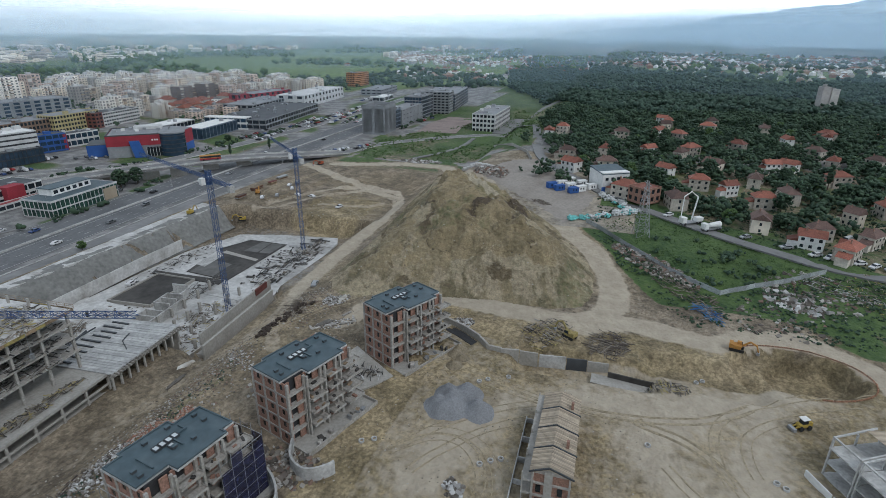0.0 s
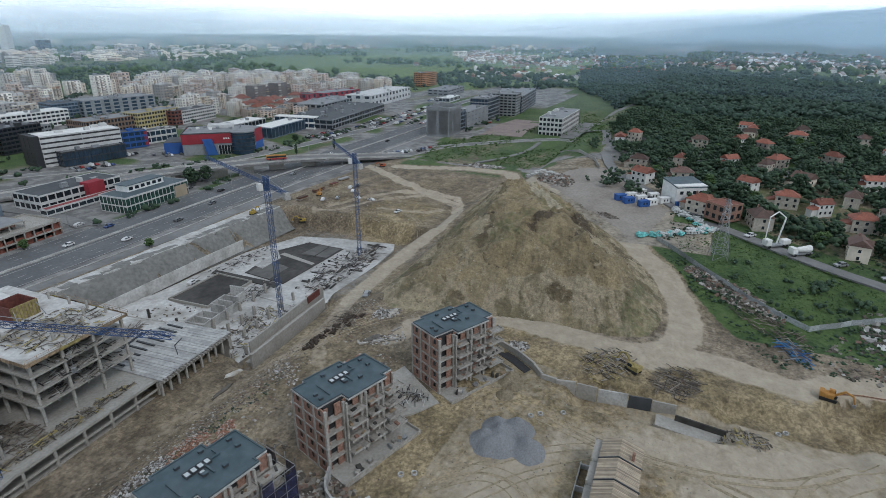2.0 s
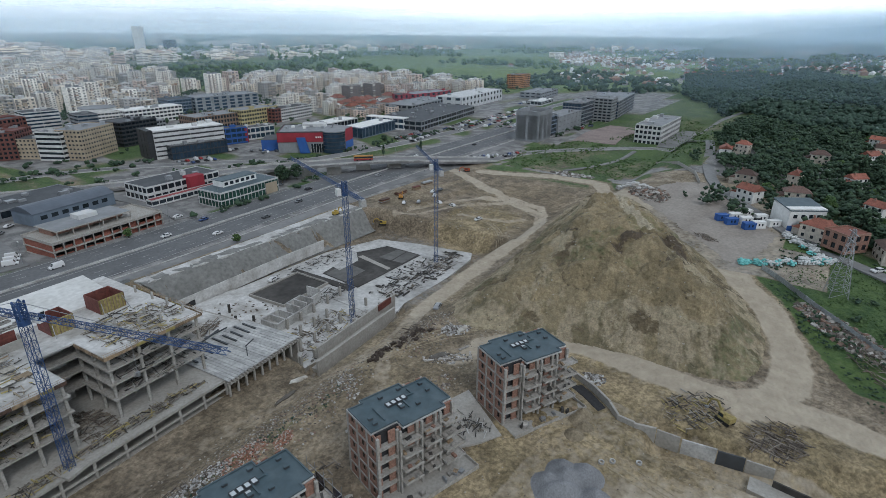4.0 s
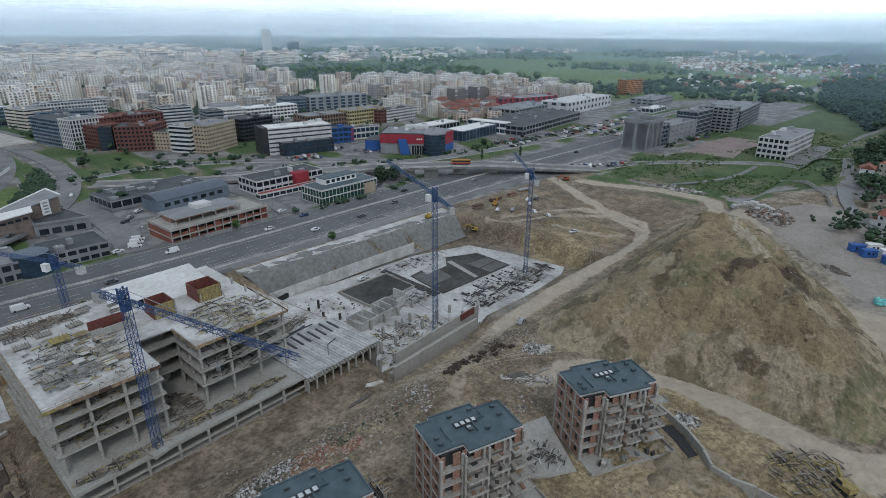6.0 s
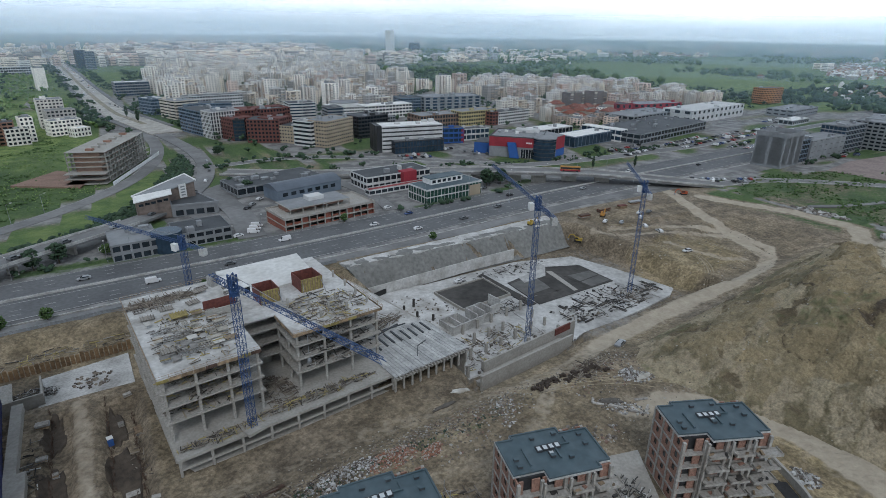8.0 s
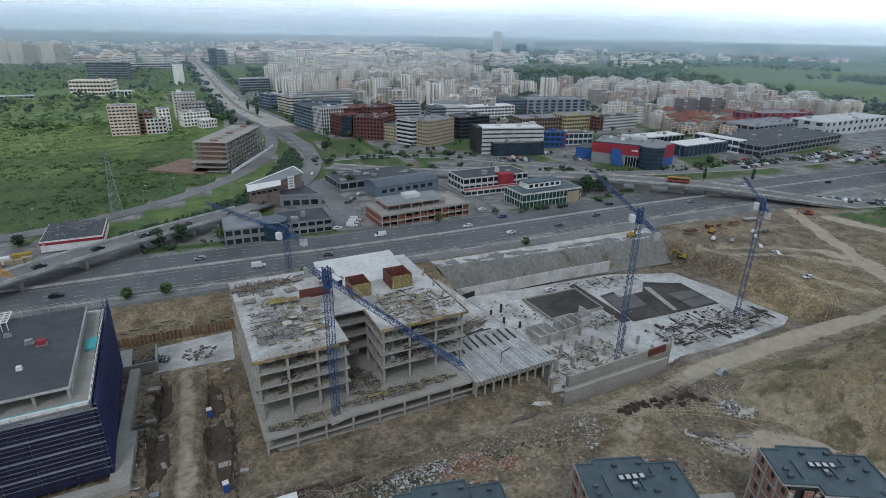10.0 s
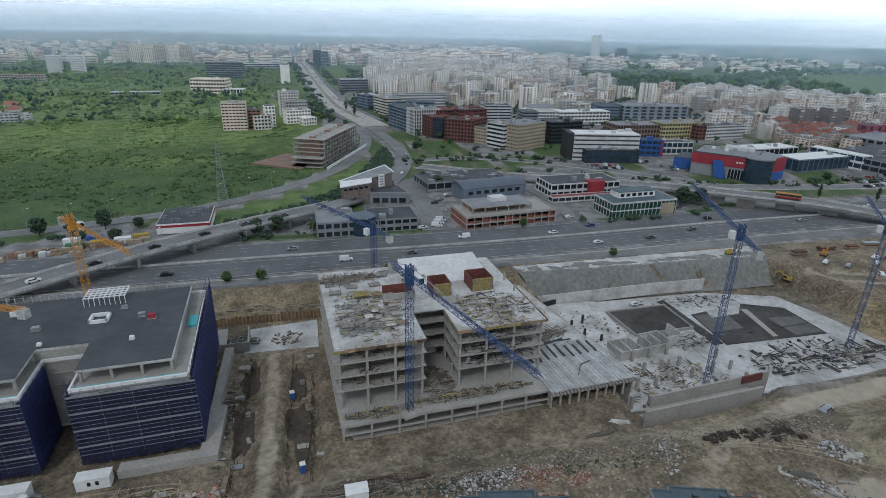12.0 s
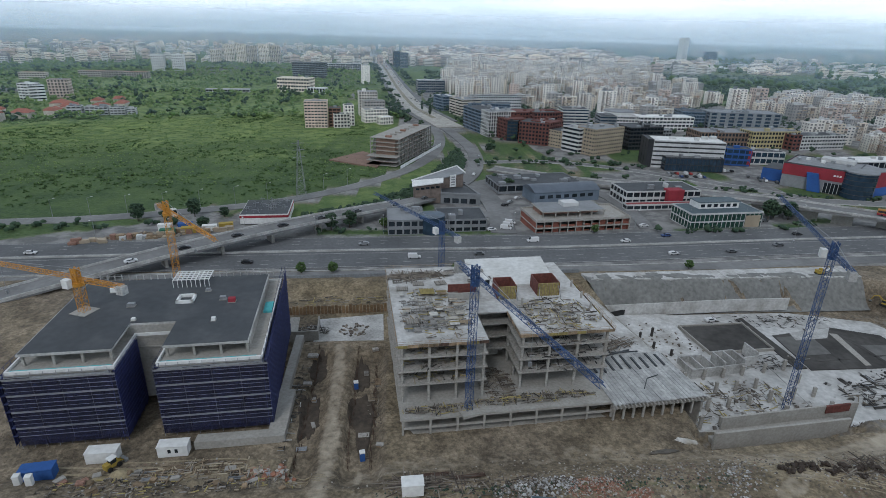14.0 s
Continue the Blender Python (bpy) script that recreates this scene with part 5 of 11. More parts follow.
    for i, (a, b) in enumerate(((-2.6, 0.3), (-1.45, 0.35), (-0.3, 0.4), (0.85, 0.45), (-0.9, -1.2))):
        sk = part("skylight", Shape().ring([(a, b), (a + 1.0, b), (a + 1.0, b + 1.25), (a, b + 1.25)], ZR + 0.1, ZR + 0.55, 0.12), ROOF_DARK, roof, "dark framed skylight")
        part("pane", Shape().box(a + 0.1, a + 0.9, b + 0.1, b + 1.15, ZR + 0.4, ZR + 0.46), mat("skylight_glass", (0.56, 0.60, 0.61), rough=0.15, vary=0.1), sk)
    for a, b in ((-0.4, -1.1), (2.5, -2), (-6.8, -2.0), (-6.8, -0.4), (6.3, 2.6), (6.3, 0.2), (2.0, 3.8), (-2.2, 3.6)):
        vent = part("vent", Shape().box(a - 0.4, a + 0.4, b - 0.26, b + 0.26, ZR + 0.1, ZR + 0.6), ROOF_DARK, ap, "dark roof vent box")
        part("vent_cap", Shape().box(a - 0.46, a + 0.46, b - 0.32, b + 0.32, ZR + 0.6, ZR + 0.68), ROOF_SLATE, vent)
    for q in ((-5, -4.7, -2.2, 1.8), (1.2, 3.6, 1.0, 1.3), (0.6, 0.9, -1.8, 1.0), (3.2, 3.5, 1.3, 2.8)):
        part("duct", Shape().box(*q, ZR + 0.1, ZR + 0.45), ROOF_SLATE, roof)
    if netted:
        for a, b in (((2, -hd - 2.9), (hw + 2.6, -hd - 2.9)), ((hw + 2.6, -hd - 2.9), (hw + 2.6, 2)), ((-hw - 1.2, -hd - 0.8), (-4.5, -hd - 0.8)), ((-hw - 1.2, hd), (-hw - 1.2, -hd - 0.8))):
            top = 12.2 if a[0] > 0 else 10.5
            n = max(1, round(math.dist(a, b) / 2.5))
            sc = Shape()
            for i in range(n + 1):
                p = [a[j] + (b[j] - a[j]) * i / n for j in (0, 1)]
                sc.beam((*p, -1), (*p, top + 0.8), 0.08)
                if i < n:
                    q = [a[j] + (b[j] - a[j]) * (i + 1) / n for j in (0, 1)]
                    part("net_panel", Shape().wall([p, q], -0.5, top + rnd(-3.2, 0.3), 0.04), NET_BLUE, ap)
            for z in (1.5, 3.5, 5.5, 7.5, 9.5, 11.5):
                sc.beam((*a, z), (*b, z), 0.08)
            tagged(part("scaffold", sc, STEEL, ap), kind="stuff")
    return ap


apartment("unfinished five-storey brick and concrete apartment block, blue-grey roof", 111.8, 48.6, -25)
apartment("unfinished brick apartment block with stepped balconies and terrace wall", 80.6, 57.6, -16)
apartment("unfinished brick apartment block partly wrapped in blue scaffold net", 51.5, 62.8, -9, True)
solid("apartment_yard", Shape().prism([(88, 64), (101, 62), (108, 60), (99, 46), (94.6, 48.4), (90, 52)], -1, 0.25), CONCRETE, "concrete yard between the apartment blocks", "concrete slab", "structure")


def curved_wall(label, pts, h, z0=-1.5):
    return solid("curved_retaining_wall", Shape().wall(smooth_line(pts), z0, h, 0.4), CONCRETE_PALE, label, "retaining wall", group="curved retaining walls")


curved_wall("tall curved pale concrete retaining wall", [(70.5, 54.5), (67, 53), (65, 50.5), (64.3, 47.5), (66.5, 44.8), (68, 44)], 2.6)
curved_wall("curved pale concrete retaining wall with a ramp behind", [(63, 56.5), (62, 53.5), (60, 51), (57.5, 49), (54, 48.4)], 2.6)
long_wall = thing("long_retaining_wall", "angled brown-grey concrete retaining wall beside the track", "retaining wall")
for a, b, lo in (((128.5, 43.7), (125, 36), 1.7), ((125, 36), (121.5, 31), 1.7), ((121.5, 31), (118.5, 28.2), 1.5), ((118.5, 28.2), (118.3, 24.5), 1.2), ((118.3, 24.5), (119.4, 20.2), 0.9)):
    part("wall_panel", Shape().wall([a, b], -3, lo, 0.55), CONCRETE, long_wall)
# flat near-black strip drawn in place of the trench
solid("wall_trench", Shape().prism([(124.6, 43.5), (127.6, 43), (124.2, 36.4), (120.7, 31.6), (118.6, 32.6), (121.6, 37)], -0.5, 0.12), DARK, "near-black flat strip in place of the trench beside the retaining wall", "trench")
low = thing("panel_retaining_wall", "low concrete panel wall along a cut", "retaining wall")
for i, (a, b, mt) in enumerate((((119.5, 20), (119.8, 15.4), CONCRETE), ((119.9, 15), (121, 8.5), CONCRETE_PALE), ((121.1, 8.3), (122, 3.4), ROOF_DARK), ((122.1, 3.2), (122.6, -1.8), CONCRETE), ((119.5, -1.8), (118.5, -12), CONCRETE_DARK))):
    part("wall_panel", Shape().wall([a, b], -3.4, 0.6 - 0.35 * i, 0.35), mt, low)
part("footing_slab", Shape().prism([(114.5, -12), (118.5, -12), (120, 2), (116, 2)], -3.3, -2.2), CONCRETE, low)

# ---- rows of town houses ----
row = thing("town_house_row", "row of unfinished town houses with bare board roofs", "town houses", (72.6, 5.4, 0), 2.5)
row.scale = (1, 0.76, 1)
for i in range(4):
    x0 = i * 6.1
    dz = -0.35 * i
    roofz = 8.2 + dz
    house = part("house_body", Shape().box(x0 + 0.2, x0 + 5.9, -4.0, 4.2, -1, roofz - 1.2), BRICK, row, "brick and concrete house unit")
    gab = Shape().add([(x0 + 0.2, -4.0, roofz - 1.2), (x0 + 0.2, 4.2, roofz - 1.2), (x0 + 0.2, 0.6, roofz), (x0 + 5.9, -4.0, roofz - 1.2), (x0 + 5.9, 4.2, roofz - 1.2), (x0 + 5.9, 0.6, roofz)],
                      [(0, 2, 1), (3, 4, 5), (0, 3, 5, 2), (1, 2, 5, 4), (0, 1, 4, 3)])
    part("gable", gab, CONCRETE, house)
    for k in range(19):
        bx = x0 + 0.12 + k * 0.31
        tilt = rnd(-0.03, 0.03)
        bd = Shape()
        bd.beam((bx, -4.7, roofz - 1.2 + tilt), (bx, 0.6, roofz + 0.16), 0.25, 0.08)
        bd.beam((bx, 4.9, roofz - 1.15 + tilt), (bx, 0.6, roofz + 0.16), 0.25, 0.08)
        part("roof_board", bd, WOOD, house)
    sep = Shape().beam((x0, -4.9, roofz - 1.0), (x0, 0.6, roofz + 0.5), 0.22, 0.3).beam((x0, 5.0, roofz - 0.95), (x0, 0.6, roofz + 0.5), 0.22, 0.3)
    part("parapet", sep, ROOF_DARK, house, "dark capping between the roofs")
    if i in (1, 3):
        part("chimney", Shape().box(x0 + 1.2, x0 + 1.8, -3.0, -2.3, roofz - 1, roofz + 0.9), BRICK, house)
    for vs_, lo_, hi_ in (((4.3, 6.4), 4.2, 6.6), ((-4.1,), -4.3, -4.0)):
        fr = Shape()
        for v in vs_:
            for u in (0.2, 5.9):
                fr.box(x0 + u - 0.15, x0 + u + 0.15, v - 0.15, v + 0.15, -1, roofz - 1.4)
        fr.box(x0, x0 + 6, lo_, hi_, 2.3, 2.55).box(x0, x0 + 6, lo_, hi_, 5.0, 5.25)
        part("balcony_frame", fr, CONCRETE, house)
part("front_frame", Shape().box(-0.1, 0.2, -4.2, -3.8, -1, 7).box(-0.1, 0.2, -0.3, 1.5, -1, 7.6).box(-0.1, 0.2, 3.9, 4.3, -1, 7).box(-0.12, 0.2, -4.2, 4.3, 2.3, 2.6).box(-0.12, 0.2, -4.2, 4.3, 5.0, 5.3), CONCRETE, row)
for v in (-2.6, 2.2):
    for z in (0.3, 3.2):
        part("window", Shape().box(-0.05, 0.24, v, v + 1.1, z, z + 1.4), GLASS_DARK, row)
part("garden_wall", Shape().wall([(-2, 9.2), (22, 9.2)], -1, 1.0, 0.25), CONCRETE_PALE, row)
for k in range(5):
    part("garden_divider", Shape().wall([(-1.8 + k * 5.8, 6.5), (-1.8 + k * 5.8, 9.1)], -1, 1.0, 0.25), CONCRETE_PALE, row)

row2 = thing("town_house_shell", "town house shells of open concrete frames and board roofs", "town houses", (84.5, -56.5, 0), 27)
for i in range(3):
    x0 = i * 6.4
    fr = Shape()
    for z in (0, 3, 6):
        fr.box(x0, x0 + 6.2, -8, 7.5, z - 0.25, z)
    for u in (0.2, 6.0):
        for v in (-7.8, -2.5, 2.5, 7.3):
            fr.box(x0 + u - 0.15, x0 + u + 0.15, v - 0.15, v + 0.15, 0, 8.4)
    for u in (0.2, 6.0):
        fr.beam((x0 + u, 7.3, 8.3), (x0 + u, -1, 9.4), 0.3)
    fr.beam((x0, 7.3, 8.3), (x0 + 6.2, 7.3, 8.3), 0.3)
    unit = part("concrete_frame", fr, CONCRETE_PALE, row2)
    for k in range(20):
        part("roof_board", Shape().beam((x0 + 0.15 + k * 0.31, -7.9, 7.4), (x0 + 0.15 + k * 0.31, 1.2, 9.2), 0.29, 0.06), WOOD, unit)
    part("brick_panel", Shape().box(x0 + 0.4, x0 + 5.8, -7.9, -0.5, 0, 5.8), BRICK, unit)
    part("garden_wall", Shape().wall([(x0, 11), (x0 + 6, 11)], -1, 1.3, 0.25), WHITE, unit, "white garden wall")


# ---- city buildings ----
def facade(W, D, H, storeys, bay, sill=0.9, pier=0.5, proud=0.22, base=0.0):
    """Floor bands and full-height piers that leave a deep opening for each window."""
    st = (H - base) / storeys
    s = Shape()
    corners = [(-W / 2, -D / 2), (W / 2, -D / 2), (W / 2, D / 2), (-W / 2, D / 2)]
    for k in range(storeys + 1):
        z0 = base + k * st - (0.35 if k else 0)
        z1 = base + k * st + sill if k < storeys else H + 0.5
        s.ring(corners, z0, z1, proud)
    e = 0.03
    for (ax, ay), (bx, by) in zip(corners, corners[1:] + corners[:1]):
        L = math.hypot(bx - ax, by - ay)
        dx, dy = (bx - ax) / L, (by - ay) / L
        n = max(1, round(L / bay))
        for i in range(n + 1):
            t0, t1 = max(i * L / n - pier / 2, 0.02), min(i * L / n + pier / 2, L - 0.02)
            pts = [(ax + dx * t + dy * o, ay + dy * t - dx * o) for t, o in ((t0, e), (t1, e), (t1, -proud + e), (t0, -proud + e))]
            s.prism(pts, base, H + 0.46)
    return s


def office(name, label, category, x, y, w, d, rot, z0, h, storeys, wall, glass=None, bay=3.2, sill=0.9, pier=0.5, roofmat=None, units=2, group="", seed=0):
    rg = random.Random(seed + int(x * 7 + y))
    ob = thing(name, label, category, (x, y, z0), rot, group)
    part("glazing", Shape().box(-w / 2 + 0.2, w / 2 - 0.2, -d / 2 + 0.2, d / 2 - 0.2, 0, h - 0.1), glass or GLASS_DARK, ob, "dark recessed windows")
    part("wall", facade(w, d, h, storeys, bay, sill, pier), wall, ob)
    roof = part("roof", Shape().box(-w / 2 + 0.22, w / 2 - 0.22, -d / 2 + 0.22, d / 2 - 0.22, h - 0.1, h + 0.12), roofmat or ROOF_DARK, ob)
    for _ in range(units):
        a, b = rg.uniform(-w / 2 + 3, w / 2 - 3), rg.uniform(-d / 2 + 2, d / 2 - 2)
        s, t, k = rg.uniform(0.8, 2.4), rg.uniform(0.8, 1.8), rg.uniform(1.0, 2.6)
        part("roof_unit", Shape().box(a - s, a + s, b - t, b + t, h + 0.12, h + k), STEEL if rg.random() < 0.5 else wall, roof)
    return ob


def shade(name, c, **kw):
    return mat(name, c, vary=0.1, fine=0.5, coarse=0.12, **kw)


BEIGE = shade("beige_cladding", (0.40, 0.33, 0.24))
BRICK_RED = shade("dark_red_cladding", (0.15, 0.06, 0.05))
GREY_CLAD = shade("grey_cladding", (0.24, 0.25, 0.26))
PALE_CLAD = shade("pale_cladding", (0.55, 0.55, 0.54))
BLACK_CLAD = shade("black_cladding", (0.03, 0.032, 0.036), rough=0.5)
BLUE_GREY = shade("blue_grey_cladding", (0.16, 0.20, 0.25))
# cream, white and pinkish tones raised to carry sunlight on the far estates
CREAM = shade("cream_panel", (0.73, 0.65, 0.54), spread=0.3, streak=3)
PANEL_WHITE = shade("white_panel", (0.84, 0.80, 0.73), spread=0.2, streak=3)
PANEL_GREY = shade("grey_panel", (0.43, 0.41, 0.385), spread=0.2)
PANEL_PINK = shade("pinkish_panel", (0.62, 0.50, 0.43), spread=0.26, streak=3)
YELLOW_CLAD = shade("yellow_cladding", (0.44, 0.38, 0.2))
BROWN_BRICK = shade("brown_brick", (0.21, 0.145, 0.11))
GREEN_GLASS = mat("green_tinted_glass", (0.03, 0.075, 0.06), rough=0.15, vary=0.4, fine=0.5)

office("office_building", "white-banded office with ribbon windows and a dark glass base", "office building", 233.3, 386.0, 49, 20, -10, -6, 19, 6, PALE_CLAD, BLACK_CLAD, 24, 1.7, 0.3, WHITE, 4)
office("glass_hall", "low dark glass hall in front of a white office", "office building", 233.4, 372.2, 40, 9, -8, -6, 9, 2, BLACK_CLAD, GLASS_BLUE, 2.5, 0.3, 0.25, GLASS_DARK, 2)
office("office_building", "black gable wing of a white office", "office building", 207.1, 391.2, 3.8, 21, -10, -6, 19.5, 2, BLACK_CLAD, BLACK_CLAD, 8, 2, 0.6, ROOF_DARK, 0)
office("office_building", "beige stone office with square windows", "office building", 186.2, 434.0, 34, 22, 30, -6, 20, 7, BEIGE, GLASS_DARK, 2.6, 1.3, 1.2, GREY_CLAD, 5)
office("office_building", "glass corner of a beige office with pale floor bands", "office building", 167.3, 434.8, 10, 18, 30, -6, 19.3, 6, PALE_CLAD, GLASS_DARK, 14, 1.3, 0.2, GREY_CLAD, 2)
office("office_building", "beige stone office with square windows and a sloped end", "office building", 165.9, 454.9, 26, 20, -52, -6, 13.5, 5, BEIGE, GLASS_DARK, 2.6, 1.3, 1.2, ROOF_DARK, 3)
office("office_building", "pale banded glass link between beige offices", "office building", 170.0, 449.0, 9, 16, -20, -6, 15, 5, PALE_CLAD, GLASS_BLUE, 12, 1.2, 0.2, GREY_CLAD, 1)
office("office_building", "dark red brick office with glass corners", "office building", 146.3, 472.4, 26, 24, -30, -6, 18, 6, BRICK_RED, GLASS_DARK, 2.8, 1.0, 1.2, ROOF_DARK, 4)
office("office_building", "dark red brick office with recessed windows", "office building", 153.7, 472.1, 20, 20, 42, -6, 18.6, 6, BRICK_RED, GLASS_DARK, 2.8, 1.0, 1.2, BRICK_RED, 3)
office("office_building", "dark red brick office with stepped roof", "office building", 125.3, 502.3, 38, 22, -72, -6, 17.5, 6, BRICK_RED, GLASS_DARK, 2.8, 1.0, 1.1, BRICK_RED, 4)
office("office_building", "dark glass corner of the red brick offices", "office building", 127.2, 484.6, 9, 14, -15, -6, 17, 6, BLACK_CLAD, GLASS_BLUE, 3.2, 0.4, 0.2, ROOF_DARK, 1)
office("office_building", "dark red brick office behind its twins", "office building", 151.1, 515.4, 50, 24, 8, -6, 21, 7, BRICK_RED, GLASS_DARK, 2.8, 1.0, 1.0, BRICK_RED, 5)
office("office_building", "dark red brick attic block with a flat roof", "office building", 156.1, 493.5, 22, 12, 8, -6, 23, 7, BRICK_RED, GLASS_DARK, 2.8, 1.0, 1.0, ROOF_DARK, 2)
office("office_building", "blue glass office with ribbon windows", "office building", 108.5, 535.6, 43, 24, -74, -6, 20.5, 7, BLUE_GREY, GLASS_BLUE, 3.4, 0.8, 0.2, ROOF_DARK, 5)
office("office_building", "white ribbed end of a blue glass office", "office building", 117.4, 506.4, 17, 26, -74, -6, 22, 7, PALE_CLAD, GLASS_DARK, 2.4, 0.4, 0.9, GREY_CLAD, 3)
office("office_building", "cream striped office with dark ribbon windows", "office building", 102.7, 639.1, 32, 24, -70, -6, 18, 6, CREAM, GLASS_DARK, 14, 1.4, 0.4, GREY_CLAD, 3)
office("office_building", "bright blue glass office beside the boulevard", "office building", 83.5, 681.8, 26, 18, -66, -6, 16.5, 5, BLUE_GREY, GLASS_BLUE, 3, 0.8, 0.3, PALE_CLAD, 2)
office("office_building", "low office slab of dark glass", "office building", 128.4, 626.0, 46, 18, -12, -6, 15, 5, BLUE_GREY, GLASS_BLUE, 3, 0.9, 0.3, ROOF_DARK, 4)
office("office_building", "long pale office with rows of square windows", "office building", 143.9, 683.2, 62, 18, 6, -6, 17, 5, PALE_CLAD, GLASS_DARK, 3, 1.2, 0.9, ROOF_DARK, 6)
office("office_building", "grey glass office with curved white bands", "office building", 207.2, 571.0, 27, 22, -4, -6, 17.5, 6, PALE_CLAD, GLASS_BLUE, 14, 1.2, 0.2, ROOF_DARK, 4)
office("office_building", "dark glass office with pale floor bands", "office building", 230.7, 539.4, 16, 20, -4, -6, 15, 5, GREY_CLAD, GLASS_BLUE, 8, 1.2, 0.2, ROOF_DARK, 2)
office("office_building", "white office under a broad white drum roof", "office building", 252.9, 564.2, 38, 30, -8, -6, 12.5, 4, WHITE, GLASS_DARK, 3, 1.2, 0.7, WHITE, 1)
drum = thing("drum_roof", "broad white drum-shaped roof on an office", "roof", (253, 564, 7), 0)
part("drum", Shape().cyl(0, 0, 15, 0.2, 3.2, 30), WHITE, drum)
part("rim", Shape().cyl(0, 0, 15.6, 3.2, 3.7, 30), GREY_CLAD, drum, "grey roof rim")
office("office_building", "black glass office block", "office building", 228.2, 455.5, 31, 24, 10, -6, 18, 6, BLACK_CLAD, GLASS_DARK, 3, 0.9, 0.3, ROOF_DARK, 5)
office("office_building", "dark grey office with square windows", "office building", 248.1, 462.5, 15, 18, 14, -6, 14.5, 5, GREY_CLAD, GLASS_DARK, 3, 1.1, 0.9, GREY_CLAD, 2)
office("office_building", "white office with ribbon windows and a raised white roof", "office building", 293.1, 549.0, 57, 20, 2, -6, 13.5, 4, WHITE, GLASS_DARK, 4, 1.2, 0.9, WHITE, 4)
office("office_building", "long grey glass hall with pale wall panels", "office building", 383.7, 564.8, 72, 30, -8, -6, 17, 5, GREY_CLAD, GLASS_BLUE, 9, 0.8, 3.6, GREY_CLAD, 8)
office("office_building", "dark glass end of the long grey hall", "office building", 335.7, 577.2, 24, 26, -8, -6, 16, 5, BLUE_GREY, GLASS_BLUE, 3, 0.8, 0.3, ROOF_DARK, 3)
office("office_building", "yellow office with dark square windows", "office building", 350.7, 465.5, 45, 20, 4, -6, 14, 4, YELLOW_CLAD, GLASS_DARK, 3, 1.2, 0.9, GREY_CLAD, 5)
office("office_building", "white office with rows of dark windows", "office building", 390.0, 459.0, 45, 18, 8, -6, 12, 4, PALE_CLAD, GLASS_DARK, 3, 1.2, 0.8, ROOF_DARK, 4)
office("office_building", "red brick end of a white office", "office building", 363.4, 455.5, 8.2, 18, 8, -6, 12.6, 4, BRICK_RED, GLASS_DARK, 4, 1.2, 1.6, ROOF_DARK, 1)
office("office_building", "low brown brick office with a grey roof", "office building", 313.5, 472.0, 55, 26, 0, -6, 12, 3, BROWN_BRICK, GLASS_DARK, 3, 1.2, 1.0, GREY_CLAD, 7)
office("curved_shop", "dark blue rounded shop front", "shop", 277.7, 392.8, 17, 12, -14, -6, 12, 3, BLUE, GLASS_BLUE, 4, 1.2, 0.5, ROOF_DARK, 1)
office("curved_shop", "low blue and white shop building", "shop", 301.7, 396.1, 26, 12, -8, -6, 9.5, 2, PALE_CLAD, GLASS_BLUE, 4, 1.2, 0.5, ROOF_DARK, 3)
solid("shop_side_wall", Shape().slab(285.5, 391, 2.5, 12, -14, -6, 5.2), RED, "red end wall of a blue shop", "shop")

# cinema and shopping mall
mall = thing("shopping_mall", "shopping mall with red upper band, grey base and blue slab", "shopping mall", (300, 322.6, -6), -48)
mall.scale = (0.76, 0.76, 0.86)
part("base_wall", Shape().box(-34, 16, -18, 26, 0, 9), GREY_CLAD, mall)
part("upper_band", Shape().prism([(-34.4, -18.4), (16.4, -18.4), (16.4, 26.4), (-34.4, 26.4)], 9, 17), RED, mall, "red upper wall")
part("roof", Shape().box(-33, 15, -17, 25, 17, 17.4), GREY_CLAD, mall)
part("roof_edge", Shape().ring([(-34.5, -18.5), (16.5, -18.5), (16.5, 26.5), (-34.5, 26.5)], 17, 17.9, 0.8), ROOF_DARK, mall)
part("blue_slab", Shape().prism([(-13, -22), (-4, -22), (-4, -18.5), (-13, -18.5)], 0, 13, [(-16, -22), (-8, -22), (-8, -18.5), (-16, -18.5)]), BLUE, mall, "slanted bright blue slab")
part("glass_drum", Shape().cyl(19, -14, 11, 0, 17.5, 28), GLASS_BLUE, mall, "round dark glass entrance drum")
for k in range(5):
    part("drum_band", Shape().cyl(19, -14, 11.2, 2.8 + k * 3.2, 3.3 + k * 3.2, 28), BLACK_CLAD, mall)
part("drum_roof", Shape().cyl(19, -14, 11.6, 17.5, 18.4, 28), GREY_CLAD, mall)
part("east_wing", Shape().prism([(27, -10), (36, 14), (14, 30), (14, -2)], 6.5, 17), RED, mall, "red side wing")
part("east_base", Shape().prism([(27.2, -10.2), (36.2, 14), (14, 30), (14, -2)], 0, 6.5), BLUE, mall, "blue side wing base")
part("east_roof", Shape().prism([(26.5, -9), (35, 13.6), (14.4, 29), (14.4, -1.5)], 17, 17.5), GREY_CLAD, mall)
part("glass_front", Shape().box(-3, 10, -18.9, -18.2, 0.3, 7.4), GLASS_DARK, mall)
for k in range(6):
    part("front_post", Shape().box(-3 + k * 2.5, -2.7 + k * 2.5, -19.2, -18.9, 0, 7.6), PALE_CLAD, mall)
part("west_wing", Shape().box(-52, -34.4, -6, 24, 0, 9), BLUE, mall, "blue side wing")
part("west_roof", Shape().box(-51.6, -34.8, -5.6, 23.6, 9, 9.4), ROOF_DARK, mall)
for k in range(7):
    part("roof_unit", Shape().box(-30 + k * 6, -27 + k * 6, 2 + (k % 3) * 6, 5 + (k % 3) * 6, 17.4, 19.2), WHITE if k % 2 else STEEL, mall)
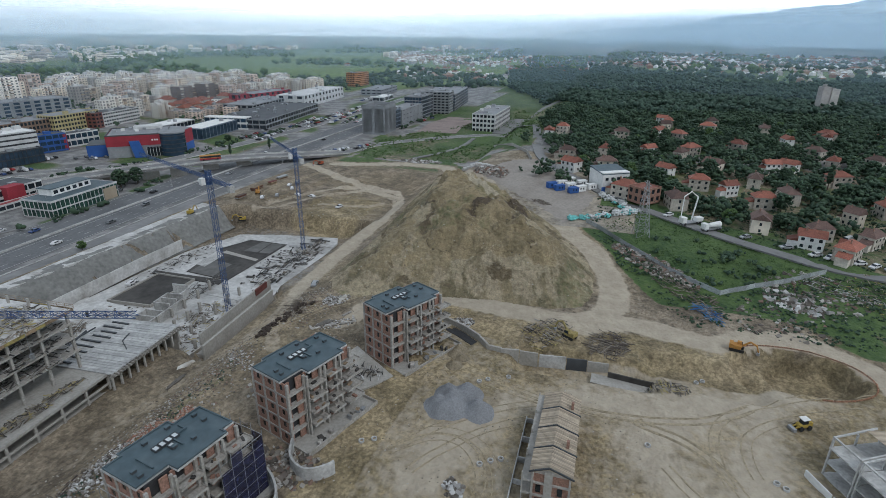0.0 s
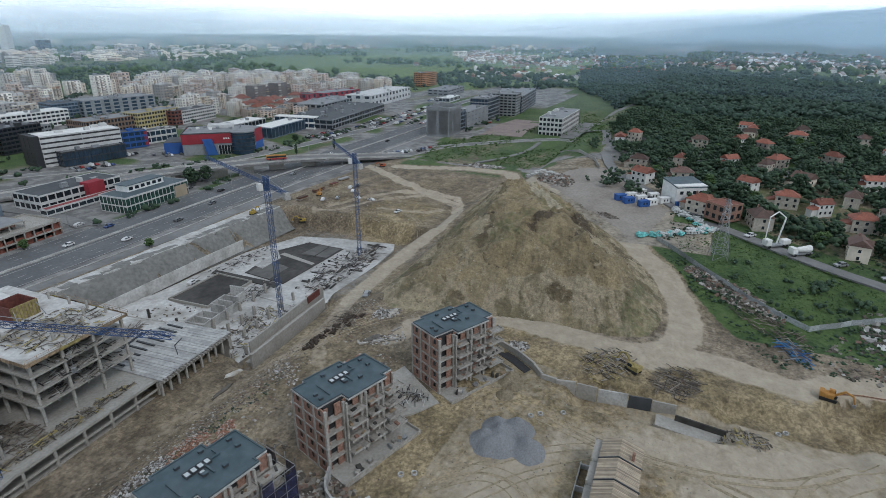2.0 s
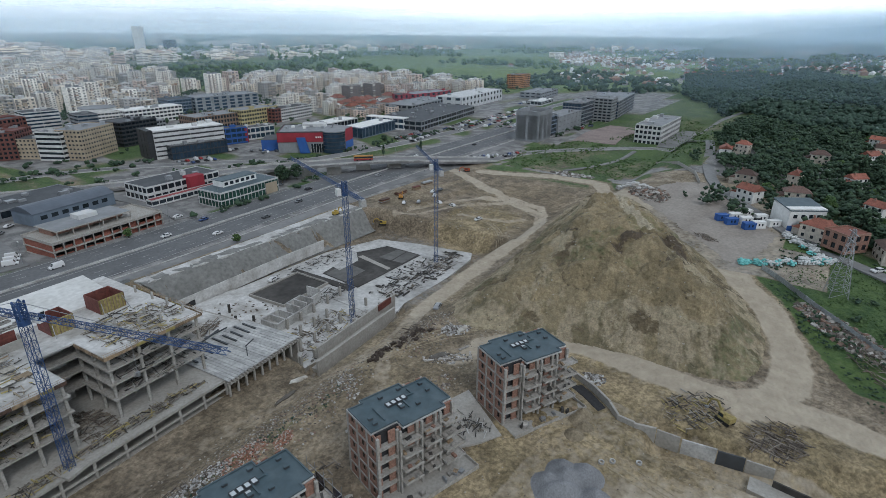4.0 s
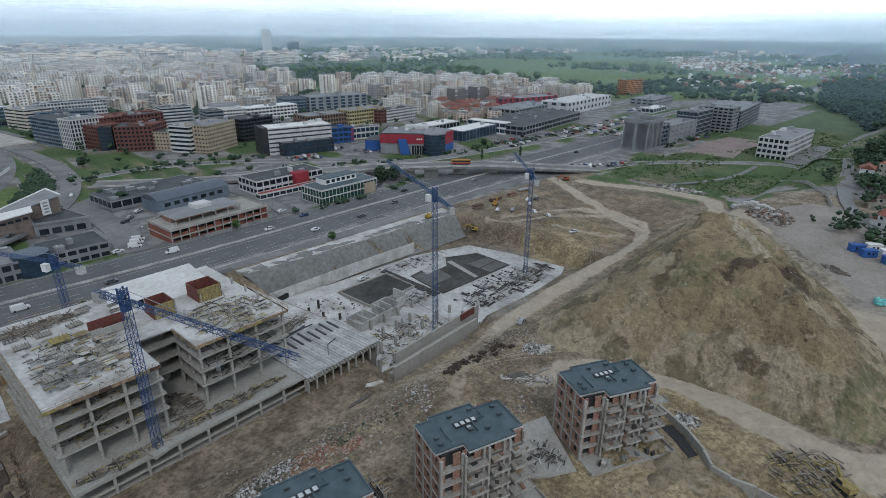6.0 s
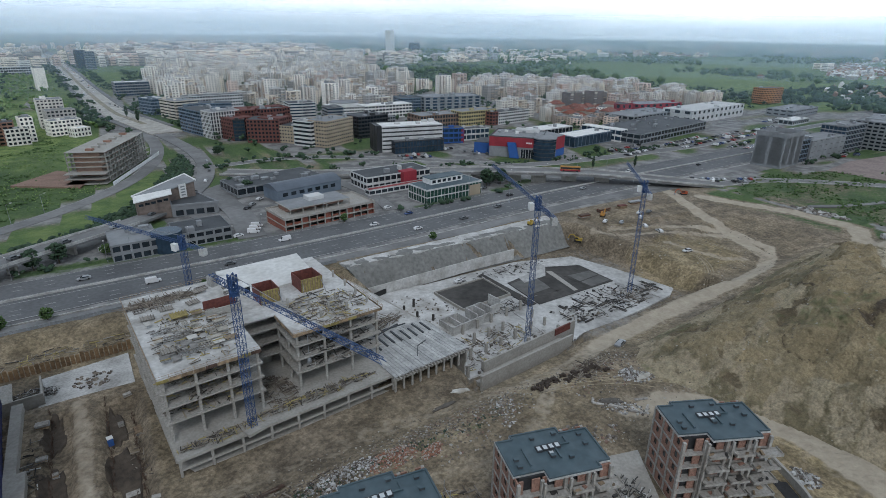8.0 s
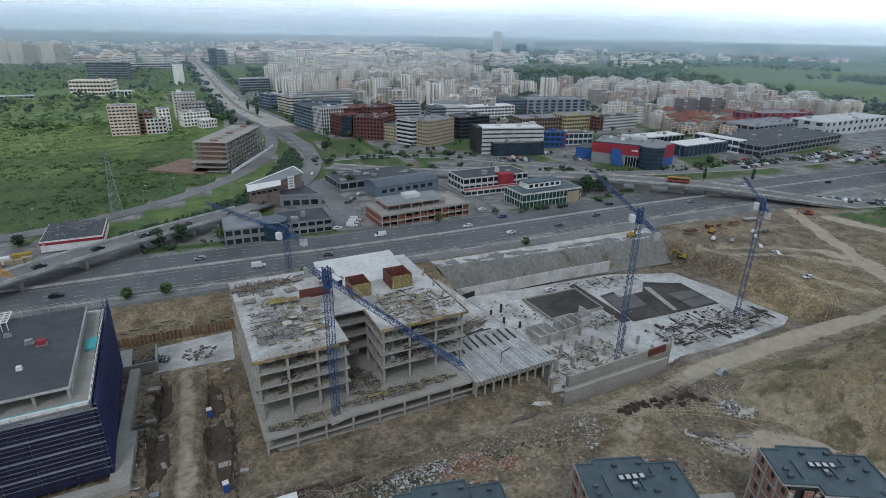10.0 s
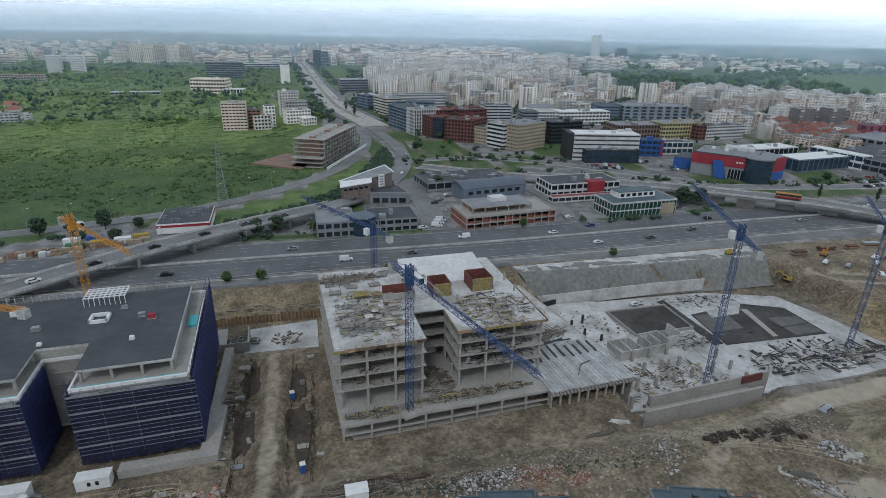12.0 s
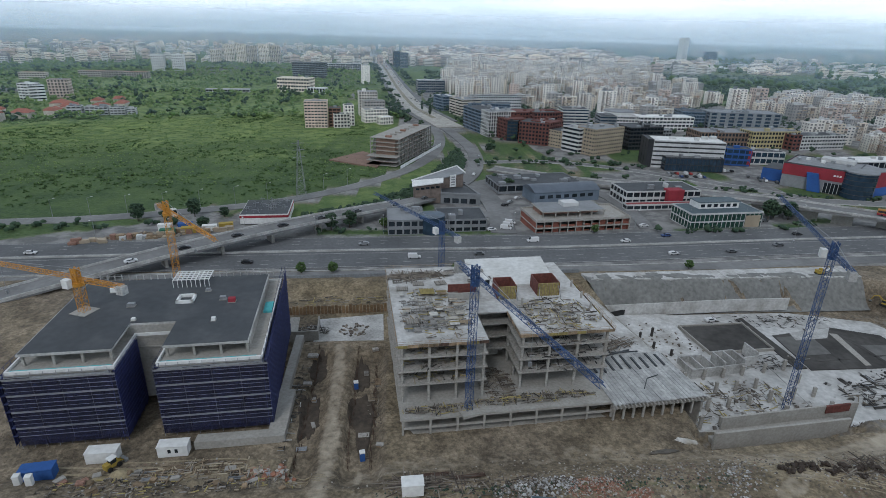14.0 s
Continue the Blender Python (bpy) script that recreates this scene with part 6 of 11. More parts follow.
part("roof_lantern", Shape().box(-14, 10, 12, 24, 17.4, 20), PALE_CLAD, mall, "pale raised roof lantern")
for k in range(3):
    part("sign_bar", Shape().box(2 + k * 2.0, 3.4 + k * 2.0, -18.7, -18.4, 12.4, 13.6), WHITE, mall, "white sign bar")

office("retail_store", "car showroom with a white canopy roof and glass front", "store", 379.3, 337.1, 60, 20, 8, -6, 8.5, 1, BLUE_GREY, GLASS_BLUE, 5, 0.6, 0.35, WHITE, 2)
office("retail_store", "long retail store with a dark roof and glazed front", "store", 465.7, 340.9, 124, 50, 10, -6, 8.5, 2, GREY_CLAD, GLASS_DARK, 6, 1.0, 0.6, ROOF_DARK, 14)
office("retail_store", "white-edged entrance hall of a retail store", "store", 405.5, 342.6, 10, 40, 10, -6, 10, 2, WHITE, GLASS_BLUE, 6, 1.4, 0.5, WHITE, 0)
office("retail_store", "grey retail store behind the long shop roof", "store", 519.2, 394.7, 84, 34, 8, -6, 10, 2, GREY_CLAD, GLASS_DARK, 7, 2.2, 2.0, GREY_CLAD, 8)
office("retail_store", "long pale grey warehouse store", "store", 608.5, 381.1, 118, 34, 7, -6, 13, 2, PALE_CLAD, GLASS_DARK, 10, 3.2, 5.5, PALE_CLAD, 6)
office("retail_store", "retail store with red upper walls", "store", 600.6, 445.3, 66, 28, -8, -6, 10.5, 2, RED, GLASS_DARK, 9, 2.2, 5.0, GREY_CLAD, 4)
office("retail_store", "red entrance tower of a retail store", "store", 531.3, 433.8, 16, 20, -8, -6, 14, 2, RED, GLASS_DARK, 8, 3.0, 5.0, ROOF_DARK, 0)
office("retail_store", "low showroom with a white roof", "store", 372.9, 377.3, 44, 18, 6, -6, 7.5, 1, PALE_CLAD, GLASS_DARK, 5, 1.0, 0.4, WHITE, 3)
office("retail_store", "wide low grey warehouse store", "store", 733.2, 348.6, 70, 30, 6, -6, 8, 2, GREY_CLAD, GLASS_DARK, 7, 2.2, 2.5, GREY_CLAD, 4)
office("retail_store", "low glazed pavilion among parked cars", "store", 659.3, 308.7, 40, 14, 5, -6, 5, 1, PALE_CLAD, GLASS_DARK, 5, 1.2, 0.6, WHITE, 2)

# grey office park on the east side
office("office_tower", "grey hotel block with few windows", "office building", 433, 207, 28, 20, 4, -6, 21.5, 7, GREY_CLAD, GLASS_DARK, 9, 6.6, 2.2, GREY_CLAD, 3)
office("office_building", "recessed dark glass link beside the grey hotel", "office building", 456.5, 209, 18, 16, 2, -6, 17, 5, BLUE_GREY, GLASS_DARK, 2.6, 0.4, 0.2, GREY_CLAD, 2)
office("office_building", "plain grey clad office wing on a dark base", "office building", 493, 209, 54, 17, 1, -6, 15.5, 4, GREY_CLAD, GLASS_DARK, 9, 3.2, 4.2, GREY_CLAD, 4)
office("office_building", "tall blue glass office court", "office building", 539, 212, 38, 18, 2, -6, 21.5, 6, GREY_CLAD, GLASS_BLUE, 3, 0.5, 0.2, GREY_CLAD, 6)
office("office_tower", "grey stair tower with dark ribbon windows", "office building", 568, 200, 19, 26, 4, -6, 23, 8, GREY_CLAD, GLASS_DARK, 4, 1.1, 1.2, GREY_CLAD, 3)
office("office_building", "long grey glass office wing", "office building", 625, 202, 94, 18, 8, -6, 19, 6, GREY_CLAD, GLASS_BLUE, 3, 0.4, 0.2, GREY_CLAD, 5)
office("office_building", "white office block with dark corner windows", "office building", 498, 124, 66, 20, 1, -5.5, 15.5, 4, PALE_CLAD, GLASS_DARK, 3.2, 1.3, 1.0, GREY_CLAD, 9)
solid("paved_yard", ribbon(dense([(441, 158), (485, 164), (532, 160)], 6), 34, 0.5), mat("reddish_paving", (0.25, 0.195, 0.175), vary=0.2, fine=0.6, coarse=0.1), "reddish paved yard between the offices", "yard", "structure")
solid("paved_yard", ribbon(dense([(455, 106), (500, 106), (545, 108)], 6), 14, 0.55), ASPHALT_PALE, "grey car park beside the white office", "yard", "structure")
office("low_office", "low grey hall behind the office park", "office building", 720, 250, 60, 24, 15, -5, 9, 2, GREY_CLAD, GLASS_DARK, 4, 1, 0.4, GREY_CLAD, 2)
office("apartment_tower", "orange brick apartment block on grass", "apartment building", 820, 428, 40, 16, -8, -5, 20, 7, mat("orange_render", (0.42, 0.19, 0.07)), GLASS_DARK, 3, 1, 0.9, ROOF_DARK, 1)

# businesses between the highway and the flyover
green = thing("glazed_office", "two-storey green glass office with white attic", "office building", (186, 257, -6), 5)
part("glazing", Shape().box(-19, 19, -8.5, 8.5, 0, 7.6), GREEN_GLASS, green)
part("mullions", facade(38.6, 17.6, 7.8, 2, 2.4, 0.25, 0.18), PALE_CLAD, green)
part("roof", Shape().box(-18.8, 18.8, -8.3, 8.3, 7.8, 8.1), ROOF_SLATE, green)
part("attic", Shape().box(-11, 11, -1, 7, 8.1, 11.2), WHITE, green, "white attic storey")
part("attic_roof", Shape().box(-11.4, 11.4, -1.4, 7.4, 11.2, 11.5), ROOF_SLATE, green)
for k in range(6):
    part("attic_window", Shape().box(-10 + k * 3.5, -7.8 + k * 3.5, -1.06, -0.9, 8.8, 10.4), GLASS_DARK, green)
part("shop_panel", Shape().box(10, 18, -9.0, -8.75, 0.6, 6.5), BEIGE, green, "beige shop front panel")

redf = thing("brick_frame_building", "unfinished concrete frame with red brick infill", "building", (112, 252, -6), 8)
FRESH_BRICK = mat("fresh_red_brick", (0.27, 0.095, 0.065), vary=0.3)
for lv in (0.3, 3.4, 6.6):
    part("floor_slab", Shape().box(-24, 24, -9.4, 12, lv - 0.35, lv), FRAME_PALE, redf)
part("roof_slab", Shape().box(-19, 13, -4.5, 11, 9.2, 9.6), FRAME_PALE, redf)
part("roof_membrane", Shape().box(-18.6, 12.6, -4.1, 10.6, 9.6, 9.72), GREY_CLAD, redf)
for k in range(13):
    for v in (-9.1, 11.6):
        part("column", Shape().box(-23.8 + k * 3.95, -23.4 + k * 3.95, v - 0.2, v + 0.2, 0.3, 6.3), FRAME_PALE, redf)
    if k < 12:
        for z in (0.3, 3.4):
            part("brick_infill", Shape().box(-23.3 + k * 3.95, -19.9 + k * 3.95, -8.1, -7.8, z, z + (1.0 if (k + z) % 3 < 2 else 2.7)), FRESH_BRICK, redf)
for v in (-23.6, 23.2):
    part("side_wall", Shape().box(v, v + 0.4, -8.6, 11.2, 0.3, 6.3), FRESH_BRICK, redf, "red brick side wall")
# inner wall painted near-black for the shade behind the columns
part("inner_wall", Shape().box(-22, 22, -3, -2.7, 0.3, 6.3), DARK, redf, "near-black fill for the shade inside the rooms")
for k in range(6):
    part("attic_column", Shape().box(-18.8 + k * 6.2, -18.4 + k * 6.2, -4.4, -4.0, 6.6, 9.2), FRAME_PALE, redf)
part("attic_wall", Shape().box(-18, 12, 1, 10, 6.6, 9.2), BRICK, redf)
part("parapet", Shape().ring([(-24, -9.4), (24, -9.4), (24, 12), (-24, 12)], 6.6, 7.4, 0.25), FRAME_PALE, redf)
part("stair_head", Shape().box(-6, 2, 2, 8, 9.6, 11.6), PALE_CLAD, redf)

office("car_dealer", "white car dealer with a red entrance box", "showroom", 172, 297, 44, 20, 4, -6, 8, 2, PALE_CLAD, GLASS_DARK, 4, 1.1, 0.6, ROOF_DARK, 3)
solid("entrance_box", Shape().slab(178, 287, 9, 6, 4, -6, 3.5), RED, "red entrance box of the car dealer", "showroom")
office("dealer_annexe", "low annexe with a dull red roof", "showroom", 168, 281, 40, 5, 4, -6, 3, 1, PALE_CLAD, GLASS_DARK, 4, 0.8, 0.4, mat("dull_red_roof", (0.26, 0.06, 0.06)), 0)
hall = thing("arched_hall", "blue-grey hall with an arched metal roof", "hall", (119, 302, -6), 12)
part("hall_wall", Shape().box(-20, 20, -8, 8, 0, 6), BLUE_GREY, hall)
arch = [(-8.4 + 16.8 * i / 10, 6 + 2.6 * math.sin(math.pi * i / 10)) for i in range(11)]
ar = Shape()
ar.add([(x, y, z) for x in (-20.4, 20.4) for y, z in arch], [(i, i + 1, 12 + i, 11 + i) for i in range(10)] + [tuple(range(10, -1, -1)), tuple(range(11, 22))])
part("arched_roof", ar, shade("metal_roof", (0.10, 0.12, 0.15), rough=0.5), hall)
for k in range(7):
    part("window", Shape().box(-17 + k * 5, -14 + k * 5, -8.06, -7.9, 2.5, 4.4), GLASS_DARK, hall)
office("low_hall", "low grey flat-roofed hall", "hall", 108, 325, 52, 24, 10, -6, 5, 1, GREY_CLAD, GLASS_DARK, 5, 1.5, 0.6, ROOF_DARK, 10)
office("office_building", "grey two-storey office beside the highway", "office building", 30, 249, 17, 20, 3, -6, 7.5, 2, GREY_CLAD, GLASS_DARK, 3.4, 1.2, 0.8, GREY_CLAD, 3)
solid("glass_stair", Shape().cyl(42, 243.5, 6, -6, 3.0, 22), GLASS_BLUE, "dark curved glass stair front", "office building")
office("office_building", "long grey low office beside the highway", "office building", 56, 252, 22, 18, 3, -6, 6.5, 2, GREY_CLAD, GLASS_DARK, 3.4, 1.2, 0.8, ROOF_DARK, 2)
sign = thing("slant_roof_building", "brown showroom with a slanted white roof and upright sign", "showroom", (50, 298, -6))
BROWN_CLAD = mat("brown_cladding", (0.17, 0.135, 0.115), vary=0.25, fine=0.6, streak=2)
part("front_wing", Shape().add([(-15, -7.5, 0), (-0.5, -7, 0), (0.5, 5, 0), (-15, 6, 0), (-15, -7.5, 9.3), (-0.5, -7, 11.2), (0.5, 5, 11.8), (-15, 6, 9.6)], [(3, 2, 1, 0), (4, 5, 6, 7), (0, 1, 5, 4), (1, 2, 6, 5), (2, 3, 7, 6), (3, 0, 4, 7)]), BROWN_CLAD, sign)
part("body", Shape().add([(-14, 3, 0), (0.4, 1.2, 0), (13, 5.8, 0), (10.4, 17.5, 0), (-14, 3, 9.2), (0.4, 1.2, 11), (13, 5.8, 13.2), (10.4, 17.5, 13.6)], [(3, 2, 1, 0), (4, 5, 6, 7), (0, 1, 5, 4), (1, 2, 6, 5), (2, 3, 7, 6), (3, 0, 4, 7)]), BROWN_CLAD, sign)


def thick_plate(pts, t):
    n_ = len(pts)
    return Shape().add([(a, b, c) for a, b, c in pts] + [(a, b, c + t) for a, b, c in pts], [tuple(range(n_ - 1, -1, -1)), tuple(range(n_, 2 * n_))] + [(k, (k + 1) % n_, n_ + (k + 1) % n_, n_ + k) for k in range(n_)])


part("wing_roof", thick_plate([(-16, -8.4, 9.4), (0.8, -7.8, 11.5), (1.4, 0.4, 11.9), (-15.6, 2.0, 9.8)], 0.5), WHITE, sign, "white tilted canopy roof")
part("roof", thick_plate([(-16, 2.2, 9.7), (0.2, 1.0, 11.4), (13.8, 5.4, 13.6), (10.6, 19, 14.2)], 0.45), GREY_CLAD, sign, "slanted grey roof")
part("roof_edge", Shape().beam((-16, 2.4, 10.2), (10.6, 19, 14.6), 0.7, 0.8), WHITE, sign, "white roof edge")
part("roof_edge", Shape().beam((10.6, 19, 14.6), (13.8, 5.4, 14.0), 0.7, 0.8), WHITE, sign, "white roof edge")
part("sign_board", Shape().wall([(5.2, 2.1), (8.6, 3.3)], 6.6, 13.4, 0.5), WHITE, sign, "white upright sign with grey bars")
for k in range(4):
    part("sign_bar", Shape().wall([(6.0, 2.04), (8.0, 2.74)], 7.6 + k * 1.4, 8.3 + k * 1.4, 0.1), GREY_CLAD, sign)
part("low_wing", Shape().prism([(-0.4, -7.4), (20.5, -10.4), (14, 13), (0, 5)], 0, 5.6), GREY_CLAD, sign, "grey single-storey wing")
part("low_roof", Shape().prism([(-0.3, -6.4), (19.6, -9.2), (13.4, 12), (0.2, 4.4)], 5.6, 5.9), ROOF_DARK, sign, "dark flat roof")
part("low_roof_edge", Shape().ring([(-0.5, -7.7), (20.9, -10.8), (14.3, 13.4), (-0.2, 5)], 5.2, 6.2, 0.8), GREY_CLAD, sign)
for k in range(4):
    part("shop_window", Shape().wall([(1.2 + k * 4.6, -7.7 - k * 0.66), (4.6 + k * 4.6, -8.2 - k * 0.66)], 0.6, 3.2, 0.12), GLASS_DARK, sign)
for k in range(5):
    part("band_window", Shape().wall([(-14 + k * 2.7, -7.58 + k * 0.09), (-12 + k * 2.7, -7.52 + k * 0.09)], 7.4 + k * 0.3, 8.5 + k * 0.3, 0.12), GLASS_DARK, sign)
stripe = thing("storage_building", "white low building with a red stripe and cluttered roof", "warehouse", (-37, 268, -5.5), 4)
part("body", Shape().box(-11, 11, -12, 12, 0, 4.6), WHITE, stripe)
part("stripe", Shape().box(-11.1, 11.1, -12.1, 12.1, 2.9, 4.0), RED, stripe, "red stripe")
part("roof", Shape().box(-10.7, 10.7, -11.7, 11.7, 4.6, 4.8), ROOF_DARK, stripe)
for k in range(26):
    a, b = rnd(-9.5, 9), rnd(-10.5, 10)
    part("roof_frame", Shape().beam((a, b, 4.8), (a + rnd(-0.6, 0.6), b, 6.6 + rnd(-0.5, 0.8)), 0.2).beam((a - 1, b, 6.2), (a + 1.4, b + rnd(-1, 1), 6.4), 0.18), STEEL, stripe)

# bare concrete shells beside the boulevard
shell = thing("concrete_shell", "unfinished concrete apartment shell with a red edge on the roof", "building", (30, 415, -5.5), 68)
for k in range(7):
    part("floor_slab", Shape().box(-40 if k < 3 else -34, 40 if k < 3 else 34, -11, 11, k * 2.9, k * 2.9 + 0.3), CONCRETE, shell)
for i in range(14):
    for v in (-10.6, 10.6):
        part("column", Shape().box(-33.5 + i * 5.15, -33 + i * 5.15, v - 0.3, v + 0.3, 0, 17.4), CONCRETE, shell)
part("inner_wall", Shape().box(-32, 32, -7, 7, 0, 17.4), mat("shell_brick", (0.30, 0.20, 0.15)), shell)
for k in range(7):
    part("roof_box", Shape().box(-30 + k * 9, -27 + k * 9, -3, 1, 17.7, 18.9), CONCRETE if k % 3 else BRICK, shell)
part("hoarding", Shape().wall([(-44, -16), (44, -16)], 0, 2.2, 0.2), WHITE, shell, "white site hoarding")
solid("shell_forecourt", Shape().prism([(-22, 395), (12, 372), (20, 400), (0, 425)], -6.4, -5.2), mat("reddish_earth", (0.25, 0.16, 0.12)), "reddish bare ground beside the concrete shell", "ground patch", "structure")
office("apartment_tower", "unfinished brown apartment tower with stacked balconies", "apartment building", -50.1, 542.7, 21, 16, 4, -6, 24, 9, PANEL_PINK, GLASS_DARK, 3.2, 1.1, 0.9, CONCRETE, 3)
office("apartment_tower", "dark brick apartment wing beside a tower", "apartment building", -33.6, 548.4, 11, 14, 4, -6, 17, 6, BRICK, GLASS_DARK, 3.2, 1.0, 0.8, ROOF_DARK, 1)
office("apartment_tower", "white stepped apartment house with dark windows", "apartment building", -27.1, 542.2, 15, 11, 14, -6, 12.5, 4, PANEL_WHITE, GLASS_DARK, 3.2, 1.0, 1.1, ROOF_DARK, 2)
office("apartment_tower", "tall white end of a stepped apartment house", "apartment building", -21.1, 555.9, 9, 12, 14, -6, 19, 6, PANEL_WHITE, GLASS_DARK, 3.2, 1.0, 1.4, ROOF_DARK, 1)
office("apartment_house", "pale apartment house with a low front wing", "apartment building", 2.9, 578.7, 24, 14, 20, -6, 12.5, 4, PANEL_WHITE, GLASS_DARK, 3, 1.1, 1.2, GREY_CLAD, 2)
office("apartment_house", "pale grey apartment house with a flat roof", "apartment building", 1.0, 603.5, 22, 14, 14, -6, 18, 6, PANEL_GREY, GLASS_DARK, 3, 1.1, 1.2, GREY_CLAD, 2)
office("apartment_tower", "white stepped apartment building with balconies", "apartment building", -6.3, 628.3, 20, 18, 8, -6, 25, 9, PANEL_WHITE, GLASS_DARK, 3, 1.1, 1.2, GREY_CLAD, 2)
office("apartment_house", "low white annexe of an apartment house", "apartment building", 13.8, 563.4, 14, 9, 30, -6, 7, 2, PANEL_WHITE, GLASS_DARK, 3, 1.1, 1.4, WHITE, 1)
office("institute", "cream institute building with deep window bands", "public building", -124, 868, 48, 30, -8, -6, 19, 4, CREAM, GLASS_DARK, 4, 2.0, 0.9, CREAM, 2)
office("institute", "dark glass slab beside the institute", "public building", -140, 1116, 62, 20, -14, -5, 27, 7, GREY_CLAD, GLASS_DARK, 3, 0.8, 0.3, ROOF_DARK, 2)
office("tower_block", "dark glass tower beside the boulevard", "office tower", 26, 1466, 18, 20, 12, -2, 36, 10, BLACK_CLAD, GLASS_BLUE, 3, 0.5, 0.2, ROOF_DARK, 1)
office("poster_block", "white gable block beside the boulevard", "apartment building", -29, 1010, 13, 30, 8, -5, 30, 10, PANEL_WHITE, PANEL_WHITE, 5, 1.2, 1.5, ROOF_DARK, 1)
office("tower_block", "grey office slab beside the boulevard", "office building", 77, 884, 42, 20, 8, -6, 18, 5, GREY_CLAD, GLASS_BLUE, 3, 1.0, 0.3, WHITE, 3)
for tx, ty in ((-456, 1216), (-421, 1228)):
    office("tower_block", "white high-rise among the trees", "apartment tower", tx, ty, 22, 22, 10, -5, 31, 10, WHITE, GLASS_DARK, 4, 1.4, 1.6, WHITE, 1)
for tx, ty, tw_, th_ in ((-420, 1480, 26, 32), (-392, 1494, 24, 44), (-366, 1502, 24, 46), (-338, 1494, 26, 42), (-310, 1502, 24, 46), (-284, 1512, 26, 44)):
    office("tower_block", "cream high-rise on the skyline", "apartment tower", tx, ty, tw_, 18, 8 + (tx % 3) * 5, -4, th_, th_ // 3, CREAM, GLASS_DARK, 4, 1.3, 2.2, PANEL_PINK, 2)
office("institute", "pinkish block among the trees", "public building", -392, 748, 22, 18, 15, -6, 21, 6, PANEL_PINK, GLASS_DARK, 4, 1.4, 1.6, ROOF_DARK, 1)
office("institute", "long white school building beside the boulevard", "public building", -98.5, 1354.1, 86, 18, 14, -6, 14, 3, PALE_CLAD, GLASS_DARK, 4, 1.2, 0.6, PALE_CLAD, 2)
office("institute", "white wing of the cream institute", "public building", -90.2, 847.1, 26, 14, -8, -6, 7, 1, WHITE, GLASS_DARK, 4, 1.4, 1.2, WHITE, 1)
office("tower_block", "grey glass tower beside the boulevard", "office tower", 42.4, 1454.6, 17, 18, 12, -6, 38, 11, GREY_CLAD, GLASS_BLUE, 4, 0.8, 0.5, GREY_CLAD, 1)
office("tower_block", "white hotel block among the trees", "apartment tower", -407.6, 712.6, 18, 14, -14, -6, 19, 6, WHITE, GLASS_DARK, 4, 1.4, 1.0, WHITE, 2)
office("tower_block", "white hotel wing with ribbon windows", "apartment tower", -399.4, 710.5, 16, 14, 40, -6, 17, 5, WHITE, GLASS_DARK, 8, 1.6, 0.6, WHITE, 2)
office("apartment_house", "modern white and black apartment house with terraces", "apartment building", -296.9, 596.4, 13, 10, 14, -6, 9, 3, PALE_CLAD, BLACK_CLAD, 4, 1.0, 0.9, ROOF_DARK, 2)
office("apartment_house", "modern white and black apartment house with terraces", "apartment building", -284.8, 601.9, 9, 10, 14, -6, 8, 3, PALE_CLAD, BLACK_CLAD, 4, 1.0, 0.9, ROOF_DARK, 2)
office("apartment_house", "modern white and black apartment house with terraces", "apartment building", -273.4, 601.3, 12, 10, 14, -6, 8, 3, PALE_CLAD, BLACK_CLAD, 4, 1.0, 0.9, ROOF_DARK, 2)
office("apartment_house", "modern white and black apartment house with terraces", "apartment building", -259.4, 604.5, 14, 10, 14, -6, 7.5, 3, PALE_CLAD, BLACK_CLAD, 4, 1.0, 0.9, ROOF_DARK, 2)
office("apartment_house", "modern white and black apartment house with terraces", "apartment building", -247.3, 607.8, 8, 10, 14, -6, 6, 3, PALE_CLAD, BLACK_CLAD, 4, 1.0, 0.9, ROOF_DARK, 2)
office("low_pavilion", "long low pavilion among the trees", "public building", -215, 838, 60, 12, 6, -6, 4, 1, PALE_CLAD, GLASS_DARK, 5, 1.2, 0.8, PALE_CLAD, 0)
for rx_, ry_ in ((-500, 1040), (-460, 1036), (-420, 1030), (-560, 980)):
    office("long_red_roofed_house", "long building with an orange-red roof among trees", "public building", rx_, ry_, 38, 14, 8, -5, 10, 3, PLASTER, GLASS_DARK, 4, 1.1, 1.2, mat("orange_roof", (0.36, 0.13, 0.06)), 0)
office("slender_tower", "slender white tower on the skyline", "tower", 1099, 2120, 30, 24, 30, 4, 80, 20, WHITE, mat("pale_tower_glass", (0.42, 0.45, 0.47), rough=0.3), 7, 3.5, 1.0, WHITE, 0)
office("slender_tower", "dark glass office on the skyline", "tower", 1195, 2090, 40, 24, 20, 4, 34, 8, BLACK_CLAD, GLASS_BLUE, 6, 1, 0.5, ROOF_DARK, 0)

# housing estates: a few kinds of stepped slab blocks, repeated
PROTO = []


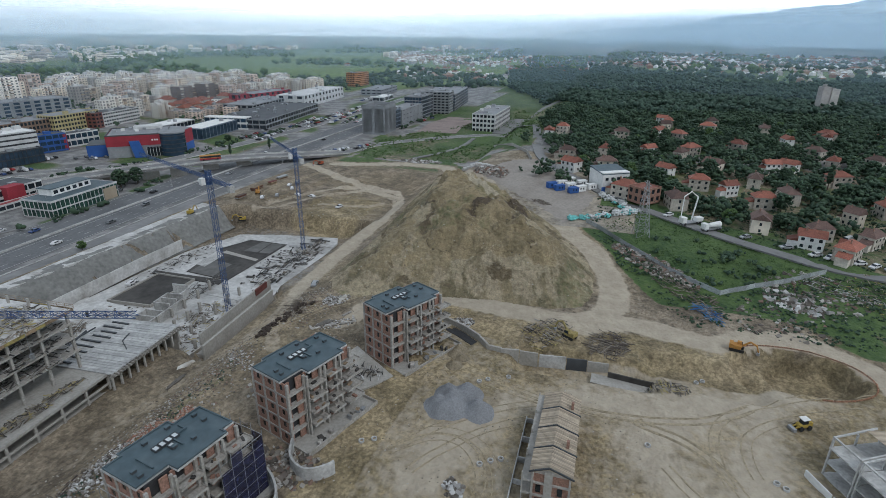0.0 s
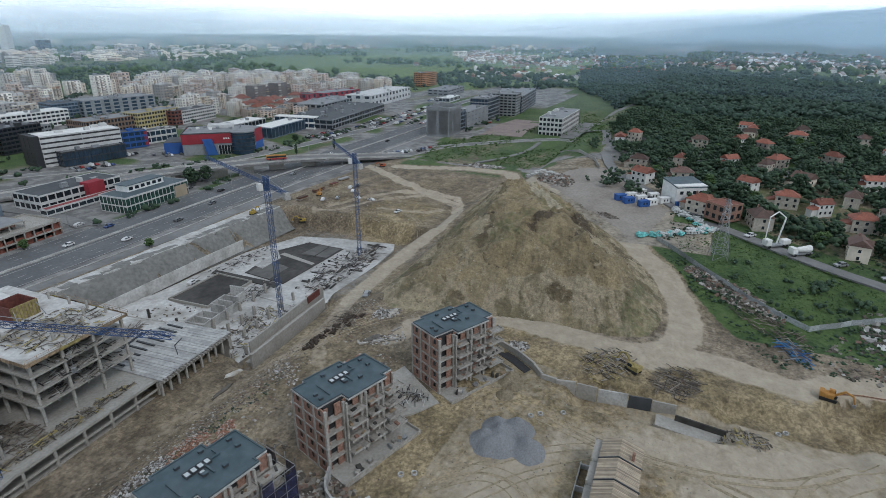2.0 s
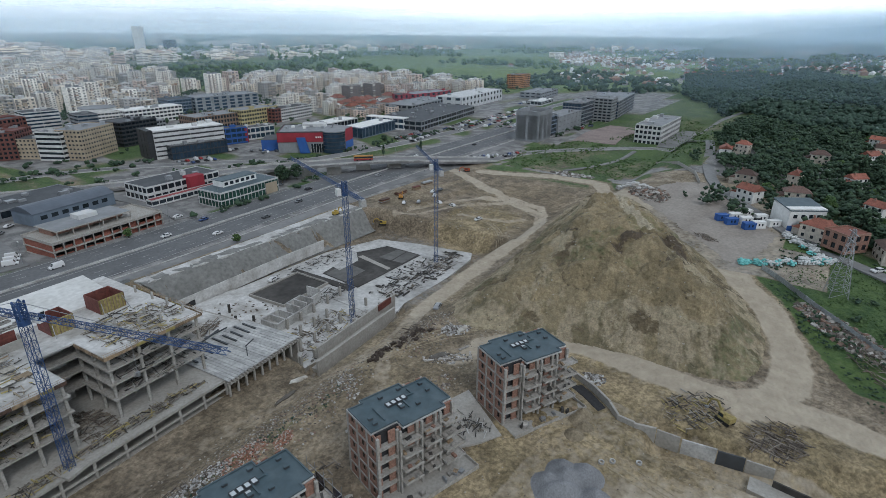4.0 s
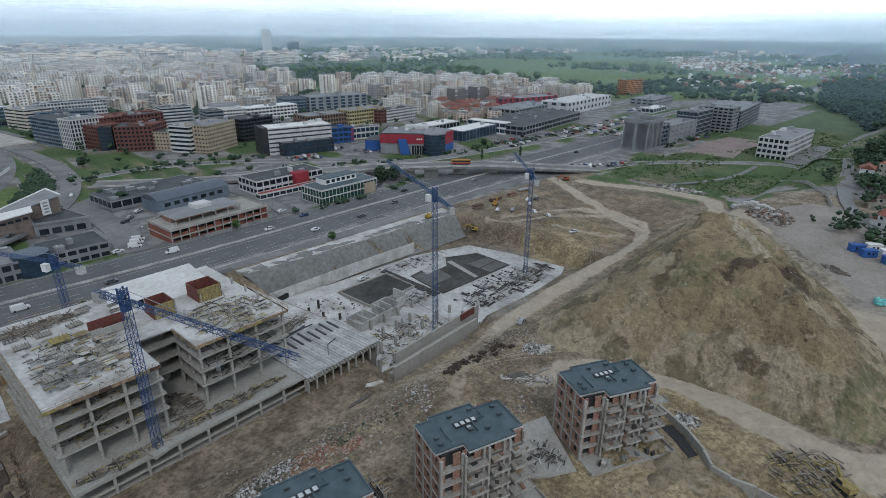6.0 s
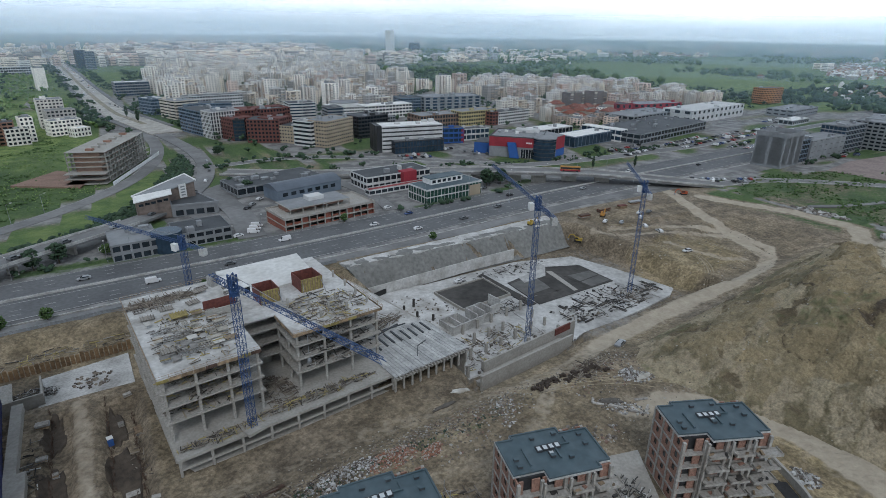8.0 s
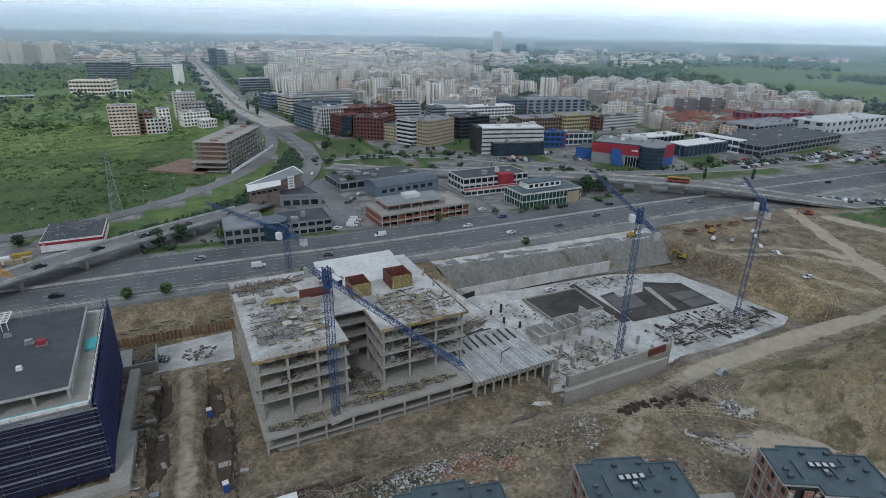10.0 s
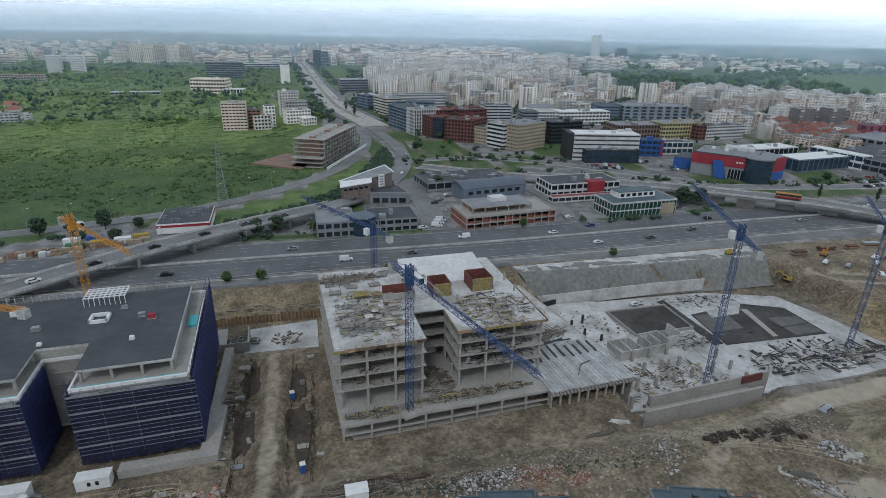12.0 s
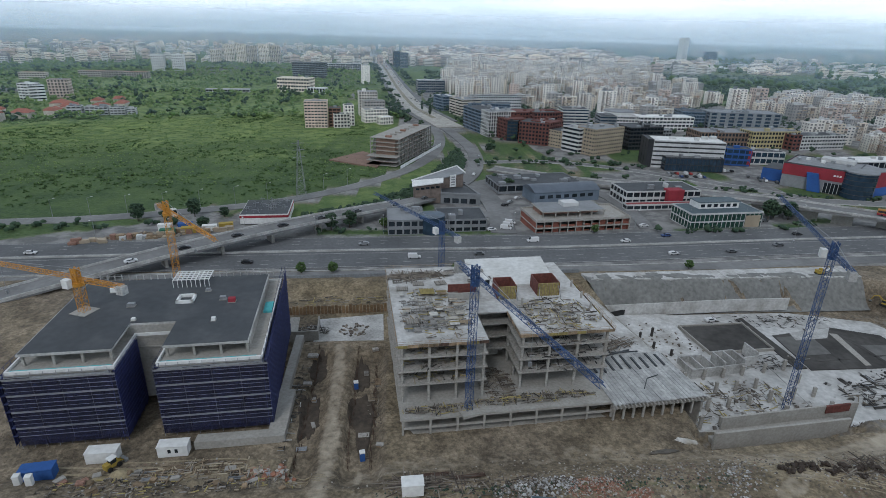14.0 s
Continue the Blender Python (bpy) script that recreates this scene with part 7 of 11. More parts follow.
def estate_block(pi, plabel, segs, storey=2.9):
    """Segments (x, y, width, depth, storeys, material) joined into one block, each with balconies, a roof and roof boxes."""
    ob = thing("apartment_slab", plabel, "apartment building", (0, 0, -6), 0, "housing estate")
    rr = random.Random(pi)
    glass, roof, bal, walls = Shape(), Shape(), Shape(), {}
    for sx, sy, w, d, n, m in segs:
        h = n * storey
        glass.box(sx - w / 2 + 0.2, sx + w / 2 - 0.2, sy - d / 2 + 0.2, sy + d / 2 - 0.2, 0, h - 0.1)
        walls.setdefault(m.name, (Shape(), m))[0].moved(Matrix.Translation((sx, sy, 0)), facade(w, d, h, n, 3.6, 1.15, 1.9))
        roof.box(sx - w / 2 + 0.22, sx + w / 2 - 0.22, sy - d / 2 + 0.22, sy + d / 2 - 0.22, h - 0.1, h + 0.15)
        for _ in range(2):
            a, c = sx + rr.uniform(-w / 4, w / 4), sy + rr.uniform(-d / 4, d / 4)
            roof.box(a - 1.6, a + 1.6, c - 1.4, c + 1.4, h + 0.1, h + rr.uniform(1.6, 3.2))
        for i in range(int(w / 4.2)):
            # stacks of balconies, some glazed in, some left out
            if rr.random() < 0.25:
                continue
            for k in range(n):
                tall = 2.6 if rr.random() < 0.22 else 1.1
                for sg in (-1, 1):
                    y0, y1 = sorted((sy + sg * d / 2, sy + sg * (d / 2 + 1.25)))
                    bal.box(sx - w / 2 + 0.5 + i * 4.2, sx - w / 2 + 3.4 + i * 4.2, y0, y1, k * storey + 0.1, k * storey + tall)
    part("glazing", glass, ESTATE_GLASS, ob)
    for sh, m in walls.values():
        part("wall", sh, m, ob)
    part("roof", roof, rr.choice((PANEL_GREY, GREY_CLAD, PALE_CLAD)), ob)
    tagged(part("balconies", bal, ESTATE_BALCONY, ob), kind="stuff")
    return ob


ESTATE_BALCONY = island_mat("balcony_panels", [(0.50, 0.46, 0.40), (0.30, 0.27, 0.24), (0.36, 0.22, 0.16), (0.62, 0.59, 0.54), (0.20, 0.17, 0.15), (0.44, 0.36, 0.27)])
RAW_ = shade("weathered_raw_concrete", (0.19, 0.165, 0.15))
W_, C_, G_, P_ = PANEL_WHITE, CREAM, PANEL_GREY, PANEL_PINK
for plabel, segs in (
    ("white stepped apartment block", [(-8, 0, 11, 12, 7, W_), (3, 2.5, 11, 12, 8, W_), (13, -1, 9, 11, 5, C_)]),
    ("cream and white prefabricated apartment slab", [(-12, 0, 12, 11, 7, C_), (0, 1.6, 12, 11, 8, W_), (12, 0, 12, 11, 7, C_)]),
    ("white prefabricated apartment tower", [(0, 0, 14, 14, 10, W_), (9, 3, 7, 11, 8, C_)]),
    ("grey apartment block with balconies", [(-7, 0, 13, 12, 6, G_), (6, 2, 13, 12, 5, C_)]),
    ("pinkish brown apartment block with a lower wing", [(-5, 0, 12, 12, 8, P_), (7, -2, 11, 11, 5, P_)]),
    ("long white apartment slab in four sections", [(-18, 0, 12, 11, 7, W_), (-6, 1.5, 12, 11, 8, W_), (6, 0, 12, 11, 7, C_), (18, 1.5, 12, 11, 6, W_)]),
    ("low brown plastered apartment house", [(0, 0, 12, 12, 4, P_), (8, 3, 7, 9, 3, C_)]),
    ("white and tan apartment house of uneven height", [(-6, 0, 10, 12, 5, W_), (5, 1, 11, 11, 7, C_)]),
    ("pale plastered house with a low wing", [(0, 0, 14, 12, 3, C_), (9, 2, 8, 10, 4, W_)]),
    ("unfinished grey-brown concrete apartment block", [(0, 0, 14, 14, 9, RAW_), (10, 2, 10, 12, 8, RAW_)]),
):
    PROTO.append(estate_block(len(PROTO), plabel, segs))


def boulevard_x(y):
    return float(np.interp(y, [400, 512, 698, 1470, 2100, 3000], [87, 80, 48, -4, -60, -140]))


rg = random.Random(5)
placed = []
taken = [(o.location.x, o.location.y, 26) for o in scene.objects if o.parent is None and o.type == "EMPTY" and o.get("category") in ("office building", "store", "shopping mall", "apartment building", "office tower")]


def free(x, y, r):
    return all((x - a) ** 2 + (y - b) ** 2 > (r + c) ** 2 for a, b, c in placed) and all((x - a) ** 2 + (y - b) ** 2 > (r + c) ** 2 for a, b, c in taken)


ORIGINAL = set()
SIZE = {}
for i, ob in enumerate(PROTO):
    vs = [v.co for o in ob.children for v in o.data.vertices]
    SIZE[i] = (max(v.x for v in vs) - min(v.x for v in vs), max(v.z for v in vs))


def estate(k, x, y, w=None, h=None, rot=None, r=12.5):
    """An apartment block of kind k, stretched a little to a width and height."""
    placed.append((x, y, r))
    m = pose(x, y, land(x, y) - 0.3, 0, 0, rg.choice((-12, -4, 4)) if rot is None else rot)
    m = m @ Matrix.Diagonal(((w / SIZE[k][0]) if w else 1, 1, (h / SIZE[k][1]) if h else 1, 1))
    if k in ORIGINAL:
        return set_copy(k, m)
    ORIGINAL.add(k)
    PROTO[k].matrix_world = m
    return PROTO[k]


def set_copy(k, m):
    ob = copy_thing(PROTO[k], Matrix())
    ob.matrix_world = m
    return ob


# the near quarter: kind, x, y, width, height
for kind, ex, ey, ew, eh in ((5, 529, 528, 42, 24), (5, 587, 531, 46, 24), (1, 649, 534, 44, 23), (9, 505, 485, 27, 25), (9, 530, 474, 27, 27), (4, 554, 458, 27, 24), (4, 608, 479, 18, 20), (2, 642, 492, 18, 19), (4, 733, 560, 44, 22), (1, 775, 546, 45, 21), (0, 661, 482, 23, 21), (1, 682, 470, 24, 23), (0, 696, 456, 24, 21), (1, 716, 444, 27, 22)):
    estate(kind, ex, ey, ew, eh)
for kind, ex, ey, ew, eh in ((3, 484, 506, 20, 16), (5, 745, 515, 34, 20), (5, 419, 482, 44, 24), (3, 465, 505, 17, 22), (4, 498, 573, 30, 24), (3, 498, 623, 36, 22), (2, 452, 684, 25, 33), (4, 490, 690, 34, 34), (1, 471, 648, 32, 22), (2, 473, 778, 24, 20), (3, 398, 758, 30, 18), (3, 429, 772, 28, 17)):
    estate(kind, ex, ey, ew, eh)
for kind, ex, ey, ew, eh in ((3, 310, 600, 33, 20), (1, 282, 612, 26, 20), (0, 342, 602, 24, 15), (2, 276, 662, 25, 30), (3, 346, 758, 32, 20), (3, 230, 690, 36, 23), (2, 261, 696, 20, 23), (3, 191, 726, 28, 17), (7, 207, 690, 24, 15), (3, 253, 748, 30, 13), (0, 435, 446, 18, 18), (4, 547, 436, 16, 11)):
    estate(kind, ex, ey, ew, eh)
for ex, ey in ((447, 425), (460, 409), (440, 408), (478, 420), (493, 408), (505, 424), (520, 414), (430, 424), (470, 392), (486, 440), (456, 442), (508, 442)):
    estate(8 if rg.random() < 0.3 else 6, ex, ey, rg.uniform(14, 19), rg.uniform(9, 12), rg.uniform(-20, 20), 8)

# the quarters behind it, block by block
INFILL = [(179, 754), (215, 882), (393, 932), (485, 1030), (566, 982), (353, 620), (294, 628), (215, 690)]
INFILL_EAST = [(485, 641), (580, 774), (698, 759), (790, 600), (740, 590), (560, 560), (480, 560)]
PALE_QUARTER = [(97, 760), (149, 1426), (250, 1660), (640, 1660), (877, 1954), (510, 1095), (385, 912), (187, 793)]
for region, count, kinds, gap in ((INFILL, 46, (3, 3, 2, 4, 1, 7, 3), 15), (INFILL_EAST, 26, (5, 1, 0, 4, 3), 17), (PALE_QUARTER, 190, (5, 5, 1, 1, 0, 2, 5), 15.5)):
    done, xs_, ys_ = 0, [p[0] for p in region], [p[1] for p in region]
    for _ in range(6000):
        x, y = rg.uniform(min(xs_), max(xs_)), rg.uniform(min(ys_), max(ys_))
        if not inside(x, y, region) or x < boulevard_x(y) + 40 or not free(x, y, gap):
            continue
        estate(rg.choice(kinds), x, y, None, None, rg.choice((-14, -6, 4, 4, 84)) + rg.gauss(0, 4), gap)
        done += 1
        if done >= count:
            break


def far_blocks(name, label, n, region, size, material, seed, roof=None):
    """Distant buildings as one joined mass of separate boxes with window bands."""
    r2 = random.Random(seed)
    s, g = Shape(), Shape()
    sets = [Shape() for _ in range(4)]
    done = 0
    for _ in range(n * 6):
        if done >= n:
            break
        c, r = radians(r2.uniform(*region[0])), r2.uniform(region[1][0] ** 0.5, region[1][1] ** 0.5) ** 2
        x, y = r * math.sin(c) + 25, r * math.cos(c) + 5
        if noise.noise(Vector((x, y, seed * 9)) * 0.0016) < region[2] or inside(x, y, GREEN_PLAIN) and r2.random() < 0.93:
            continue
        w, d, h = r2.uniform(*size[0]), r2.uniform(*size[1]), r2.uniform(*size[2]) * (1.35 if r2.random() < 0.12 else 1)
        rot, z = r2.choice((0, 90, 20, 110)) + r2.gauss(0, 8), land(x, y) - 1
        if roof:
            b = Shape().box(-w / 2, w / 2, -d / 2, d / 2, 0, h)
            t = Shape().add([(-w / 2 - 0.5, -d / 2 - 0.5, h), (w / 2 + 0.5, -d / 2 - 0.5, h), (w / 2 + 0.5, d / 2 + 0.5, h), (-w / 2 - 0.5, d / 2 + 0.5, h), (-w / 4, 0, h + d * 0.3), (w / 4, 0, h + d * 0.3)],
                            [(0, 1, 5, 4), (1, 2, 5), (2, 3, 4, 5), (3, 0, 4), (3, 2, 1, 0)])
            s.moved(pose(x, y, z, 0, 0, rot), b)
            g.moved(pose(x, y, z, 0, 0, rot), t)
        else:
            b, t = Shape().box(-w / 2, w / 2, -d / 2, d / 2, -1.5, h), Shape()
            if r2.random() < 0.5:
                b.box(-w / 5, w / 6, -d / 4, d / 4, h, h + 2.6)
            for i in range(int(h / 3.6)):
                z0 = 1.2 + i * 3.6
                for sg in (-1, 1):
                    a, c = w / 2 - 1.2, d / 2 - 1.2
                    t.add([(-a, sg * (d / 2 + 0.04), z0), (a, sg * (d / 2 + 0.04), z0), (a, sg * (d / 2 + 0.04), z0 + 1.3), (-a, sg * (d / 2 + 0.04), z0 + 1.3)], [(0, 1, 2, 3)])
                    t.add([(sg * (w / 2 + 0.04), -c, z0), (sg * (w / 2 + 0.04), c, z0), (sg * (w / 2 + 0.04), c, z0 + 1.3), (sg * (w / 2 + 0.04), -c, z0 + 1.3)], [(0, 1, 2, 3)])
            mk = r2.choice((0, 0, 1, 1, 2, 3))
            sets[mk].moved(pose(x, y, z, 0, 0, rot), b)
            g.moved(pose(x, y, z, 0, 0, rot), t)
        done += 1
    ob = thing(name, label, "distant buildings", kind="stuff")
    if roof:
        part("walls", s, material, ob)
    for q, m in zip(sets, (PANEL_WHITE, CREAM, PANEL_GREY, PANEL_PINK)):
        if q.v:
            part("walls", q, m, ob)
    part("roofs" if roof else "windows", g, roof or ESTATE_GLASS, ob)
    return ob


far_blocks("distant_city", "pale distant city blocks towards the skyline", 1900, ((-40, 30), (1550, 4300), -0.12), ((10, 30), (10, 16), (10, 25)), PANEL_WHITE, 3)
far_blocks("distant_estates", "pale housing slabs beside the boulevard", 620, ((1, 21), (1500, 2600), -0.5), ((24, 60), (11, 14), (16, 25)), PANEL_WHITE, 4)
far_blocks("distant_city_east", "pale distant blocks on the plain", 420, ((28, 75), (1700, 4300), 0.02), ((12, 46), (10, 20), (6, 20)), PANEL_WHITE, 5)
far_blocks("distant_suburbs", "distant red-roofed houses on the plain", 1100, ((48, 112), (1200, 3300), 0.0), ((7, 11), (7, 10), (4, 7)), PLASTER, 6, TILE_RED)
far_blocks("red_roofed_quarter", "red-roofed house quarter behind the stores", 26, ((43, 49), (590, 700), -0.5), ((10, 16), (10, 13), (7, 12)), PLASTER, 7, TILE_RED)
far_blocks("meadow_edge_houses", "low houses at the far edge of the meadow", 26, ((-40, -24), (620, 760), 0.1), ((10, 22), (9, 12), (5, 9)), PLASTER, 8, TILE_RED)

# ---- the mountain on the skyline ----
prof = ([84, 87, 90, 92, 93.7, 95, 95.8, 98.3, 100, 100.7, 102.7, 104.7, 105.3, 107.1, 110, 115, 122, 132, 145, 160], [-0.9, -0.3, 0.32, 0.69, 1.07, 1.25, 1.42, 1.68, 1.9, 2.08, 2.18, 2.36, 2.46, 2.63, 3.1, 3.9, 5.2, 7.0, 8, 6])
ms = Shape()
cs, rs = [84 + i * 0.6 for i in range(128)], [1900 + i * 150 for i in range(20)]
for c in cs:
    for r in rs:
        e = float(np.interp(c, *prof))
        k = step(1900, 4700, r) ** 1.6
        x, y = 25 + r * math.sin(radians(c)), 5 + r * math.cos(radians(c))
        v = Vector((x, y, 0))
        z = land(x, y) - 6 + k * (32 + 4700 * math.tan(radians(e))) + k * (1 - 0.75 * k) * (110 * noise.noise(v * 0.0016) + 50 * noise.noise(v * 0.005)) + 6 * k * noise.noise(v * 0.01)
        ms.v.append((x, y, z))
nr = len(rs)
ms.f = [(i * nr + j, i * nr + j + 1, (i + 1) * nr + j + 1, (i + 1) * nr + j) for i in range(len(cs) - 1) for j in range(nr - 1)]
# pale blue base colour holds the haze in front of the wooded slope
solid("mountain", ms, mat("hazed_mountain", (0.45, 0.60, 0.70), vary=0.16, fine=0.012, coarse=0.0025, tint=(0.60, 0.73, 0.81), tint_amount=0.8), "wooded mountain slope on the skyline", "mountain", "structure", smooth=True)


# ---- trees and scrub ----
ICO_V = np.array([(0, 0, 1)] + [(0.894 * math.cos(a), 0.894 * math.sin(a), 0.447) for a in np.arange(5) * 2 * math.pi / 5] + [(0.894 * math.cos(a + math.pi / 5), 0.894 * math.sin(a + math.pi / 5), -0.447) for a in np.arange(5) * 2 * math.pi / 5] + [(0, 0, -1)])
ICO_F = [(0, 1 + i, 1 + (i + 1) % 5) for i in range(5)] + [(1 + i, 6 + i, 1 + (i + 1) % 5) for i in range(5)] + [(1 + (i + 1) % 5, 6 + i, 6 + (i + 1) % 5) for i in range(5)] + [(11, 6 + (i + 1) % 5, 6 + i) for i in range(5)]
ICO_F = np.array(ICO_F)


OCT_V = np.array([(0, 0, 1), (1, 0, 0.1), (0.1, 1, 0), (-1, 0.1, 0), (0, -1, -0.1), (0, 0, -1)], float)
OCT_F = np.array([(0, 1, 2), (0, 2, 3), (0, 3, 4), (0, 4, 1), (5, 2, 1), (5, 3, 2), (5, 4, 3), (5, 1, 4)])


def clumps(name, centres, sizes, material, seed=1, squash=0.8, small=False):
    """Many ragged leaf clumps in one mesh."""
    rng = np.random.default_rng(seed)
    c, s = np.asarray(centres, float), np.asarray(sizes, float)
    n = len(c)
    base_v, base_f = (OCT_V, OCT_F) if small else (ICO_V, ICO_F)
    nv = len(base_v)
    ang = rng.uniform(0, 6.283, n)
    tip = rng.uniform(-0.8, 0.8, n)
    ca, sa, ct, st = np.cos(ang), np.sin(ang), np.cos(tip), np.sin(tip)
    turn = np.stack([np.stack([ca, -sa * ct, sa * st], -1), np.stack([sa, ca * ct, -ca * st], -1), np.stack([0 * ca, st, ct], -1)], 1)
    v = np.einsum('nij,kj->nki', turn, base_v) * rng.uniform(0.62, 1.25, (n, nv, 1)) * (s[:, None, None] * np.stack([rng.uniform(0.8, 1.25, n), rng.uniform(0.8, 1.25, n), rng.uniform(0.6, 1.0, n) * squash / 0.8], -1)[:, None, :])
    v = (v + c[:, None, :]).reshape(-1, 3)
    f = (base_f[None] + (np.arange(n) * nv)[:, None, None]).reshape(-1, 3)
    me = bpy.data.meshes.new(name)
    me.vertices.add(len(v))
    me.vertices.foreach_set("co", v.ravel())
    me.loops.add(f.size)
    me.loops.foreach_set("vertex_index", f.ravel().astype(np.int32))
    me.polygons.add(len(f))
    me.polygons.foreach_set("loop_start", np.arange(len(f), dtype=np.int32) * 3)
    me.polygons.foreach_set("loop_total", np.full(len(f), 3, dtype=np.int32))
    me.materials.append(material)
    me.update()
    me.validate()
    return me


def tree_proto(seed, h, r, material, label, slim=False):
    rg = random.Random(seed)
    t = thing("tree", label, "tree", group="trees")
    tr = Shape().cyl(0, 0, 0.28, 0, h * 0.55, 7, 0.13)
    for k in range(5):
        a = rg.uniform(0, 6.28)
        tr.beam((0, 0, h * (0.25 + 0.06 * k)), (math.cos(a) * r * 0.6, math.sin(a) * r * 0.6, h * (0.5 + 0.07 * k)), 0.12)
    part("trunk", tr, BARK, t)
    cen, siz = [], []
    for _ in range(190):
        a, q, u = rg.uniform(0, 6.28), rg.random() ** 0.5, rg.uniform(-1, 1)
        w = r * math.sqrt(max(0.05, 1 - u * u * 0.8)) * (1 if not slim else 0.55)
        cen.append((math.cos(a) * q * w, math.sin(a) * q * w, h * 0.62 + u * h * 0.36))
        siz.append(rg.uniform(0.12, 0.27) * r)
    cr = new("crown", clumps("crown", cen, siz, material, seed, 0.8, True))
    cr.parent = t
    return t


TREES = [tree_proto(1, 8, 3.4, LEAF, "broad dark green tree"), tree_proto(2, 10, 3.8, LEAF, "tall dark green tree"), tree_proto(3, 6, 2.6, LEAF_FRESH, "small fresh green tree"), tree_proto(4, 12, 2.6, LEAF, "slim dark green tree", True)]
for i, t in enumerate(TREES):
    t.location = (250 + i * 14, -62 - i * 9, land(250 + i * 14, -62 - i * 9))


def plant(k, x, y, s=1.0, z=None):
    m = Matrix.LocRotScale((x, y, land(x, y) - 0.1 if z is None else z), Euler((0, 0, rnd(0, 6.28))), (s, s, s * rnd(0.85, 1.15)))
    return copy_thing(TREES[k], m)


random.seed(11)
for x, y, k, s in ((-9.6, 196.5, 2, 0.75), (2.0, 197, 2, 0.75), (48, 199.5, 2, 0.4), (118, 240, 2, 0.7), (218, 262, 1, 1.0), (224, 266, 0, 1.0), (229, 262, 1, 0.9), (-62, 250, 0, 0.8), (-4, 246, 0, 0.9), (4, 250, 0, 1.0), (20, 251, 2, 0.9), (142, 198, 2, 0.7), (92, 318, 0, 1.0), (86, 334, 0, 0.8), (-96, 262, 0, 1), (-84, 264, 0, 0.8), (-72, 268, 1, 0.9), (-58, 268, 0, 0.7), (308, 262, 3, 0.7), (336, 250, 3, 0.7), (352, 300, 0, 0.8), (62, 620, 3, 1.2), (55, 660, 3, 1.1), (98, 430, 0, 0.9)):
    plant(k, x, y, s)
HOUSES = [(287.5, 28, 1), (252, 0, 0), (243, -21, 2), (273, -32, 0), (292, -18, 1), (306, -41, 3), (254, -56, 0), (225, -50, 3), (212, -64, 1), (222, -69, 2), (204, -73, 0), (242, -85, 3), (284, -57, 2), (386, -28, 0), (397, -16, 1), (383, 7, 2), (425, -49, 0), (406, -116, 1), (360, -99, 2), (256, -100, 0), (219, -84, 2), (373, 53, 1), (388, 46, 0), (297, 11, 2), (339, -10, 1), (347, -33, 0), (268, -44, 1), (264, -67, 2), (337, -102, 0), (390, -91, 1), (301, -95, 0), (345, -124, 2), (320, -70, 1), (365, -60, 0), (430, -85, 2), (455, -20, 1), (238, -112, 1), (275, -118, 2), (372, -150, 0), (415, -150, 1), (318, 34, 2), (330, 14, 0), (419, -21, 3), (441, -24, 0), (452, -54, 2), (333, -27, 2), (323, -79, 1), (418, -119, 0)]
hp = []
for _ in range(420):
    x, y = rnd(228, 470), rnd(-165, 62)
    if near_line(x, y, [(380, 62), (345, 57), (300, 44), (262, 17), (239, -5), (227, -21), (210, -40), (203, -53), (196, -65.7)]) < 7 or x < 236 + (y + 20) * 0.55 or (y > 36 and x < 345):
        continue
    if any(math.hypot(x - a + 3, y - b) < 11 for a, b, _ in HOUSES) or any(math.hypot(x - a, y - b) < 5 for a, b in hp):
        continue
    hp.append((x, y))
    plant(random.choice((0, 0, 1, 1, 2)), x, y, rnd(0.7, 1.15))
    if len(hp) >= 150:
        break


FINE = {"dark_woods", "meadow_tall_grass", "field_grass", "foothill_woods", "plain_woods", "block_trees", "meadow_scrub", "roadside_weeds", "meadow_woods", "forest", "city_trees", "garden_trees", "east_scrub", "rough_weeds"}


def scatter_stuff(name, label, n, ok, box, size, material, seed, per=3, lift=0.6, spread=0.5):
    rg = random.Random(seed)
    cen, siz = [], []
    tries = 0
    while len(cen) < n * per and tries < n * 8:
        tries += 1
        x, y = rg.uniform(box[0], box[1]), rg.uniform(box[2], box[3])
        if not ok(x, y):
            continue
        s = rg.uniform(*size)
        z = land(x, y)
        for _ in range(per):
            cen.append((x + rg.gauss(0, s * spread), y + rg.gauss(0, s * spread), z + s * lift * rg.uniform(0.5, 1.5)))
            siz.append(s * rg.uniform(0.4, 0.8) * (1 if per < 6 else 0.66))
    ob = new(name, clumps(name, cen, siz, material, seed, 0.8, name in FINE))
    return tagged(ob, label, "vegetation", kind="stuff")


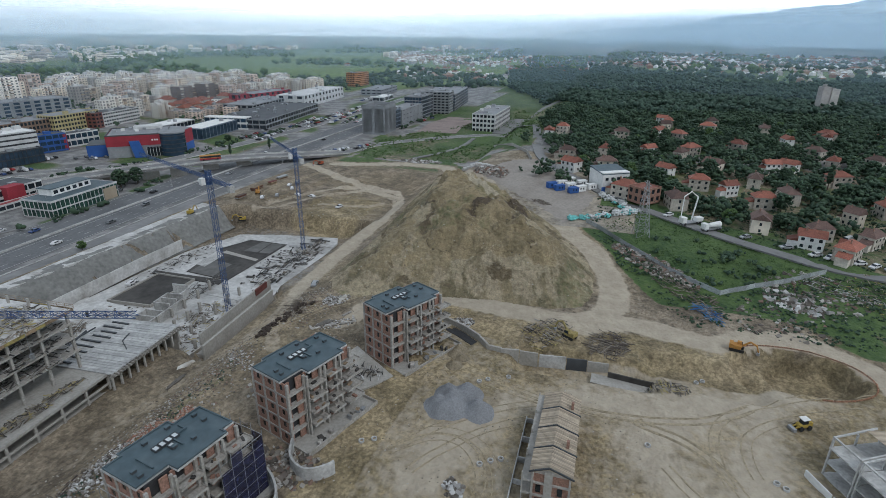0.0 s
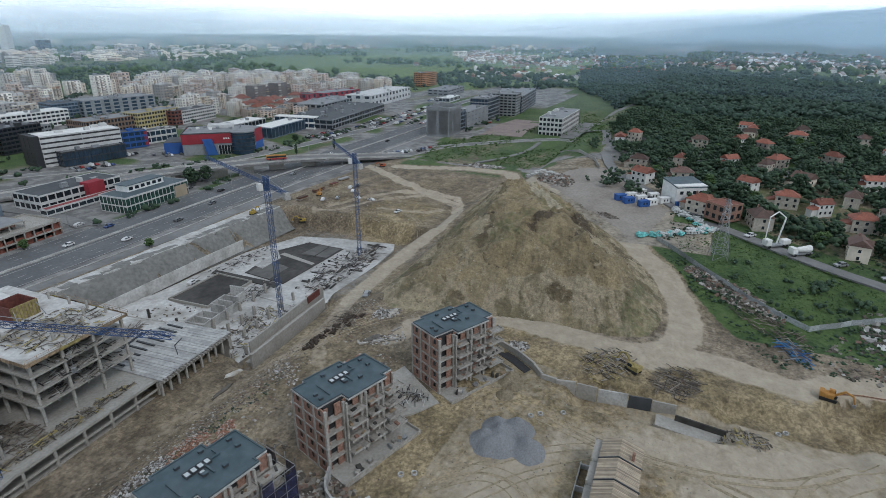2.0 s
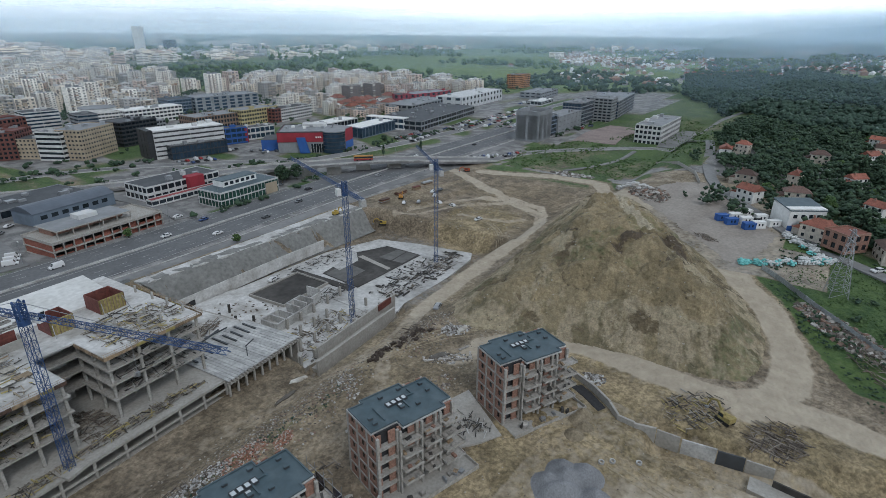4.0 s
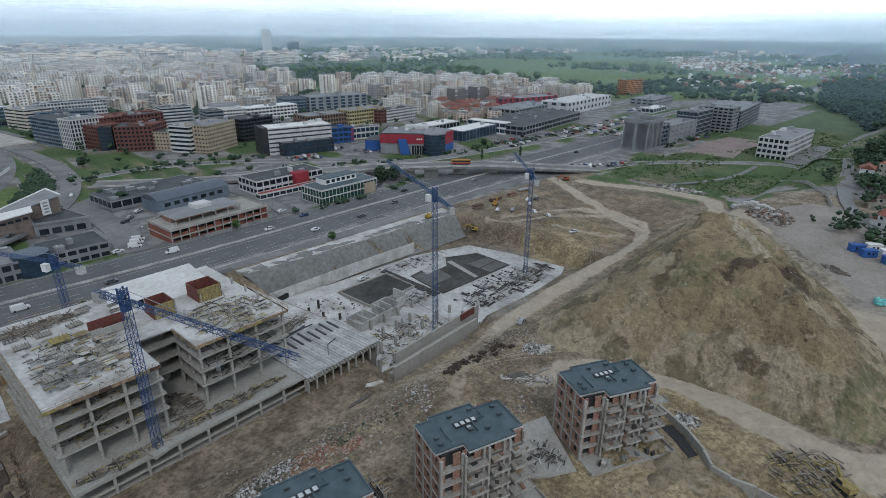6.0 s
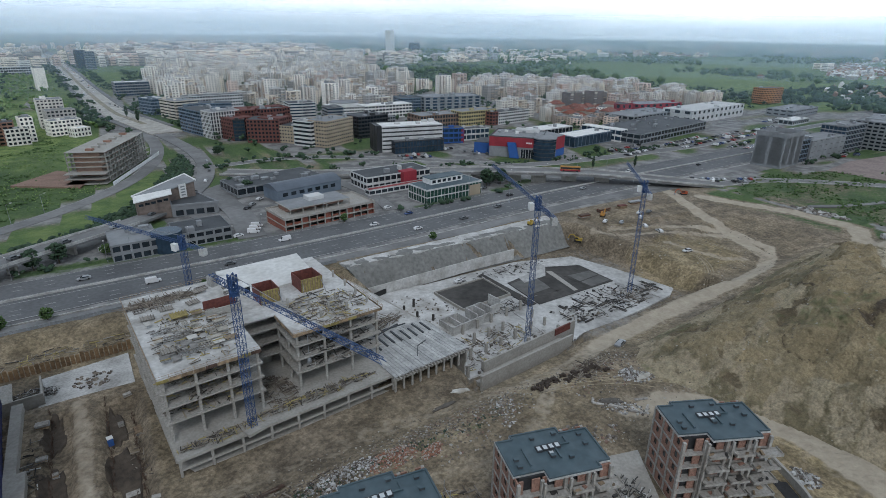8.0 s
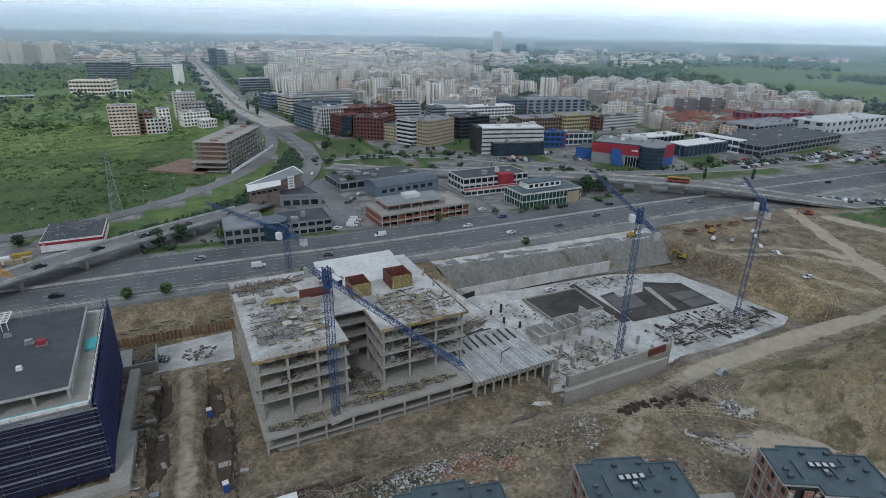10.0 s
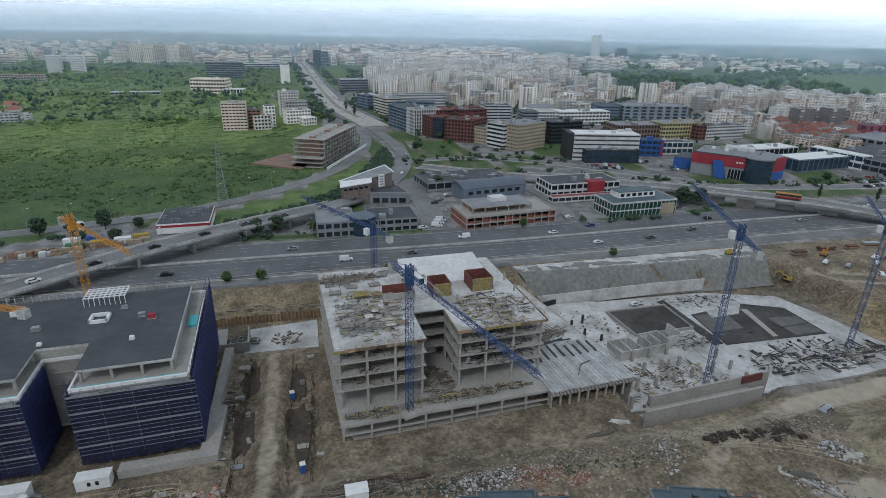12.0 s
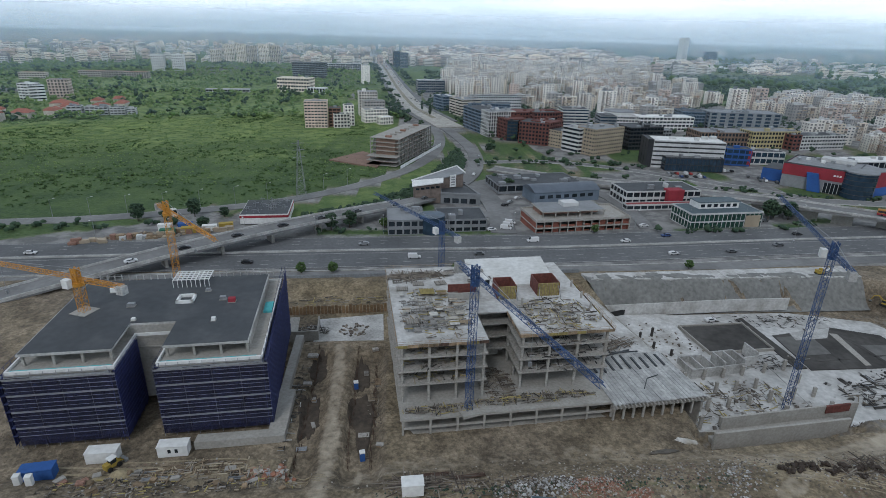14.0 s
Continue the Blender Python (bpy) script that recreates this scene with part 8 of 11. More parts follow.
FOREST = [(1253, 272), (850, 186), (708, 118), (580, 72), (500, 34), (488, -12), (520, -82), (515, -145), (470, -190), (480, -300), (700, -420), (1000, -345), (815, -180), (830, -118), (951, -55), (1120, 35), (1330, 172)]
GLADE = [(615, 6), (640, 16), (665, 12), (712, -62), (700, -84), (676, -56)]
no_noise = lambda x, y, s, lo: noise.noise(Vector((x, y, s)) * 0.02) > lo
scatter_stuff("forest", "dense dark green forest", 9000, lambda x, y: inside(x, y, FOREST) and not inside(x, y, GLADE), (440, 1340, -430, 275), (2.4, 5.0), LEAF_FOREST, 21, 5, 1.2, 0.6)
scatter_stuff("garden_trees", "dark green garden trees and hedges among the houses", 4000, lambda x, y: x > 238 + (y + 20) * 0.5 and not (y > 44 and x < 345 and math.hypot(x - 272, y - 55) > 5) and near_line(x, y, [(420, 70), (380, 62), (345, 57), (300, 44), (262, 17), (239, -5), (227, -21), (210, -40), (203, -53), (196, -65.7), (176, -78)]) > 6 and not any(abs(x - a + 4) < 10.5 and abs(y - b) < 8.0 for a, b, _ in HOUSES), (215, 520, -200, 66), (1.5, 3.7), LEAF, 22, 10, 1.15, 0.62)
scatter_stuff("meadow_scrub", "dark green bushes scattered over the meadow", 2100, lambda x, y: inside(x, y, MEADOW) and near_line(x, y, SLIP) > 9 and no_noise(x, y, 2, -0.2 + 0.25 * step(330, 480, y)), (-420, 45, 262, 620), (0.4, 1.5), LEAF_FRESH, 23, 4, 0.4, 1.0)
scatter_stuff("meadow_tall_grass", "tall grass tussocks in painted sunlit green", 7000, lambda x, y: inside(x, y, MEADOW) and near_line(x, y, SLIP) > 7 and y > 330 + 60 * noise.noise(Vector((x, y, 1)) * 0.012), (-420, 45, 290, 620), (0.4, 1.2), LEAF_SUNLIT, 24, 2, 0.25, 1.2)
scatter_stuff("meadow_woods", "woods in painted sunlit green at the far edge of the meadow", 5200, lambda x, y: x < boulevard_x(y) - 40 and y > 560 + (x + 300) * 0.12 and no_noise(x, y, 5, -0.25), (-900, 30, 520, 1500), (1.6, 4.2), LEAF_SUNLIT, 25, 4, 1.0)
scatter_stuff("dark_woods", "dark green trees among the light woods", 800, lambda x, y: x < boulevard_x(y) - 26 and y > 545 + (x + 300) * 0.12 and no_noise(x, y, 15, 0.1), (-900, 60, 520, 1500), (2.4, 5.0), LEAF, 125, 4, 1.1)
scatter_stuff("boulevard_trees", "green trees along both sides of the boulevard", 330, lambda x, y: 15 < abs(x - boulevard_x(y)) < 34 and no_noise(x, y, 19, -0.15), (-120, 130, 560, 1700), (1.6, 3.4), LEAF, 127, 4, 1.0)
scatter_stuff("city_trees", "green street trees between the city blocks", 1500, lambda x, y: x > boulevard_x(y) + 22 and free(x, y, -2), (90, 900, 400, 1350), (2.6, 4.4), LEAF, 26, 3, 1.0)
VERGE_TREES = [(-28, 268), (10, 290), (38, 330), (54, 372), (66, 420), (74, 440), (76, 400), (66, 350), (46, 312), (10, 276)]
scatter_stuff("median_scrub", "green scrub between the boulevard carriageways", 900, lambda x, y: inside(x, y, VERGE_TREES) and near_line(x, y, SLIP) > 6.5 and near_line(x, y, [p[:2] for p in RAMP]) > 7, (-30, 90, 260, 450), (0.8, 1.9), LEAF, 28, 3, 0.5)
scatter_stuff("field_grass", "tall grass tussocks on the fenced field", 900, lambda x, y: inside(x, y, FIELD), (150, 240, -60, 16), (0.25, 0.6), LEAF_FRESH, 29, 2, 0.2, 1.2)
scatter_stuff("field_bushes", "dark bushes on the fenced field", 26, lambda x, y: inside(x, y, FIELD) and no_noise(x, y, 4, 0.1), (150, 240, -60, 16), (0.8, 1.5), LEAF, 30, 5, 0.6, 0.9)
scatter_stuff("east_scrub", "dark green scrub on the field behind the mound", 1300, lambda x, y: inside(x, y, FIELD_EAST) and no_noise(x, y, 6, -0.1), (318, 640, 60, 195), (0.4, 1.3), LEAF_FRESH, 31, 3, 0.4, 1.2)
scatter_stuff("street_trees", "green trees along the office street", 300, lambda x, y: near_line(x, y, [(85, 392), (120, 402), (150, 398), (205, 376)]) < 5 or near_line(x, y, [(440, 190), (480, 195), (540, 205)]) < 6 or near_line(x, y, [(-150, 248), (-60, 258)]) < 5, (-160, 560, 180, 420), (1.3, 2.4), LEAF, 32, 4, 0.9)
scatter_stuff("plain_woods", "distant hedgerows and woods on the plain", 3600, lambda x, y: math.hypot(x, y) > 1150 and noise.noise(Vector((x, y, 8)) * 0.0035) > (0.3 if inside(x, y, GREEN_PLAIN) else 0.02) and x > 300 + (y - 700) * 0.25, (150, 3400, -300, 3200), (7, 15), LEAF_FRESH, 33, 2, 0.5, 0.9)
scatter_stuff("roadside_weeds", "green weeds along the site edge", 150, lambda x, y: abs(y - 84 - 2.5 * noise.noise(Vector((x, y, 0)) * 0.03)) < 1.6, (22, 96, 78, 90), (0.2, 0.42), LEAF_FOREST, 34, 3, 0.4, 0.9)


# ---- houses ----
def house_proto(i, w, d, h, wallm, roofm, label, hip):
    ob = thing("house", label, "house", group="family houses")
    part("wall", Shape().box(-w / 2, w / 2, -d / 2, d / 2, -1.5, h), wallm, ob)
    e, rh = 0.6, d * 0.3
    a = w / 2 + e
    b = d / 2 + e
    rx = a - (b * 0.9 if hip else 0)
    rf = Shape().add([(-a, -b, h - 0.1), (a, -b, h - 0.1), (a, b, h - 0.1), (-a, b, h - 0.1), (-rx, 0, h + rh), (rx, 0, h + rh)], [(0, 1, 5, 4), (1, 2, 5), (2, 3, 4, 5), (3, 0, 4), (3, 2, 1, 0)])
    roof = part("roof", rf, roofm, ob)
    part("chimney", Shape().box(w * 0.2, w * 0.2 + 0.7, 0.6, 1.2, h + rh * 0.4, h + rh + 0.7), BRICK, roof)
    for z in ((1.0,) if h < 4 else (1.0, 3.9)):
        for k in range(3):
            u = -w / 2 + w * (k + 0.5) / 3
            for sg in (-1, 1):
                part("window", Shape().box(u - 0.6, u + 0.6, sg * d / 2 - 0.05, sg * d / 2 + 0.05, z, z + 1.3), GLASS_DARK, ob)
        for sg in (-1, 1):
            part("window", Shape().box(sg * w / 2 - 0.05, sg * w / 2 + 0.05, -0.6, 0.6, z, z + 1.3), GLASS_DARK, ob)
    # lower side wing with its own lean-to roof, and a porch
    wx, wd = w / 2 + 1.7, d * 0.62
    part("side_wing", Shape().box(w / 2, wx + 1.7, -wd / 2 + 0.8, wd / 2 + 0.8, -1.5, h * 0.55), wallm, ob)
    part("wing_roof", Shape().add([(w / 2 - 0.1, -wd / 2 + 0.4, h * 0.55 + 1.5), (wx + 2.2, -wd / 2 + 0.4, h * 0.55), (wx + 2.2, wd / 2 + 1.2, h * 0.55), (w / 2 - 0.1, wd / 2 + 1.2, h * 0.55 + 1.5), (w / 2 - 0.1, -wd / 2 + 0.4, h * 0.55), (w / 2 - 0.1, wd / 2 + 1.2, h * 0.55)], [(0, 1, 2, 3), (0, 4, 1), (3, 2, 5), (4, 5, 2, 1), (0, 3, 5, 4)]), roofm, ob)
    # cross gable in the main roof
    part("gable", Shape().add([(-w * 0.3, -b, h - 0.1), (w * 0.1, -b, h - 0.1), (-w * 0.1, -b, h + rh * 0.75), (-w * 0.1, -b * 0.1, h + rh * 0.75)], [(0, 1, 2), (1, 3, 2), (0, 2, 3), (0, 3, 1)]), roofm, roof)
    if h > 4:
        part("balcony", Shape().box(-w / 4, w / 4, -d / 2 - 1.3, -d / 2, 2.8, 3.0).box(-w / 4, w / 4, -d / 2 - 1.3, -d / 2 - 1.2, 3.0, 3.9), PLASTER, ob)
    return ob


HP = [house_proto(0, 11, 9, 6.2, PLASTER, TILE_RED, "two-storey plastered house with red tile roof", True), house_proto(1, 9, 8, 5.8, WHITE, TILE_RED, "white house with red gable roof", False),
      house_proto(2, 12, 9, 6.0, PLASTER, TILE_BROWN, "plastered house with brown tile roof", True), house_proto(3, 10, 9, 6.5, CREAM, TILE_BROWN, "cream house with dark brown gable roof", False)]
seen_kind = set()
for x, y, k in HOUSES:
    k_ = rnd(0.74, 1.0)
    m = pose(x, y, land(x, y), 0, 0, rnd(-30, 150)) @ Matrix.Diagonal((k_, k_ * 0.92, 0.92, 1))
    if k in seen_kind:
        copy_thing(HP[k], m)
    else:
        HP[k].matrix_world = m
        seen_kind.add(k)
wh = thing("white_workshop", "white flat-topped house with dark roof panels behind a blue wall", "house", (266, 8, 8.5), -55)
part("wall", Shape().box(-7, 7, -6, 6, -1, 7.5), WHITE, wh)
part("roof", Shape().add([(-7.2, -6.2, 6.6), (7.2, -6.2, 6.6), (7.2, 6.2, 8.2), (-7.2, 6.2, 8.2), (-7.2, -6.2, 7.0), (7.2, -6.2, 7.0), (7.2, 6.2, 8.6), (-7.2, 6.2, 8.6)], [(3, 2, 1, 0), (4, 5, 6, 7), (0, 1, 5, 4), (1, 2, 6, 5), (2, 3, 7, 6), (3, 0, 4, 7)]), ROOF_SLATE, wh)
for k in range(4):
    part("window", Shape().box(-5.5 + k * 3, -4 + k * 3, -6.06, -5.9, 3.8, 5.2), GLASS_DARK, wh)
part("yard_wall", Shape().wall([(-9, -9), (9, -9)], -1, 1.8, 0.25), BLUE, wh, "blue yard wall")
office("brick_house", "red brick house with flat brown roof", "house", 244, -8, 10, 9, -40, 8.2, 6.5, 2, BRICK, GLASS_DARK, 3.3, 1.0, 1.4, TILE_RED, 0)


# ---- vehicles ----
def profile_body(L, W, pts):
    """A body from a side profile, with the roof drawn in."""
    s = Shape()
    n = len(pts)
    top = max(z for _, z in pts)
    for sg in (-1, 1):
        s.v += [(x, sg * (W / 2 - (0.16 * W * max(0, (z - 0.85)) / max(top - 0.85, 0.01) if z > 0.85 else 0)), z) for x, z in pts]
    s.f = [tuple(range(n)), tuple(range(2 * n - 1, n - 1, -1))] + [(i, n + i, n + (i + 1) % n, (i + 1) % n) for i in range(n)]
    return s


PAINTS = [mat("car_white", (0.62, 0.62, 0.62), rough=0.3, vary=0.05), mat("car_silver", (0.33, 0.34, 0.35), rough=0.3, vary=0.05, metal=0.4), mat("car_black", (0.02, 0.02, 0.022), rough=0.25, vary=0.05), mat("car_blue", (0.03, 0.06, 0.17), rough=0.3, vary=0.05), mat("car_red", (0.30, 0.03, 0.025), rough=0.3, vary=0.05), mat("car_grey", (0.10, 0.105, 0.11), rough=0.3, vary=0.05)]


def car_proto(paint, label, van=False, far=False):
    L, W = (5.2, 2.0) if van else (4.4, 1.8)
    ob = thing("van" if van else "car", label, "van" if van else "car", group="parked and driving cars")
    body = [(-L / 2, 0.3), (L / 2, 0.3), (L / 2, 0.75), (L / 2 - 0.9, 0.95), (L / 2 - 1.55, 2.05), (-L / 2 + 0.1, 2.1), (-L / 2, 0.9)] if van else [(-L / 2, 0.3), (L / 2, 0.3), (L / 2, 0.72), (L / 2 - 1.1, 0.92), (L / 2 - 1.8, 1.42), (-L / 2 + 1.0, 1.45), (-L / 2 + 0.25, 1.0), (-L / 2, 0.9)]
    part("body", profile_body(L, W, body), paint, ob)
    g = Shape()
    if van:
        g.add([(L / 2 - 0.93, -0.8, 1.02), (L / 2 - 0.93, 0.8, 1.02), (L / 2 - 1.5, 0.75, 1.95), (L / 2 - 1.5, -0.75, 1.95)], [(0, 1, 2, 3)])
        g.v = [(x + 0.03, y, z) for x, y, z in g.v]
    else:
        g.box(-L / 2 + 0.75, L / 2 - 1.5, -W / 2 + 0.05, W / 2 - 0.05, 0.98, 1.3)
        g.add([(L / 2 - 1.08, -0.7, 0.97), (L / 2 - 1.08, 0.7, 0.97), (L / 2 - 1.72, 0.62, 1.42), (L / 2 - 1.72, -0.62, 1.42)], [(0, 1, 2, 3)])
    part("glazing", g, GLASS_DARK, ob)
    under = Shape()
    for a in (-L / 2 + 0.85, L / 2 - 0.85):
        for b in (-W / 2 + 0.1, W / 2 - 0.1):
            w = under if far else Shape()
            ring = [(a + 0.32 * math.cos(q * math.pi / 5), 0.32 + 0.32 * math.sin(q * math.pi / 5)) for q in range(10)]
            w.add([(x, b - 0.11, z) for x, z in ring] + [(x, b + 0.11, z) for x, z in ring], [tuple(range(10)), tuple(range(19, 9, -1))] + [(i, 10 + i, 10 + (i + 1) % 10, (i + 1) % 10) for i in range(10)])
            if not far:
                part("wheel", w, RUBBER, ob)
    if far:
        part("undercarriage", under, RUBBER, ob)
    return ob


CARS = [car_proto(p, l) for p, l in zip(PAINTS, ("white car", "silver car", "black car", "dark blue car", "red car", "dark grey car"))] + [car_proto(PAINTS[0], "white delivery van", True)]
for c, l in zip(CARS, ("white hatchback on asphalt", "silver hatchback on asphalt", "black hatchback on asphalt", "dark blue hatchback on asphalt", "red hatchback on asphalt", "dark grey hatchback on asphalt", "white delivery van on asphalt")):
    tagged(c, l)
CARS += [car_proto(p, l, l.startswith("white delivery"), True) for p, l in zip(PAINTS + PAINTS[:1], ("white parked car in a car park", "silver parked car in a car park", "black parked car in a car park", "dark blue parked car in a car park", "red parked car in a car park", "dark grey parked car in a car park", "white delivery van in a car park"))]
used = set()


def drive(k, x, y, rot, z=None):
    m = pose(x, y, (land(x, y) + 0.32) if z is None else z, 0, 0, rot)
    if k in used:
        return copy_thing(CARS[k], m)
    used.add(k)
    CARS[k].matrix_world = m
    return CARS[k]


random.seed(17)
for x, y, k, r in ((33, 211, 6, 4), (-32, 207, 2, 4), (86, 229, 6, 184), (128, 228, 0, 185), (143, 213, 0, 5), (215, 236, 2, 6), (196, 222, 5, 186), (-118, 218, 0, 4), (-150, 224, 2, 3), (12, 226, 1, 184), (150, 235, 3, 185), (262, 226, 1, 6), (320, 242, 0, 186), (380, 231, 2, 6), (170, 215, 5, 5), (60, 214, 5, 4)):
    drive(k, x, y, r, -4.84)
LOTS = [((366, 282), 10, 3, 16, 3.0, 8), ((434, 280), 10, 3, 20, 3.0, 8), ((500, 282), 8, 3, 18, 3.0, 8), ((560, 282), 7, 3, 20, 3.0, 9), ((640, 320), 7, 2, 16, 3.0, 9), ((222, 372), -7, 2, 14, 3.0, 9), ((210, 352), -7, 2, 8, 3.0, 9), ((128, 284), 100, 2, 12, 3.0, 6), ((470, 250), 10, 3, 14, 3.0, 12), ((336, 203), -38, 2, 12, 3.2, 7), ((505, 185), 20, 2, 9, 3.0, 8), ((90, 275), 100, 1, 6, 3.0, 8), ((12, 258), 4, 1, 4, 3.0, 6), ((260, 345), -27, 2, 8, 3.2, 9)]
for (lx, ly), lr, rows_, n, gap, lane in LOTS:
    c, s = math.cos(radians(lr)), math.sin(radians(lr))
    for i in range(rows_):
        for j in range(n):
            if random.random() < 0.42:
                continue
            a, b = j * gap + rnd(-0.2, 0.2), i * lane + rnd(-0.4, 0.4)
            drive(7 + random.choice((0, 0, 1, 1, 2, 2, 3, 4, 5, 5, 6)), lx + c * a - s * b, ly + s * a + c * b, lr + 90 + rnd(-3, 3))
for x, y, r, k in ((77, 246, -20, 6), (79, 251, -18, 6), (81, 256, -20, 6), (70, 244, 10, 0), (84, 286, 40, 2), (88, 292, 40, 1), (66, 268, 20, 5), (94, 300, 30, 0), (63, 246, 4, 1), (208, 262, 20, 6), (214, 259, 10, 5), (146, 250, 10, 0)):
    drive(k, x, y, r)
for x, y, k in ((204, -64, 0), (203, -68, 0), (201, -72, 6), (208, -56, 1), (201, -76, 0), (200, -80, 0), (199.5, -84, 1), (231, -18, 0), (259, 21, 2), (214, -44, 1), (222, -78, 6)):
    drive(k, x, y, rnd(100, 140) if x > 186 else 60)
for t_ in range(26):
    q = RAMP[min(12 + t_, len(RAMP) - 2)]
    n_ = RAMP[min(13 + t_, len(RAMP) - 1)]
    if t_ % 2 == 0 and len(q) > 2:
        drive(random.choice((0, 1, 2, 5)), q[0] + 2, q[1], math.degrees(math.atan2(n_[1] - q[1], n_[0] - q[0])), q[2] + 0.22)

for q, n_ in zip(dense(BOULEVARD, 17)[9:70], dense(BOULEVARD, 17)[10:71]):
    if random.random() < 0.75:
        turn = math.atan2(n_[1] - q[1], n_[0] - q[0])
        o = random.choice((-10, -6.5, 6.5, 10))
        drive(7 + random.choice((0, 0, 1, 2, 3, 4, 5, 6)), q[0] - math.sin(turn) * o, q[1] + math.cos(turn) * o, math.degrees(turn), land(q[0], q[1]) + 1.12)

# ---- lamp posts and masts ----
lp = thing("street_lamp", "slim grey street lamp beside the highway", "street lamp", group="street lamps")
part("pole", Shape().cyl(0, 0, 0.12, 0, 9.5, 7, 0.07), STEEL, lp)
part("arm", Shape().beam((0, 0, 9.4), (2.0, 0, 9.9), 0.09), STEEL, lp)
part("lamp_head", Shape().box(1.6, 2.5, -0.18, 0.18, 9.8, 9.98), WHITE, lp)
lp.matrix_world = pose(-100, 232, -5, 0, 0, -90)
for k in range(1, 17):
    copy_thing(lp, pose(-100 + 30 * k, 233.5 + 0.055 * 30 * k + (4 if k > 8 else 0), -5.3, 0, 0, -90))
for k in range(12):
    q = SLIP[min(5 + k, len(SLIP) - 1)]
    copy_thing(lp, pose(q[0] - 6, q[1] + 3, land(q[0], q[1]) - 0.2, 0, 0, 20))


def pylon(x, y, h, label):
    p = thing("power_pylon", label, "pylon", (x, y, land(x, y)), 20, "power pylons")
    b = Shape()
    legs = [(-1, -1), (1, -1), (1, 1), (-1, 1)]
    wid = lambda z: 2.2 * (1 - z / h) + 0.3
    n = 9
    for i in range(n):
        z0, z1 = h * i / n, h * (i + 1) / n
        for (a, c), (d, e) in zip(legs, legs[1:] + legs[:1]):
            p0, p1 = (a * wid(z0), c * wid(z0), z0), (a * wid(z1), c * wid(z1), z1)
            q1 = (d * wid(z1), e * wid(z1), z1)
            b.beam(p0, p1, 0.16)
            b.beam(p0, q1, 0.09)
            b.beam(p1, q1, 0.09)
    part("lattice_tower", b, STEEL, p)
    for z in (h * 0.72, h * 0.84, h * 0.95):
        part("crossarm", Shape().beam((-3.2, 0, z), (3.2, 0, z), 0.2), STEEL, p)
    return p


pylon(205, -7.6, 21, "grey lattice power pylon on the grass field")
pylon(-26, 300, 32, "grey lattice power pylon behind the storage building")

# ---- haze over the plain, imitated by tinted see-through shells ----
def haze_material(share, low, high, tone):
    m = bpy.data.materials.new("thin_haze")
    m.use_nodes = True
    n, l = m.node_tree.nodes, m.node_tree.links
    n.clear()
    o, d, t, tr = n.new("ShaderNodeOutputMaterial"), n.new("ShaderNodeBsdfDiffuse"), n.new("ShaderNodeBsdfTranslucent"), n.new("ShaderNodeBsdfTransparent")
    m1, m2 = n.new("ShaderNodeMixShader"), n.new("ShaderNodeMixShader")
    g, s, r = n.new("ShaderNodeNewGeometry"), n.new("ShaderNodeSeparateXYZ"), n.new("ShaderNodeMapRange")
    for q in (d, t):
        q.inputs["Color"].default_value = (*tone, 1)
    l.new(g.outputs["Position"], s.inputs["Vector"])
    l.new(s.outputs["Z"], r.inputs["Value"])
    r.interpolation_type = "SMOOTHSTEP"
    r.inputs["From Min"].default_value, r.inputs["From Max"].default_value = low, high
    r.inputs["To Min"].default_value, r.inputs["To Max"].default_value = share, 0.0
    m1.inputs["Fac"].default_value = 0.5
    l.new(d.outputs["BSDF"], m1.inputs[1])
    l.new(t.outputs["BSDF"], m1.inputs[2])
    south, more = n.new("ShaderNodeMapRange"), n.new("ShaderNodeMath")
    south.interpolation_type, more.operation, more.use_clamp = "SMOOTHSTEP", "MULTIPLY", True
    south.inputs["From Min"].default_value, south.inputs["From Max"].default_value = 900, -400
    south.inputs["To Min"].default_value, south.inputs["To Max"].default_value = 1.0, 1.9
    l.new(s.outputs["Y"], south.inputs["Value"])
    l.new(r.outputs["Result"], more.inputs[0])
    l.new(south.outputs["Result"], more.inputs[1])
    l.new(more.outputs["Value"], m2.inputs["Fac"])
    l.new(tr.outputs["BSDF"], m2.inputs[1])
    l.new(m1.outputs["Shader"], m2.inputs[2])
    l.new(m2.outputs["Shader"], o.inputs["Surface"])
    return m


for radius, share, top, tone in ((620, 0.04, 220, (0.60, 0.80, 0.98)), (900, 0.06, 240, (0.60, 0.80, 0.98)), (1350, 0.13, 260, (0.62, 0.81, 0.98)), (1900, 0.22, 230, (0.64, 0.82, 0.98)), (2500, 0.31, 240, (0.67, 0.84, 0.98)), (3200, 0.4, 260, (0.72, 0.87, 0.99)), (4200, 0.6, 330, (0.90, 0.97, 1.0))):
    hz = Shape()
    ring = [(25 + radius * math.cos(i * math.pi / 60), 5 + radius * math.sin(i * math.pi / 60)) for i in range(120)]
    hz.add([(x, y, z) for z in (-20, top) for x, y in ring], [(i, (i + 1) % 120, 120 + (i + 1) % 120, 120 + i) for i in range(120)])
    solid("haze_layer", hz, haze_material(share, 40, top - 5, tone), "see-through blue shell standing in for distant haze", "haze", "structure")


